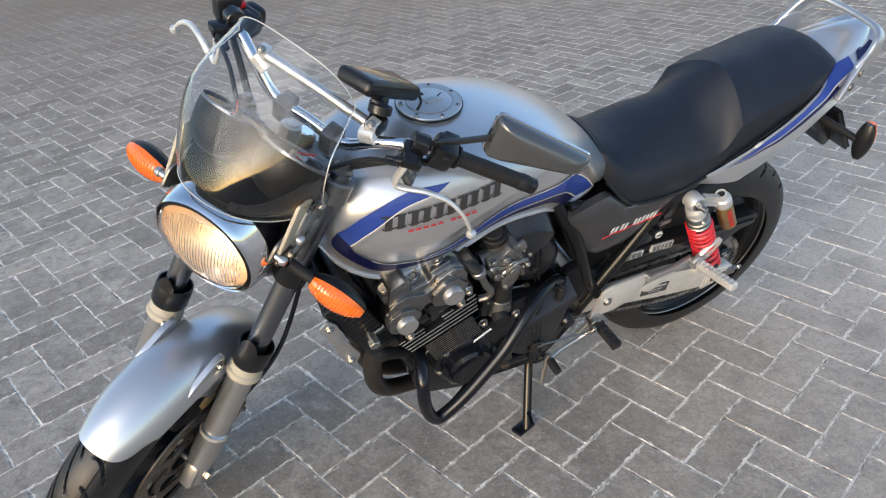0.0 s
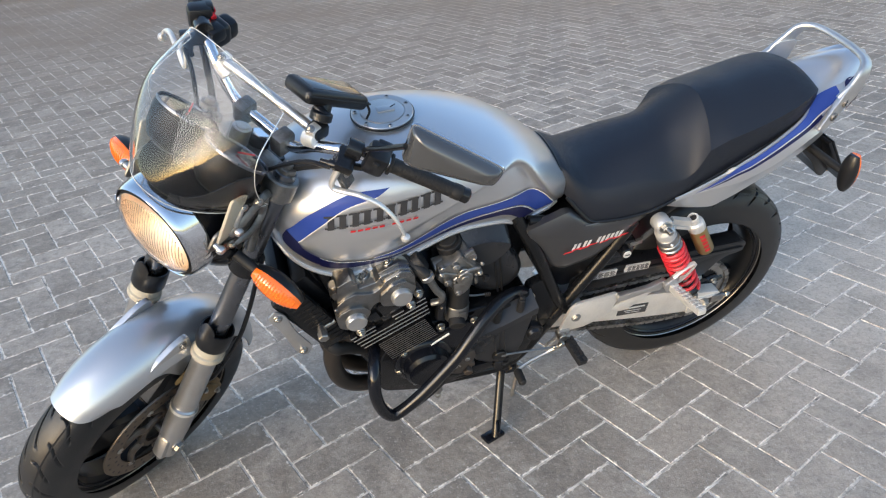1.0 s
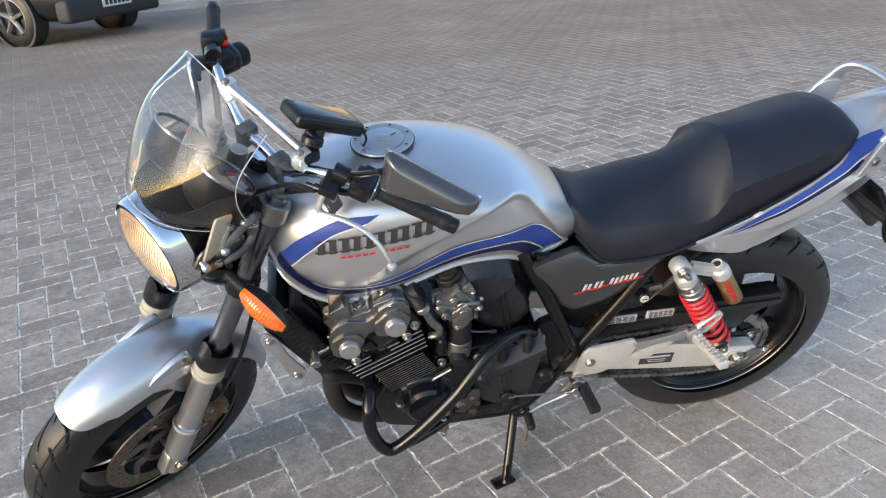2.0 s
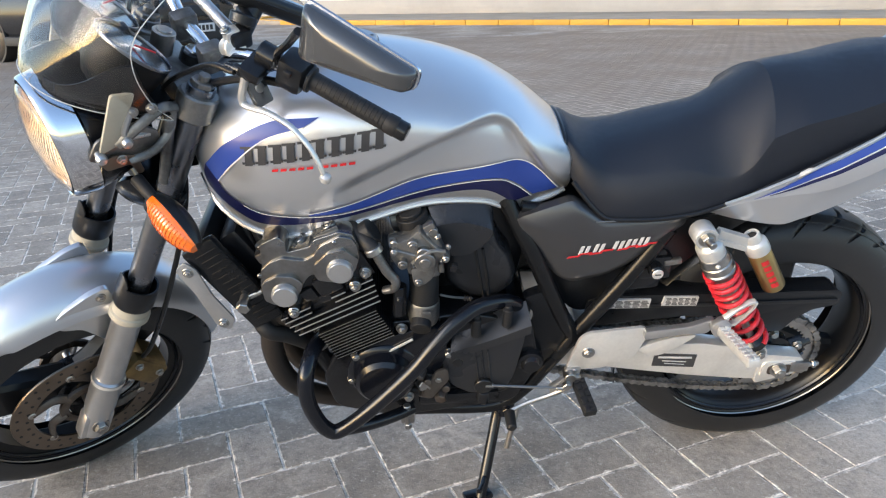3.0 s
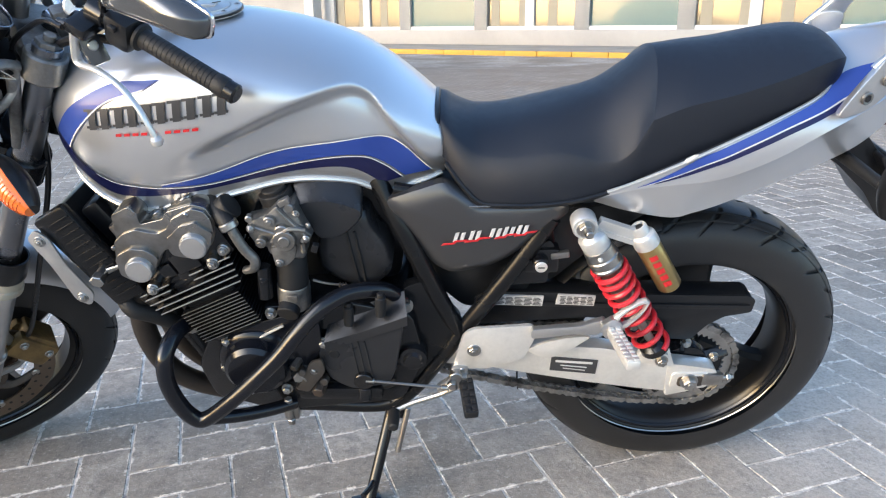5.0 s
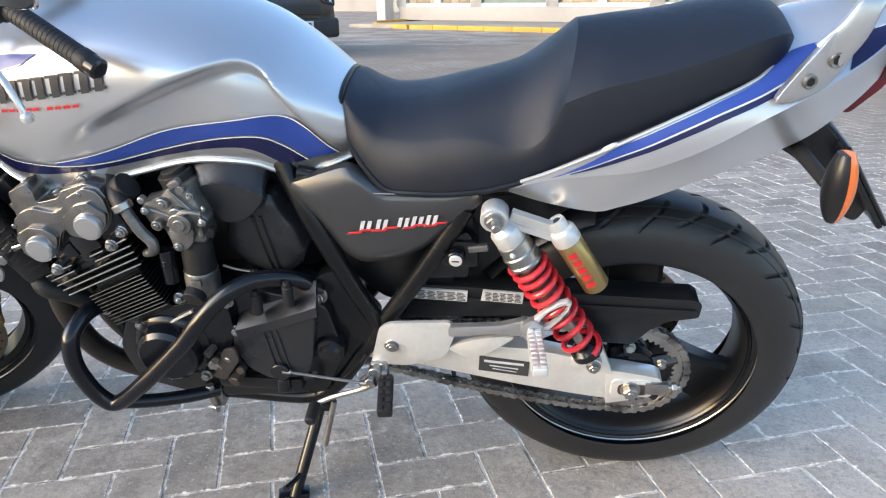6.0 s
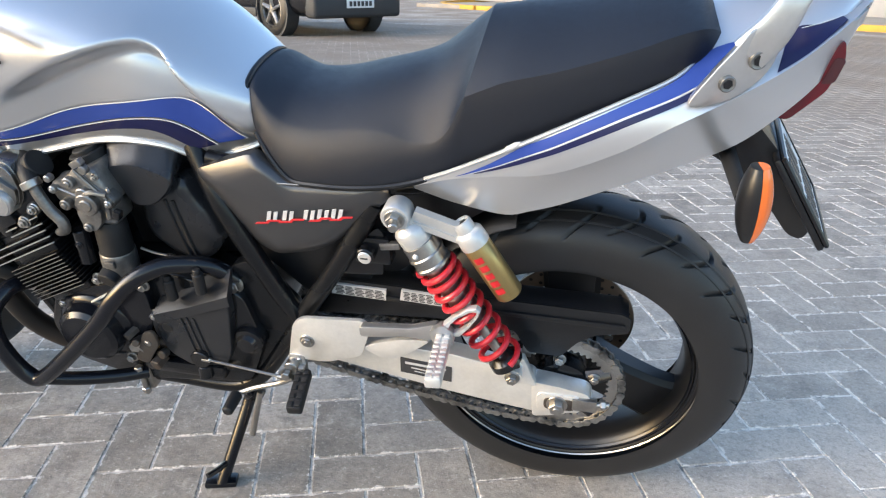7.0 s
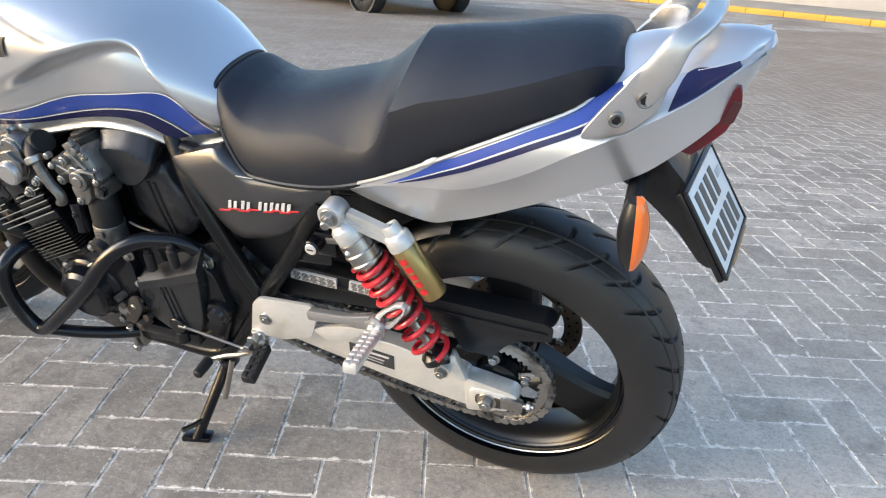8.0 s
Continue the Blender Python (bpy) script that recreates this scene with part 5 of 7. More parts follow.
CAM_F = rounded([(-0.074, 0.196), (-0.064, 0.202), (-0.039, 0.203), (-0.018, 0.190), (-0.012, 0.177), (-0.010, 0.166), (-0.024, 0.154), (-0.050, 0.144), (-0.076, 0.152), (-0.085, 0.168)], 0.004, 3)
CAM_R = rounded([(0.017, 0.163), (0.018, 0.176), (0.028, 0.193), (0.035, 0.194), (0.059, 0.202), (0.086, 0.197), (0.091, 0.183), (0.099, 0.168), (0.084, 0.152), (0.064, 0.142), (0.040, 0.145), (0.027, 0.154)], 0.004, 3)
cover = part("cam_cover", eprism(LOBES, -0.177, 0.177, 0.004, 3), HEADALU, engine, "silver cam cover with stepped ends")
part("cover_shelf", eprism(SHELF, -0.184, -0.172, 0.003, 3), HEADALU, engine)
part("cover_lobe", eprism(CAM_F, -0.191, -0.180, 0.003, 3), HEADALU, engine)
part("cover_lobe", eprism(CAM_R, -0.191, -0.180, 0.003, 3), HEADALU, engine)
for a, b in ((-0.047, 0.165), (0.061, 0.164)):
    part("cam_end_cap", lathe([(-0.01, 0.0225), (0.010, 0.0225), (0.0125, 0.0212), (0.0130, 0.0195), (0.0140, 0.0188), (0.0145, 0.004)], at(a, -0.188, b), at(a, -0.3, b), 36), FORK, engine, "round silver cam end cap")
for a, v, b in ((-0.058, -0.190, 0.121), (0.064, -0.190, 0.120), (0.090, -0.182, 0.131)):
    part("bolt", join(bolt(at(a, v, b), (0, -1, 0), 0.0065, 0.007), cyl(at(a, v + 0.020, b), at(a, v + 0.001, b), 0.0105, seg=20)), STEEL, engine)
for a, b in ((-0.066, 0.213), (0.078, 0.212)):
    part("cover_pip", cyl(at(a, -0.180, b), at(a, -0.1865, b), 0.0042, seg=14), HEADALU, engine)
# sunk cap bolts along the top of the cover
for a, b in ((0.072, 0.2255), (0.016, 0.2240)):
    for v in (-0.146, -0.062, 0.062, 0.146):
        part("cover_bolt", join(lathe([(-0.006, 0.0125), (0.0035, 0.0125), (0.0045, 0.0115), (0.0040, 0.0085), (0.0010, 0.0080)], at(a, v, b), at(a, v, b + 1), 24, caps=False), cyl(at(a, v, b - 0.004), at(a, v, b + 0.0045), 0.0062, seg=6)), HEADALU, engine)
for v in (-0.165, -0.120, -0.095, -0.040, 0.040, 0.095, 0.120, 0.165):
    part("cover_web", ebox(0.046, 0.092, v - 0.003, v + 0.003, 0.222, 0.2300, 0.0015), HEADALU, engine)
# plug wells and air valve lumps on the front of the cover
for v in (-0.150, -0.05, 0.05, 0.150):
    part("plug_boss", join(ebox(-0.060, -0.028, v - 0.022, v + 0.022, 0.222, 0.246, 0.006), cyl(at(-0.044, v, 0.235), at(-0.044, v, 0.252), 0.012)), HEADALU, engine)
    part("plug_lead", tube([at(0.018, v * 0.85, 0.20), at(0.018, v * 0.75, 0.240), at(0.05, v * 0.6, 0.255), at(0.12, v * 0.3, 0.25)], 0.006, seg=8), GRIP, engine)
    # header pipe
    part("exhaust_header", tube([at(-0.040, v, 0.105), at(-0.085, v, 0.09), (0.414, v * 0.96, 0.548), (0.392, v * 0.9, 0.458), (0.410, v * 0.8, 0.350), (0.475, v * 0.6, 0.272), (0.60, v * 0.45, 0.240), (0.82, 0.02 + v * 0.25, 0.235)], 0.0205, seg=16), EXHAUST, engine, "black exhaust header pipe")
    part("header_flange", cyl(at(-0.062, v, 0.104), at(-0.048, v, 0.108), 0.030, seg=20), RUSTY, engine)
    part("intake_boot", cyl(at(0.085, v, 0.175), at(0.135, v, 0.185), 0.022), GRIP, engine)
part("collector", tube([(0.78, 0.03, 0.235), (0.92, 0.06, 0.230), (1.05, 0.12, 0.245)], 0.036, seg=18), EXHAUST, engine)
part("silencer", lathe([(0, 0.030), (0.04, 0.046), (0.10, 0.050), (0.42, 0.050), (0.46, 0.042), (0.47, 0.03)], (1.04, 0.135, 0.25), (1.52, 0.185, 0.40), 32), POLISHED, bike, "round silver silencer")

# carburettors
def carb(v):
    c = Vector((0.685, v, 0.690))
    body = part("carburettor", join(box(c, (0.062, 0.060, 0.066), 0.010, m=Matrix.Rotation(radians(-20), 4, 'Y'), seg=3), cyl(c + Vector((-0.055, 0, -0.012)), c + Vector((0.022, 0, 0.004)), 0.025)), ALU, bike, "grimy cast aluminium carburettor")
    part("carburettor_dome", join(                                    cyl(c + Vector((-0.012, 0.02, 0.020)), c + Vector((-0.018, 0.02, 0.044)), 0.028), cyl(c + Vector((-0.018, 0.02, 0.042)), c + Vector((-0.020, 0.02, 0.050)), 0.020)), GRIP, body)
    part("float_bowl", join(box(c + Vector((0.006, 0, -0.045)), (0.046, 0.052, 0.036), 0.008, seg=3), cyl(c + Vector((0.008, 0, -0.06)), c + Vector((0.010, 0, -0.072)), 0.008)), ALU, body)
    for du, dw in ((-0.022, 0.020), (0.024, 0.028), (0.030, -0.02), (-0.018, -0.030), (0.004, 0.004)):
        part("screw", bolt(c + Vector((du, -0.029, dw)), (0, -1, 0), 0.0045, 0.006), STEEL, body)
    if v < -0.1:
        side_ = rounded([(0.630, 0.704), (0.648, 0.712), (0.663, 0.717), (0.680, 0.734), (0.690, 0.723), (0.708, 0.700), (0.732, 0.677), (0.722, 0.664), (0.703, 0.655), (0.686, 0.636), (0.657, 0.644), (0.655, 0.660), (0.639, 0.661), (0.628, 0.682)], 0.006, 3)
        part("side_casting", prism(side_, -0.172, -0.150, 0.003), ALU, body)
        for du, dw, r_, h_ in ((0.687, 0.674, 0.0185, 0.012), (0.667, 0.709, 0.0095, 0.010), (0.649, 0.671, 0.0090, 0.012), (0.635, 0.696, 0.0065, 0.010), (0.722, 0.676, 0.0065, 0.008), (0.674, 0.632, 0.0075, 0.012)):
            part("boss", join(cyl((du, -0.165, dw), (du, -0.172 - h_, dw), r_, seg=20), cyl((du, -0.171 - h_, dw), (du, -0.1745 - h_, dw), r_ * 0.55, seg=12)), ALU if r_ > 0.007 else STEEL, body)
        for p0, p1 in (((0.637, 0.697), (0.700, 0.672)), ((0.680, 0.730), (0.722, 0.678)), ((0.668, 0.650), (0.704, 0.662)), ((0.668, 0.644), (0.702, 0.656))):
            part("casting_rib", tube([(p0[0], -0.174, p0[1]), (p1[0], -0.174, p1[1])], 0.0024, seg=6, n=1), ALU, body)
        part("float_chamber", prism(rounded([(0.662, 0.660), (0.706, 0.664), (0.700, 0.640), (0.684, 0.624), (0.666, 0.628)], 0.006), -0.180, -0.150, 0.004), ALU, body)
    rr_ = random.Random(int(v * 1000))
    for i in range(6):
        q = c + Vector((rr_.uniform(-0.05, 0.052), -0.030 - rr_.uniform(0, 0.012), rr_.uniform(-0.055, 0.06)))
        if i % 3 == 0:
            b_ = cyl(q, q + Vector((rr_.uniform(-0.02, 0.02), -0.004, rr_.uniform(-0.02, 0.02))), rr_.uniform(0.003, 0.006), seg=8)
        elif i % 3 == 1:
            b_ = cyl(q, q + Vector((0, -rr_.uniform(0.006, 0.014), 0)), rr_.uniform(0.004, 0.009), seg=12)
        else:
            b_ = box(q, (rr_.uniform(0.008, 0.022), 0.012, rr_.uniform(0.005, 0.016)), 0.0015, m=Matrix.Rotation(rr_.uniform(-0.8, 0.8), 4, 'Y'))
        part("carburettor_fitting", b_, (ALU, STEEL, SATIN, ALU)[i % 4], body)
    part("linkage", join(tube([c + Vector((-0.02, -0.036, -0.02)), c + Vector((0.01, -0.040, 0.005)), c + Vector((0.036, -0.034, 0.0))], 0.004, seg=8), cyl(c + Vector((0.0, -0.03, 0.0)), c + Vector((0.0, -0.042, 0.0)), 0.012)), STEEL, body)


carb(-0.140)
carb(-0.045)
# air duct: a pressed box with a sloping top, drawn in towards the carburettors
DUCT = smooth_poly([(0.704, 0.716), (0.719, 0.681), (0.731, 0.655), (0.747, 0.650), (0.770, 0.655), (0.793, 0.673), (0.808, 0.692), (0.806, 0.706), (0.780, 0.717), (0.748, 0.724)], 3)
DUCT_TOP = [(u - 0.012 * (1 - step(0.70, 0.76, u)), w + 0.034 * step(0.650, 0.716, w)) for u, w in DUCT]
rows = [[(u + (0.757 - u) * k, v, w + (0.690 - w) * k) for u, w in DUCT] for v, k in ((-0.1385, 0.9), (-0.1385, 0.30), (-0.1370, 0.06), (-0.1335, 0.0))]
rows += [[(u, -0.128, w + 0.006 * step(0.690, 0.716, w)) for u, w in DUCT], [(u, -0.098, w) for u, w in DUCT_TOP], [(u, -0.02, w) for u, w in DUCT_TOP]]
part("air_funnel", loft(rows, close=True), CASE, bike, "smooth black air duct with sloping top", angle=40)
AIRBOX = rounded([(0.722, 0.690), (0.727, 0.641), (0.721, 0.609), (0.725, 0.576), (0.752, 0.549), (0.785, 0.534), (0.820, 0.538), (0.848, 0.563), (0.854, 0.596), (0.845, 0.630), (0.826, 0.655), (0.812, 0.690)], 0.012, 3)
box_ = part("airbox", bulged(AIRBOX, -0.108, -0.122, 0.35, 6, 0.20), CASE, bike, "black plastic airbox", angle=50)
for k in (0.0, 0.013):
    part("groove", tube([(0.778 + k, -0.1215, 0.655), (0.786 + k, -0.1225, 0.60), (0.795 + k * 0.8, -0.1195, 0.540)], 0.0028, seg=6, n=2), GRIP, box_)
part("inner_wall", prism(rounded([(0.640, 0.760), (0.860, 0.760), (0.880, 0.640), (0.860, 0.520), (0.660, 0.500)], 0.02), -0.060, 0.060, 0.006), PLASTIC, box_)
BOOT0, BOOT1 = Vector((0.686, -0.146, 0.632)), Vector((0.680, -0.153, 0.514))
part("rubber_boot", lathe([(0.0, 0.014), (0.004, 0.0215), (0.012, 0.0255), (0.030, 0.0262), (0.066, 0.0268)], BOOT0, BOOT1, 36), GRIP, engine, "upright black rubber boot")
part("boot_cup", lathe([(0.062, 0.0272), (0.064, 0.0284), (0.070, 0.0280), (0.073, 0.0288), (0.098, 0.0286), (0.108, 0.0265), (0.112, 0.020)], BOOT0, BOOT1, 36), ALU, engine, "grey cast end cup")
part("cup_outlet", cyl((0.678, -0.160, 0.538), (0.674, -0.186, 0.528), 0.0190, seg=24), GRIP, engine)
part("cup_pip", box((0.686, -0.181, 0.560), (0.018, 0.006, 0.013), 0.002), ALU, engine)
part("bracket_post", join(cyl((0.641, -0.165, 0.616), (0.637, -0.168, 0.553), 0.0125, seg=18), bolt((0.640, -0.177, 0.592), (0, -1, 0), 0.0055, 0.004)), SATIN, engine)
part("coolant_pipe", tube([(0.604, -0.180, 0.702), (0.611, -0.184, 0.687), (0.622, -0.186, 0.663), (0.635, -0.186, 0.643), (0.632, -0.184, 0.625), (0.615, -0.176, 0.615)], 0.0090, seg=12, flat=0.8), ALU, engine, "bent silver coolant pipe")
part("coolant_hose", tube([(0.535, -0.095, 0.735), (0.566, -0.140, 0.722), (0.590, -0.168, 0.714), (0.606, -0.182, 0.700)], 0.0135, seg=12), GRIP, engine)
part("hose_clip", cyl((0.600, -0.180, 0.710), (0.605, -0.182, 0.699), 0.0155), STEEL, engine)
part("clip_rod", tube([(0.713, -0.132, 0.563), (0.735, -0.132, 0.556), (0.772, -0.131, 0.550)], 0.0022, seg=8), STEEL, engine, "thin steel rod with a spring clip")
for k in range(3):
    part("spring_clip", lathe([(0, 0.0030), (0.001, 0.0052), (0.003, 0.0052), (0.004, 0.0030)], (0.757 + 0.005 * k, -0.1315, 0.5515 - 0.0006 * k), (0.80, -0.131, 0.546), 10), RUSTY, engine)

# covers on the left of the crankcase
AC = Vector((0.602, -0.15, 0.410))
part("alternator_cover", join(lathe([(0, 0.072), (0.018, 0.072), (0.024, 0.068), (0.028, 0.058), (0.048, 0.054), (0.055, 0.046), (0.056, 0.004)], AC, AC + Vector((0, -1, 0)), 44),
                                    prism(rounded([(0.548, 0.445), (0.585, 0.490), (0.690, 0.520), (0.722, 0.505), (0.722, 0.44), (0.69, 0.38), (0.60, 0.34), (0.55, 0.36)], 0.02, 3), -0.170, -0.150, 0.008, 3)), BLACK, engine, "glossy black alternator cover")
part("bright_ring", lathe([(0.0285, 0.0585), (0.034, 0.0572), (0.047, 0.0548)], AC, AC + Vector((0, -1, 0)), 44, caps=False), BLACK, engine)
# polished strip stands in for the sky highlight along the black cover's bevel
part("highlight_bar", tube([(0.580, -0.1735, 0.447), (0.620, -0.1745, 0.472), (0.659, -0.1735, 0.494)], 0.0026, seg=8), POLISHED, engine)
for u, w in ((0.552, 0.455), (0.640, 0.517), (0.722, 0.512), (0.726, 0.45), (0.70, 0.38), (0.645, 0.338), (0.578, 0.338), (0.54, 0.395)):
    part("bolt", bolt((u, -0.166, w), (0, -1, 0), 0.008, 0.010), STEEL, engine)
part("sprocket_cover", join(prism(rounded([(0.712, 0.420), (0.724, 0.456), (0.772, 0.474), (0.870, 0.512), (0.868, 0.470), (0.852, 0.385), (0.838, 0.352), (0.770, 0.338), (0.730, 0.365)], 0.014, 3), -0.170, -0.145, 0.006, 3),
                                  loft([[(0.728, -0.177, 0.440), (0.728, -0.177, 0.458), (0.735, -0.138, 0.487), (0.735, -0.120, 0.470)], [(0.800, -0.178, 0.466), (0.800, -0.178, 0.484), (0.803, -0.138, 0.515), (0.803, -0.120, 0.500)], [(0.878, -0.177, 0.496), (0.878, -0.177, 0.516), (0.872, -0.138, 0.543), (0.872, -0.120, 0.53)]], close=True)), CASE, engine, "black sprocket cover with sloping top ledge")
for du in (0.0, 0.012, 0.024):
    part("cover_line", tube([(0.775 + du, -0.1712, 0.455), (0.785 + du, -0.1712, 0.36)], 0.0016, seg=6, n=1), CASE, engine)
for u, w in ((0.775, 0.525), (0.832, 0.545)):
    part("cover_clip", join(cyl((u, -0.172, w - 0.03), (u + 0.002, -0.172, w + 0.01), 0.009), cyl((u + 0.002, -0.172, w + 0.006), (u + 0.002, -0.172, w + 0.018), 0.006)), GRIP, engine)
part("cover_hole", cyl((0.742, -0.168, 0.425), (0.742, -0.1712, 0.425), 0.010), GRIP, engine)
# grimy linkage and clutch arm
rng = random.Random(4)
for i in range(9):
    u, w = 0.690 + rng.uniform(-0.028, 0.03), 0.385 + rng.uniform(-0.035, 0.03)
    p = Vector((u, -0.165, w))
    part("linkage_piece", cyl(p, p + Vector((rng.uniform(-0.01, 0.01), -rng.uniform(0.012, 0.03), rng.uniform(-0.01, 0.01))), rng.uniform(0.006, 0.014), seg=rng.choice((6, 12, 16))), (RUSTY, STEEL, RUSTY)[i % 3], engine)
part("linkage_arm", join(prism(rounded([(0.668, 0.352), (0.690, 0.345), (0.725, 0.395), (0.722, 0.425), (0.700, 0.418)], 0.008), -0.185, -0.178, 0.002)), RUSTY, engine)
part("oil_gallery", join(box((0.745, -0.145, 0.325), (0.16, 0.05, 0.03), 0.008), cyl((0.792, -0.145, 0.365), (0.792, -0.180, 0.365), 0.018), cyl((0.792, -0.170, 0.345), (0.792, -0.175, 0.320), 0.012)), SATIN, engine)
part("sump", prism(rounded([(0.52, 0.275), (0.60, 0.215), (0.78, 0.215), (0.86, 0.28), (0.80, 0.31), (0.56, 0.31)], 0.02, 3), -0.10, 0.10, 0.012, 3), SATIN, engine)

# ---- frame ----
chassis = part("frame", tube([(0.335, -0.04, 0.83), (0.375, -0.085, 0.70), (0.430, -0.118, 0.53), (0.486, -0.128, 0.415), (0.535, -0.130, 0.310), (0.600, -0.130, 0.272), (0.700, -0.130, 0.264), (0.820, -0.130, 0.262), (0.878, -0.128, 0.300), (0.935, -0.126, 0.382), (0.985, -0.125, 0.460), (1.060, -0.122, 0.572), (1.125, -0.118, 0.680)], 0.0155, seg=16), FRAMEBLACK, bike, "black tubular steel cradle frame")
part("right_rail", tube([(0.335, 0.04, 0.83), (0.375, 0.085, 0.70), (0.430, 0.118, 0.53), (0.486, 0.128, 0.415), (0.535, 0.130, 0.310), (0.600, 0.130, 0.272), (0.820, 0.130, 0.262), (0.878, 0.128, 0.300), (0.985, 0.125, 0.460), (1.125, 0.118, 0.680)], 0.0155, seg=16), FRAMEBLACK, chassis)
for s in (-1, 1):
    part("upper_rail", tube([(0.345, s * 0.035, 0.86), (0.50, s * 0.05, 0.84), (0.70, s * 0.06, 0.84), (0.80, s * 0.062, 0.80), (0.840, s * 0.094, 0.722), (0.882, s * 0.122, 0.640), (0.945, s * 0.125, 0.490), (0.985, s * 0.125, 0.425)], 0.0165, seg=16), FRAMEBLACK, chassis)
    part("seat_rail", tube([(0.86, s * 0.10, 0.725), (1.02, s * 0.105, 0.700), (1.18, s * 0.108, 0.705), (1.35, s * 0.10, 0.745), (1.55, s * 0.085, 0.80)], 0.0125, seg=12), FRAMEBLACK, chassis)
    part("pivot_plate", prism(rounded([(0.868, 0.545), (0.905, 0.560), (0.975, 0.470), (0.930, 0.370), (0.870, 0.285), (0.845, 0.300), (0.862, 0.40)], 0.012), s * 0.108, s * 0.134, 0.004), FRAMEBLACK, chassis)
part("steering_head", cyl((0.270, 0, 0.80), (0.345, 0, 0.95), 0.032), FRAMEBLACK, chassis)
part("pivot_bolt", join(lathe([(0, 0.027), (0.020, 0.027), (0.026, 0.025), (0.028, 0.019), (0.030, 0.018), (0.036, 0.015), (0.037, 0.004)], (0.884, -0.136, 0.405), (0.884, -0.3, 0.405), 28)), SATIN, chassis)
part("front_gusset", prism(rounded([(0.36, 0.80), (0.345, 0.70), (0.42, 0.60), (0.46, 0.62), (0.45, 0.70)], 0.01), -0.06, 0.06, 0.006), PLASTIC, chassis)
part("inner_loom", tube([(0.38, -0.07, 0.80), (0.40, -0.10, 0.70), (0.44, -0.13, 0.60), (0.47, -0.14, 0.52)], 0.012, seg=10), GRIP, chassis)

# ---- crash bar ----
guard = part("crash_bar", tube([(0.488, -0.142, 0.482), (0.478, -0.192, 0.496), (0.468, -0.232, 0.480), (0.465, -0.247, 0.438), (0.473, -0.250, 0.392), (0.490, -0.249, 0.352), (0.514, -0.246, 0.340), (0.572, -0.243, 0.386), (0.655, -0.228, 0.465), (0.695, -0.216, 0.512), (0.724, -0.203, 0.541), (0.752, -0.189, 0.558), (0.785, -0.169, 0.563), (0.838, -0.143, 0.548), (0.872, -0.128, 0.512)], 0.0145, seg=18, n=8), BLACK, bike, "black tubular engine crash bar")
part("lower_tube", tube([(0.506, -0.246, 0.340), (0.560, -0.215, 0.316), (0.610, -0.180, 0.296), (0.650, -0.150, 0.285)], 0.0125, seg=16), BLACK, guard)
part("mirror_tube", tube([(0.488, 0.142, 0.470), (0.470, 0.236, 0.430), (0.466, 0.247, 0.385), (0.480, 0.248, 0.345), (0.512, 0.240, 0.322), (0.620, 0.230, 0.445), (0.745, 0.205, 0.568), (0.872, 0.128, 0.512)], 0.0145, seg=14), BLACK, guard)
part("clamp", join(box((0.640, -0.138, 0.268), (0.030, 0.034, 0.052), 0.005), cyl((0.640, -0.160, 0.302), (0.640, -0.160, 0.235), 0.005), cyl((0.640, -0.160, 0.292), (0.640, -0.160, 0.305), 0.008, seg=6), cyl((0.640, -0.160, 0.252), (0.640, -0.160, 0.238), 0.008, seg=6)), STEEL, guard, "steel clamp bolt")
part("bolt", join(bolt((0.872, -0.136, 0.509), (0, -1, 0.2), 0.011, 0.014)), STEEL, guard)
part("bolt", join(bolt((0.488, -0.150, 0.475), (0, -1, 0), 0.009, 0.012), cyl((0.488, -0.12, 0.475), (0.488, -0.155, 0.475), 0.013)), STEEL, guard)

# ---- radiator ----
slope = Vector((0.085, 0, -0.15)).normalized()
rad_m = pose(0.345, 0, 0.630, 0, 0, 0) @ Matrix.Rotation(radians(-30), 4, 'Y')
radiator = part("radiator", moved(box((0, 0, 0), (0.026, 0.320, 0.175), 0.004), rad_m), PLASTIC, bike, "black radiator with silver side plate")
for i in range(26):
    part("radiator_fin", moved(box((-0.0145, 0, -0.080 + i * 0.0064), (0.005, 0.300, 0.0022), 0.0005), rad_m), SATIN, radiator)
for s in (-1, 1):
    tank_ = part("end_tank", moved(box((0.017, s * 0.166, 0), (0.066, 0.022, 0.195), 0.008), rad_m), FRAMEBLACK, radiator)
    for i in range(13):
        part("rib", moved(box((0.026, s * 0.1775, -0.078 + i * 0.013), (0.042, 0.003, 0.0032), 0.001), rad_m), FRAMEBLACK, tank_)
part("side_plate", prism(rounded([(0.272, 0.682), (0.290, 0.700), (0.308, 0.682), (0.322, 0.630), (0.352, 0.572), (0.340, 0.548), (0.318, 0.560), (0.296, 0.630)], 0.008), -0.185, -0.180, 0.0015), FORK, radiator, "silver radiator side plate")
for u, w in ((0.293, 0.678), (0.331, 0.566)):
    part("bolt", bolt((u, -0.185, w), (0, -1, 0), 0.007, 0.006), STEEL, radiator)
part("bleed_valve", join(cyl((0.375, -0.168, 0.615), (0.375, -0.198, 0.612), 0.009), cyl((0.375, -0.19, 0.613), (0.375, -0.206, 0.611), 0.012, seg=6), cyl((0.375, -0.175, 0.613), (0.405, -0.170, 0.622), 0.007)), STEEL, radiator)
part("lower_hose", tube([(0.385, -0.155, 0.545), (0.400, -0.165, 0.525), (0.43, -0.15, 0.50), (0.48, -0.12, 0.44)], 0.016, seg=12), GRIP, radiator)
part("fan_shroud", moved(box((0.040, 0.0, -0.01), (0.04, 0.24, 0.15), 0.01), rad_m), PLASTIC, radiator)

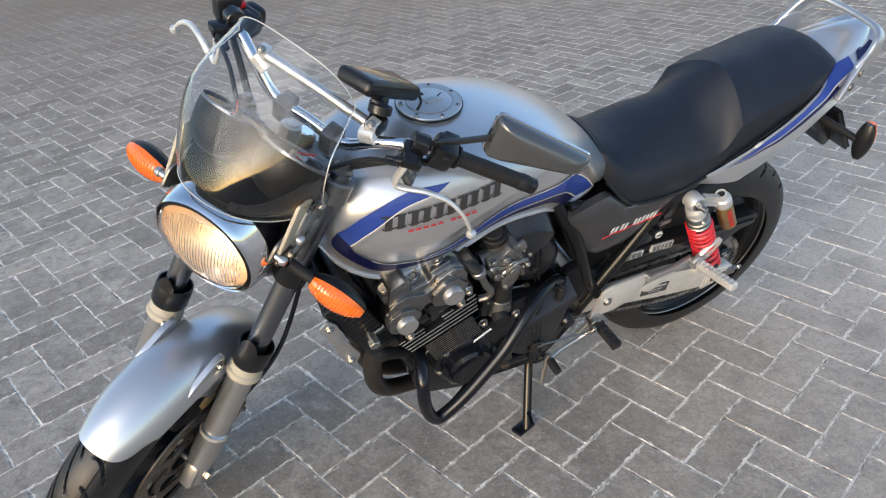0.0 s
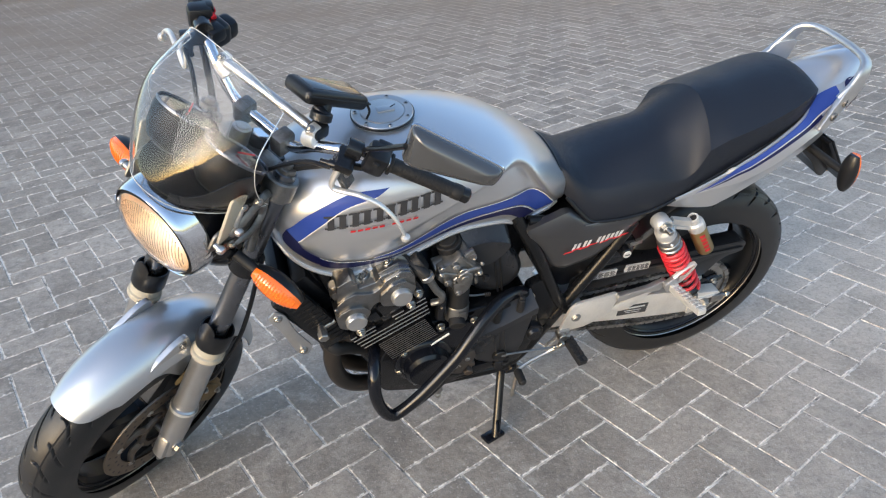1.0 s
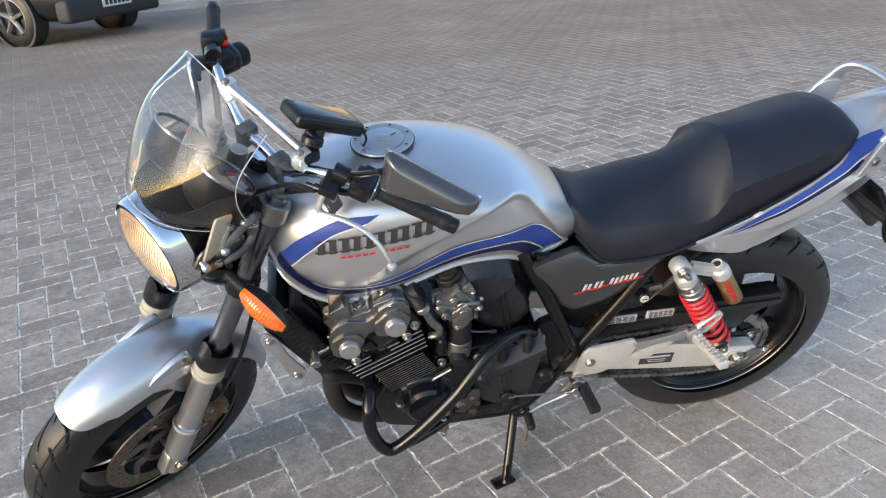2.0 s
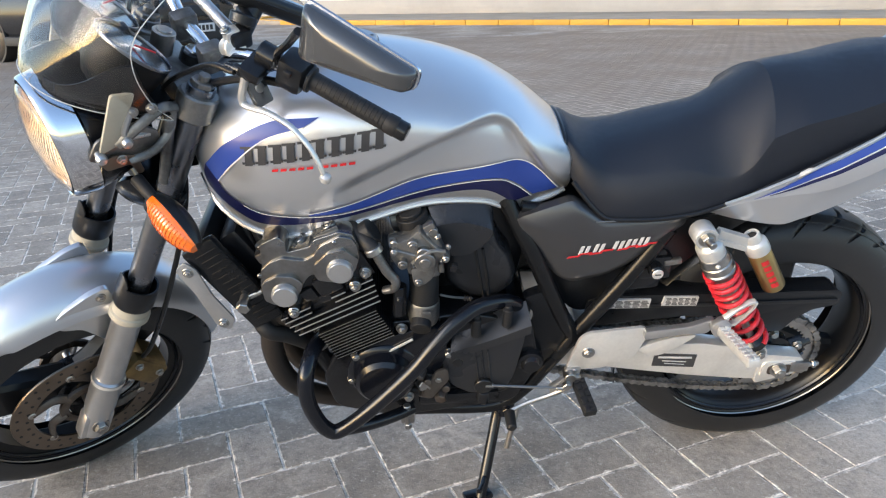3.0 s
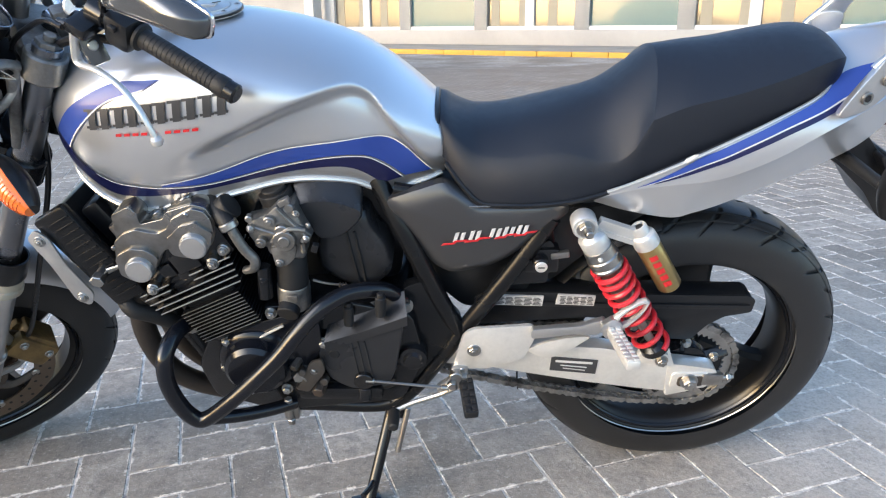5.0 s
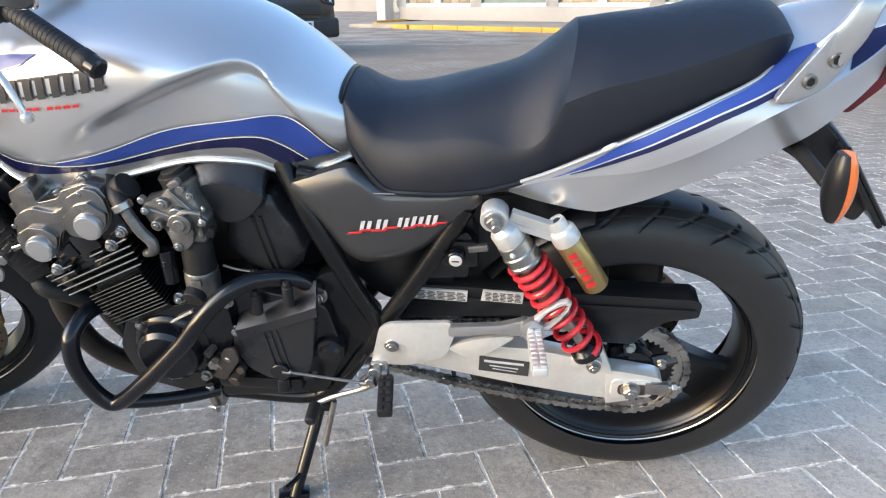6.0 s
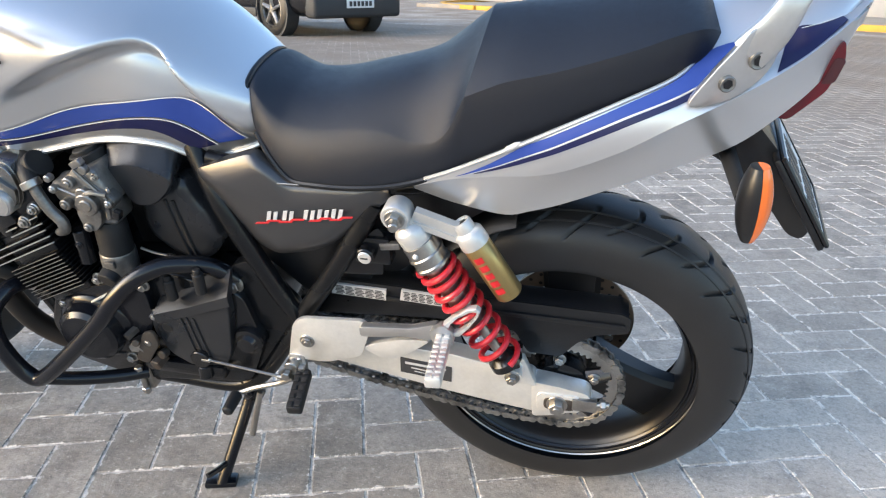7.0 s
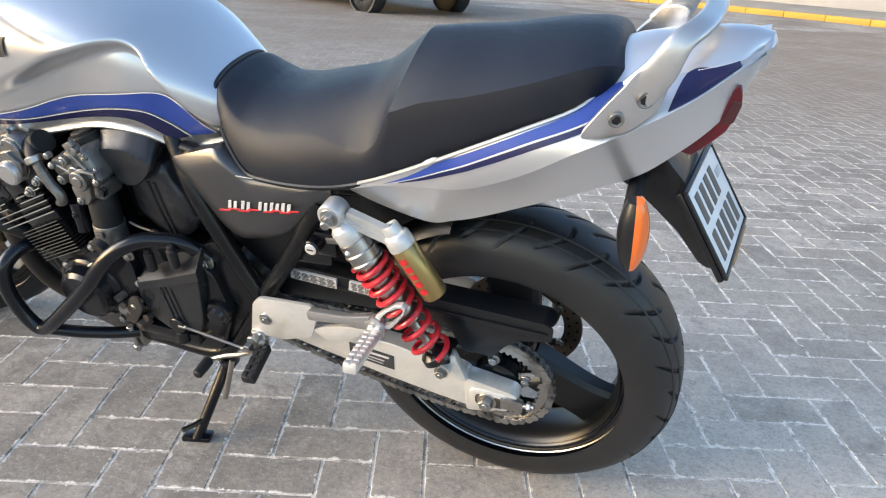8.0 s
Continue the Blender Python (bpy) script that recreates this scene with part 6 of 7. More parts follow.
# breather pipe along the sump, cable ties on the crash bar's foot
part("sump_pipe", tube([(0.640, -0.146, 0.336), (0.683, -0.150, 0.334), (0.760, -0.151, 0.332), (0.829, -0.150, 0.332), (0.850, -0.140, 0.345)], 0.0085, seg=12), EXHAUST, engine, "dull grey pipe along the sump")
for u in (0.690, 0.800):
    part("pipe_clip", lathe([(-0.004, 0.0100), (0.004, 0.0100)], (u, -0.1505, 0.3325), (u + 1, -0.1505, 0.3315), 16), STEEL, engine)

# ---- rear: swing arm, chain, shocks, rests, tail fittings ----
swing = part("swing_arm", prism(rounded([(0.900, 0.412), (1.02, 0.408), (1.169, 0.406), (1.234, 0.403), (1.308, 0.388), (1.366, 0.370), (1.378, 0.330), (1.372, 0.294), (1.311, 0.302), (1.214, 0.318), (1.117, 0.338), (1.02, 0.358), (0.900, 0.372)], 0.008), -0.130, -0.098, 0.004, 3), POLISHED, bike, "bright aluminium swing arm with black label")
part("right_arm", prism(rounded([(0.900, 0.432), (1.10, 0.412), (1.30, 0.396), (1.366, 0.366), (1.376, 0.288), (1.070, 0.342), (0.900, 0.372)], 0.008), 0.098, 0.130, 0.004), POLISHED, swing)
part("cross_member", box((1.02, 0, 0.385), (0.05, 0.20, 0.05), 0.008), POLISHED, swing)
for s in (-1, 1):
    part("axle_block", join(prism(rounded([(1.362, 0.366), (1.395, 0.362), (1.452, 0.352), (1.462, 0.338), (1.452, 0.320), (1.412, 0.296), (1.366, 0.284)], 0.008), s * 0.132, s * 0.100, 0.003),
                            prism(rounded([(1.372, 0.345), (1.445, 0.345), (1.445, 0.308), (1.372, 0.302)], 0.012), s * 0.136, s * 0.128, 0.002)), POLISHED, swing)
    part("axle_slot", prism(rounded([(1.384, 0.338), (1.436, 0.338), (1.436, 0.314), (1.384, 0.312)], 0.010), s * 0.1375, s * 0.130, 0.001), RUSTY, swing)
    part("axle_nut", bolt((1.406, s * 0.137, 0.326), (0, s, 0), 0.013, 0.014), STEEL, swing)
    part("chain_adjuster", join(box((1.450, s * 0.133, 0.330), (0.040, 0.012, 0.026), 0.003), cyl((1.455, s * 0.133, 0.330), (1.490, s * 0.133, 0.335), 0.005), cyl((1.476, s * 0.133, 0.333), (1.484, s * 0.133, 0.334), 0.009, seg=6)), STEEL, swing)
part("label_plate", prism([(1.142, 0.384), (1.230, 0.374), (1.228, 0.340), (1.140, 0.350)], -0.1316, -0.129, 0.0004, 1), DECAL_DARK, swing, "small black label")
for u0, k, w0, h in ((1.150, 0.070, 0.368, 0.0050), (1.160, 0.050, 0.359, 0.0022), (1.165, 0.042, 0.352, 0.0016)):
    part("letter_bar", prism([(u0, w0 + 0.003), (u0 + k, w0 - 0.003), (u0 + k, w0 + h - 0.003), (u0, w0 + h + 0.003)], -0.1322, -0.1312, 0.0, 1), STICKER, swing)
part("shock_tab", prism(rounded([(1.300, 0.395), (1.318, 0.425), (1.350, 0.425), (1.372, 0.365), (1.30, 0.38)], 0.006), -0.142, -0.128, 0.002), POLISHED, swing)

# chain guard
cg = part("chain_guard", join(prism(rounded([(0.992, 0.440), (0.998, 0.505), (1.032, 0.516), (1.25, 0.509), (1.494, 0.503), (1.508, 0.494), (1.506, 0.466), (1.458, 0.456), (1.43, 0.436), (1.405, 0.402), (1.352, 0.404), (1.33, 0.446), (1.20, 0.456)], 0.006), -0.104, -0.099, 0.0015),
                              prism(rounded([(1.02, 0.506), (1.03, 0.5155), (1.25, 0.5085), (1.492, 0.5025), (1.505, 0.494), (1.25, 0.500)], 0.003), -0.103, -0.058, 0.002),
                              prism(rounded([(1.01, 0.498), (1.24, 0.490), (1.50, 0.484), (1.50, 0.475), (1.24, 0.481), (1.01, 0.488)], 0.003), -0.108, -0.102, 0.002)), PLASTIC, bike, "black plastic chain guard with white stickers")
for a0, a1 in ((1.032, 1.122), (1.148, 1.216)):
    part("sticker", prism([(a0, 0.511), (a1, 0.507), (a1 - 0.002, 0.486), (a0 - 0.004, 0.490)], -0.1092, -0.1040, 0.0003, 1), STICKER, cg, "white printed sticker")
    for r_ in range(6):
        for c_ in range(5):
            b0 = a0 + 0.003 + (a1 - a0 - 0.006) * (c_ + (0.0, 0.12, 0.05)[(r_ + c_) % 3]) / 5
            b1 = a0 + 0.001 + (a1 - a0 - 0.006) * (c_ + (1.0, 0.86, 1.08)[(r_ * 2 + c_) % 3]) / 5
            wa, wb = 0.5085 - 0.0030 * r_ - 0.044 * (b0 - a0), 0.5085 - 0.0030 * r_ - 0.044 * (b1 - a0)
            part("letter_bar", prism([(b0, wa), (b1, wb), (b1, wb - 0.0017), (b0, wa - 0.0017)], -0.1097, -0.1090, 0.0, 1), DECAL_DARK, cg)

# rear sprocket, chain
CHV = -0.083
teeth = 42
ring = []
for i in range(teeth * 4):
    a = 2 * math.pi * i / (teeth * 4)
    r = 0.0950 + (0.0035 if i % 4 in (1, 2) else -0.002)
    ring.append((REAR.x + r * math.cos(a), REAR.z + r * math.sin(a)))
sp = bmesh.new()
outer_a, outer_b, in_a, in_b = ([sp.verts.new((REAR.x + (u - REAR.x) * f, v, REAR.z + (w - REAR.z) * f)) for u, w in ring] for f, v in ((1, CHV - 0.003), (1, CHV + 0.003), (0.80, CHV - 0.003), (0.82, CHV + 0.003)))
n_ = len(ring)
for i in range(n_):
    j = (i + 1) % n_
    for q in ((outer_a, outer_b), (outer_b, in_b), (in_b, in_a), (in_a, outer_a)):
        sp.faces.new((q[0][i], q[0][j], q[1][j], q[1][i]))
sprocket = part("rear_sprocket", sp, STEEL, bike, "greasy steel rear sprocket")
for i in range(5):
    a = 2 * math.pi * i / 5 + 0.4
    p = Vector((REAR.x + 0.058 * math.cos(a), CHV, REAR.z + 0.058 * math.sin(a)))
    c_ = Vector((REAR.x + 0.03 * math.cos(a), CHV, REAR.z + 0.03 * math.sin(a)))
    e_ = Vector((REAR.x + 0.086 * math.cos(a), CHV, REAR.z + 0.086 * math.sin(a)))
    part("sprocket_arm", tube([c_, e_], [0.016, 0.011], seg=8, n=1, flat=0.5), SATIN, sprocket)
    part("nut", bolt(p + Vector((0, -0.006, 0)), (0, -1, 0), 0.008, 0.009), STEEL, sprocket)
part("sprocket_hub", lathe([(0, 0.030), (0.008, 0.046), (0.03, 0.048), (0.04, 0.03)], (REAR.x, CHV - 0.015, REAR.z), (REAR.x, 0, REAR.z), 28), SATIN, sprocket)

path = [(0.890, 0.326), (0.95, 0.308), (1.05, 0.281), (1.15, 0.258), (1.25, 0.239), (1.33, 0.229)]
path += [(REAR.x + 0.1000 * math.cos(radians(a)), REAR.z + 0.1000 * math.sin(radians(a))) for a in range(-105, 96, 12)]
path += [(1.30, 0.420), (1.10, 0.418), (0.90, 0.415), (0.862, 0.395), (0.858, 0.36), (0.872, 0.334)]
fine_ = spline([(u, CHV, w) for u, w in path + path[:1]], 10)
d_ = [0.0]
for p, q in zip(fine_, fine_[1:]):
    d_.append(d_[-1] + (q - p).length)
count = int(d_[-1] / 0.0159) // 2 * 2
pitch_ = d_[-1] / count
joints = [Vector([float(np.interp(pitch_ * i, d_, [p[k] for p in fine_])) for k in range(3)]) for i in range(count)]


def link_plate(p, q, v):
    """A waisted side plate between two pins."""
    bm = bmesh.new()
    t = (q - p).normalized()
    n = Vector((-t.z, 0, t.x))
    h = (q - p).length
    out = []
    for k in range(7):
        a = math.pi / 2 + math.pi * k / 6
        out.append(p + (t * math.cos(a) + n * math.sin(a)) * 0.0068)
    out.append(p + t * h * 0.5 - n * 0.0046)
    for k in range(7):
        a = -math.pi / 2 + math.pi * k / 6
        out.append(q + (t * math.cos(a) + n * math.sin(a)) * 0.0068)
    out.append(p + t * h * 0.5 + n * 0.0046)
    fa = [bm.verts.new(x + Vector((0, v - 0.0011, 0))) for x in out]
    fb = [bm.verts.new(x + Vector((0, v + 0.0011, 0))) for x in out]
    bm.faces.new(fa)
    bm.faces.new(fb[::-1])
    for i in range(len(out)):
        j = (i + 1) % len(out)
        bm.faces.new((fa[i], fb[i], fb[j], fa[j]))
    return bm


chain = part("drive_chain", join(*[tube([j + Vector((0, -0.009, 0)), j + Vector((0, 0.009, 0))], 0.0042, seg=8, n=1) for j in joints]), CHAINM, bike, "grey steel drive chain")
for i, j in enumerate(joints):
    q = joints[(i + 1) % count]
    v = 0.0075 if i % 2 else 0.0050
    part("chain_link", join(link_plate(j, q, -v), link_plate(j, q, v)), CHAINM, chain)

# shock absorbers
def shock(s, extras):
    top, bot = Vector((1.170, s * 0.157, 0.690)), Vector((1.335, s * 0.150, 0.405))
    d = (bot - top).normalized()
    L_ = (bot - top).length
    a, b, _ = ring_frame(d)
    body = part("shock_absorber", lathe([(0.050, 0.020), (0.052, 0.0255), (0.070, 0.0262), (0.072, 0.0282), (0.075, 0.0282), (0.076, 0.0262), (0.088, 0.0262), (0.090, 0.0285), (0.094, 0.0285), (0.096, 0.020), (0.22, 0.019), (0.225, 0.008), (L_ - 0.03, 0.0075)], top, bot, 32), STEEL, bike, "shock absorber with red coil spring")
    part("top_eye", join(lathe([(-0.017, 0.019), (-0.014, 0.021), (0.014, 0.021), (0.017, 0.019)], top, top + Vector((0, 1, 0)), 28), box(top + d * 0.02, (0.034, 0.026, 0.036), 0.008, m=Matrix.Rotation(radians(-30), 4, 'Y'))), CASTING, body)
    part("top_bolt", join(bolt(top + Vector((0, s * 0.017, 0)), (0, s, 0), 0.011, 0.010), cyl(top + Vector((0.0, s * 0.02, 0)), top + Vector((0.004, s * 0.040, 0)), 0.007)), STEEL, body)
    part("top_casting", lathe([(0.014, 0.012), (0.022, 0.0185), (0.027, 0.0225), (0.029, 0.0238), (0.051, 0.0240), (0.054, 0.0225), (0.055, 0.018)], top, bot, 32), CASTING, body, "pale cast top mount")
    part("collar_screw", bolt(top + d * 0.064 + Vector((-0.004, s * 0.0255, 0)), (0, s, 0), 0.0032, 0.003), POLISHED, body)
    part("damper_tube", lathe([(0.108, 0.0175), (0.215, 0.0175), (0.217, 0.015)], top, bot, 24), SATIN, body)
    part("lower_cup", lathe([(L_ - 0.045, 0.010), (L_ - 0.032, 0.026), (L_ - 0.020, 0.027), (L_ - 0.012, 0.016), (L_, 0.014)], top, bot, 28), SATIN, body)
    part("lower_eye", lathe([(-0.016, 0.015), (0.016, 0.015)], bot, bot + Vector((0, 1, 0)), 24), POLISHED, body)
    part("lower_bolt", bolt(bot + Vector((0, s * 0.016, 0)), (0, s, 0), 0.009, 0.010), STEEL, body)
    # spring: close-wound above, open below
    pts = []
    turns = 8.8
    s0, s1 = 0.096, L_ - 0.030
    for i in range(int(turns * 18) + 1):
        t = i / (turns * 18)
        ang = 2 * math.pi * turns * t
        along_ = s0 + (s1 - s0) * (0.55 * t + 0.45 * t ** 1.9)
        pts.append(top + d * along_ + (a * math.cos(ang) + b * math.sin(ang)) * 0.0278)
    part("coil_spring", tube(pts, 0.0049, seg=10, n=1), RED, body, "red coil spring")
    if not extras:
        return
    # remote reservoir on its arm
    r0, r1 = Vector((1.258, s * 0.152, 0.682)), Vector((1.329, s * 0.153, 0.563))
    rd = (r1 - r0).normalized()
    rl = (r1 - r0).length
    res = part("reservoir", lathe([(0.040, 0.0200), (0.042, 0.0208), (rl - 0.004, 0.0208), (rl, 0.018)], r0, r1, 32), GOLD, bike, "gold shock reservoir with red lettering bars")
    part("reservoir_cap", lathe([(0.003, 0.0085), (0.000, 0.0095), (0.000, 0.0125), (0.003, 0.0138), (0.016, 0.0142), (0.018, 0.0185), (0.021, 0.0205), (0.034, 0.0216), (0.041, 0.0216), (0.042, 0.0205)], r0, r1, 32, caps=False), CASTING, res, "pale cast reservoir cap")
    part("cap_plug", cyl(r0 + rd * 0.004, r0 + rd * 0.010, 0.0095, seg=20), GRIP, res)
    # channelled arm between the mount and the reservoir
    a0, a1 = Vector((1.192, s * 0.158, 0.688)), Vector((1.262, s * 0.153, 0.660))
    ad = (a1 - a0).normalized()
    au = Vector((-ad.z, 0, ad.x))
    arm_ = [loft([[a0.lerp(a1, t) + au * (k + j) + Vector((0, y, 0)) for k, y in ((-h_, -0.007), (h_, -0.007), (h_, 0.007), (-h_, 0.007))] for t in (0.0, 0.5, 1.0)], close=True) for j, h_ in ((0.0095, 0.0035), (-0.0085, 0.0045))]
    part("reservoir_arm", join(loft([[a0.lerp(a1, t) + au * k + Vector((0, y, 0)) for k, y in ((-0.010, -0.0045), (0.010, -0.0045), (0.010, 0.0045), (-0.010, 0.0045))] for t in (0.0, 0.5, 1.0)], close=True), *arm_), CASTING, res)
    out = Vector((0, s, 0))
    out = (out - rd * out.dot(rd)).normalized()
    sd = rd.cross(out)
    for i in range(5):
        rows = []
        for k in range(5):
            an = -0.26 + 0.62 * k / 4
            off = (out * math.cos(an) + sd * math.sin(an)) * 0.0213
            rows.append([r0 + rd * (0.054 + 0.0145 * i) + off, r0 + rd * (0.054 + 0.0145 * i + 0.010) + off])
        part("letter_bar", loft(rows), DECAL_RED, res)


shock(-1, True)
shock(1, False)

# rider's footrest plate, heel guard, pillion hanger
plate = part("footrest_plate", prism(rounded([(0.975, 0.462), (0.992, 0.476), (1.096, 0.484), (1.105, 0.474), (1.104, 0.456), (1.086, 0.407), (1.021, 0.383), (0.955, 0.384)], 0.012, 4), -0.163, -0.155, 0.0025), POLISHED, bike, "polished alloy footrest plate")
part("peg_bracket", prism(rounded([(0.955, 0.392), (0.985, 0.392), (0.982, 0.350), (0.960, 0.326), (0.928, 0.322), (0.925, 0.336), (0.950, 0.358)], 0.008, 3), -0.164, -0.154, 0.0025), FORK, plate)
part("bolt", bolt((0.995, -0.163, 0.427), (0, -1, 0), 0.0095, 0.006), STEEL, plate)
part("bolt_hole", lathe([(0, 0.012), (0.0015, 0.012)], (0.995, -0.1625, 0.427), (0.995, -0.3, 0.427), 24), RUSTY, plate)
part("heel_guard", prism(rounded([(1.088, 0.426), (1.115, 0.439), (1.157, 0.453), (1.206, 0.457), (1.174, 0.429), (1.141, 0.408), (1.118, 0.407)], 0.010, 3), -0.161, -0.152, 0.003), POLISHED, plate)
part("hanger_arm", prism(rounded([(1.095, 0.484), (1.179, 0.492), (1.222, 0.507), (1.226, 0.490), (1.211, 0.472), (1.169, 0.474), (1.120, 0.466), (1.095, 0.464)], 0.006, 3), -0.176, -0.163, 0.003), FORK, plate)
LOOP = [(1.225, 0.493), (1.232, 0.516), (1.249, 0.534), (1.271, 0.552), (1.284, 0.555), (1.290, 0.550), (1.286, 0.537), (1.272, 0.514), (1.257, 0.496), (1.242, 0.494)]
HOLE = [(1.240, 0.506), (1.244, 0.520), (1.257, 0.535), (1.273, 0.546), (1.281, 0.549), (1.285, 0.547), (1.282, 0.537), (1.270, 0.520), (1.258, 0.507), (1.249, 0.503)]
rows = [[(u, v, w) for u, w in ring_] for ring_, v in ((LOOP, -0.176), (LOOP, -0.184), ([(a * 0.75 + c * 0.25, b * 0.75 + e * 0.25) for (a, b), (c, e) in zip(LOOP, HOLE)], -0.1865), (HOLE, -0.1865), (HOLE, -0.176), (LOOP, -0.176))]
part("hanger_loop", loft([r + r[:1] for r in rows], caps=False), CASTING, plate, "flat cast hanger loop")
part("hanger_foot", prism(rounded([(1.210, 0.500), (1.232, 0.520), (1.250, 0.505), (1.248, 0.478), (1.222, 0.474)], 0.008), -0.190, -0.176, 0.003), FORK, plate)


def peg(name, root, tip, width, material, label, ribs):
    r0, t0 = Vector(root), Vector(tip)
    d = (t0 - r0).normalized()
    mm = Matrix.Translation((r0 + t0) / 2) @ d.to_track_quat('Y', 'Z').to_matrix().to_4x4()
    L_ = (t0 - r0).length
    b_ = part(name, moved(box((0, 0, 0), (width, L_, width * 0.72), 0.004), mm), material, plate, label)
    pads = []
    for i in range(ribs):
        for x in (-0.25, 0.25):
            pads.append(moved(box((x * width, -L_ / 2 + L_ * (i + 0.5) / ribs, width * 0.38), (width * 0.36, L_ / ribs * 0.62, 0.004), 0.001), mm))
    part(name + "_tread", join(*pads), material, plate)
    return b_


peg("pillion_peg", (1.234, -0.190, 0.492), (1.243, -0.300, 0.512), 0.024, POLISHED, "ribbed alloy pillion peg", 9)
peg("rider_peg", (0.980, -0.166, 0.356), (0.990, -0.245, 0.346), 0.026, GRIP, "black rubber rider footpeg", 5)
part("peg_clevis", join(cyl((0.962, -0.15, 0.372), (0.962, -0.178, 0.372), 0.012), cyl((0.974, -0.16, 0.385), (0.974, -0.16, 0.335), 0.006), box((0.972, -0.166, 0.358), (0.026, 0.02, 0.03), 0.005), cyl((0.955, -0.178, 0.362), (0.955, -0.190, 0.362), 0.009, seg=6)), STEEL, plate)
# gear lever and rod
gear = part("gear_lever", tube([(0.962, -0.178, 0.350), (0.93, -0.172, 0.326), (0.88, -0.172, 0.305), (0.845, -0.178, 0.290)], 0.0048, seg=10, flat=0.7), STEEL, bike, "gear lever with rubber toe peg")
part("toe_rubber", lathe([(0, 0.008), (0.003, 0.011), (0.02, 0.011), (0.04, 0.010), (0.043, 0.007)], (0.845, -0.178, 0.290), (0.845, -0.26, 0.286), 16), GRIP, gear)
part("gear_rod", join(tube([(0.800, -0.176, 0.366), (0.940, -0.180, 0.352)], 0.0026, seg=8, n=1), cyl((0.795, -0.176, 0.367), (0.812, -0.176, 0.365), 0.005), cyl((0.935, -0.18, 0.352), (0.95, -0.18, 0.351), 0.005)), STEEL, gear)

# side stand
stand = part("side_stand", tube([(0.836, -0.106, 0.262), (0.829, -0.120, 0.222), (0.808, -0.170, 0.150), (0.786, -0.222, 0.078)], 0.0115, seg=12), BLACK, bike, "black steel side stand")
foot_m = BIKE.inverted() @ pose(0.787, -0.136, GZ + 0.006, 0, 0, 20)
part("stand_foot", moved(box((0, 0, 0), (0.060, 0.034, 0.012), 0.004), foot_m), BLACK, stand)
part("stand_spur", tube([(0.798, -0.194, 0.116), (0.790, -0.222, 0.122), (0.780, -0.245, 0.128)], 0.0055, seg=8), BLACK, stand)
part("stand_pivot", join(box((0.846, -0.128, 0.255), (0.034, 0.03, 0.05), 0.006), bolt((0.846, -0.143, 0.258), (0, -1, 0), 0.009, 0.008)), BLACK, stand)
part("stand_spring", tube([(0.868, -0.143, 0.262), (0.845, -0.170, 0.170)], 0.006, seg=10, n=1), STEEL, stand)

# dark box under the seat, seat lock, inner mudguard
part("battery_box", prism(rounded([(0.90, 0.70), (1.12, 0.70), (1.14, 0.60), (1.08, 0.49), (0.98, 0.47), (0.90, 0.55)], 0.02), -0.092, 0.092, 0.008), PLASTIC, bike, "black battery box")
part("rear_tray", prism(rounded([(1.08, 0.702), (1.22, 0.712), (1.30, 0.706), (1.32, 0.682), (1.24, 0.625), (1.19, 0.575), (1.14, 0.524), (1.08, 0.520)], 0.012), -0.078, 0.078, 0.006), PLASTIC, bike, "black plastic tray ahead of the rear wheel")
lock = part("seat_lock", join(cyl((1.108, -0.10, 0.598), (1.108, -0.146, 0.598), 0.014), box((1.112, -0.110, 0.594), (0.06, 0.03, 0.05), 0.006)), SATIN, bike, "helmet lock with keyhole")
part("lock_face", cyl((1.108, -0.146, 0.598), (1.108, -0.149, 0.598), 0.0105), POLISHED, lock)
part("lock_slot", box((1.108, -0.1495, 0.598), (0.011, 0.001, 0.002), 0.0), GRIP, lock)
part("lock_plate", prism(rounded([(1.088, 0.598), (1.100, 0.618), (1.124, 0.634), (1.132, 0.622), (1.128, 0.588), (1.124, 0.545), (1.052, 0.540), (1.060, 0.560)], 0.006), -0.118, -0.112, 0.002), SATIN, lock)
part("lock_tab", box((1.142, -0.122, 0.607), (0.032, 0.010, 0.012), 0.002, m=Matrix.Rotation(radians(-8), 4, 'Y')), ALU, lock)
rows = []
for a in np.linspace(-98, -14, 32):
    t = radians(a)
    r = curve(a, [-98, -50, -14], [0.325, 0.330, 0.345])
    rows.append([REAR + Vector((r * math.sin(t), 0.085 * math.sin(x * 1.3) / math.sin(1.3), r * math.cos(t) - 0.045 * (1 - math.cos(x * 1.3)))) for x in np.linspace(-1, 1, 13)])
part("inner_fender", shell(loft(rows), 0.003), PLASTIC, bike, "black rear inner mudguard", angle=50)
part("undertail", prism(rounded([(1.20, 0.715), (1.32, 0.705), (1.42, 0.735), (1.55, 0.79), (1.62, 0.845), (1.60, 0.87), (1.40, 0.79), (1.25, 0.745)], 0.01), -0.098, 0.098, 0.004), PLASTIC, bike, "black undertail")

# plate carrier, plate, lights
carrier = part("plate_carrier", prism(rounded([(1.560, 0.770), (1.625, 0.812), (1.668, 0.764), (1.735, 0.662), (1.722, 0.632), (1.702, 0.640), (1.664, 0.690), (1.606, 0.742)], 0.010), -0.056, 0.056, 0.006), PLASTIC, bike, "black rear mudguard extension")
pa = Vector((0.115, 1.0, -0.105)).normalized()
pd = Vector((0.070, 0, -0.106))
pd = (pd - pa * pd.dot(pa)).normalized()
pn = pd.cross(pa)
pc = Vector((1.702, -0.002, 0.699))
pm = Matrix(((pa.x, pd.x, pn.x, pc.x), (pa.y, pd.y, pn.y, pc.y), (pa.z, pd.z, pn.z, pc.z), (0, 0, 0, 1)))
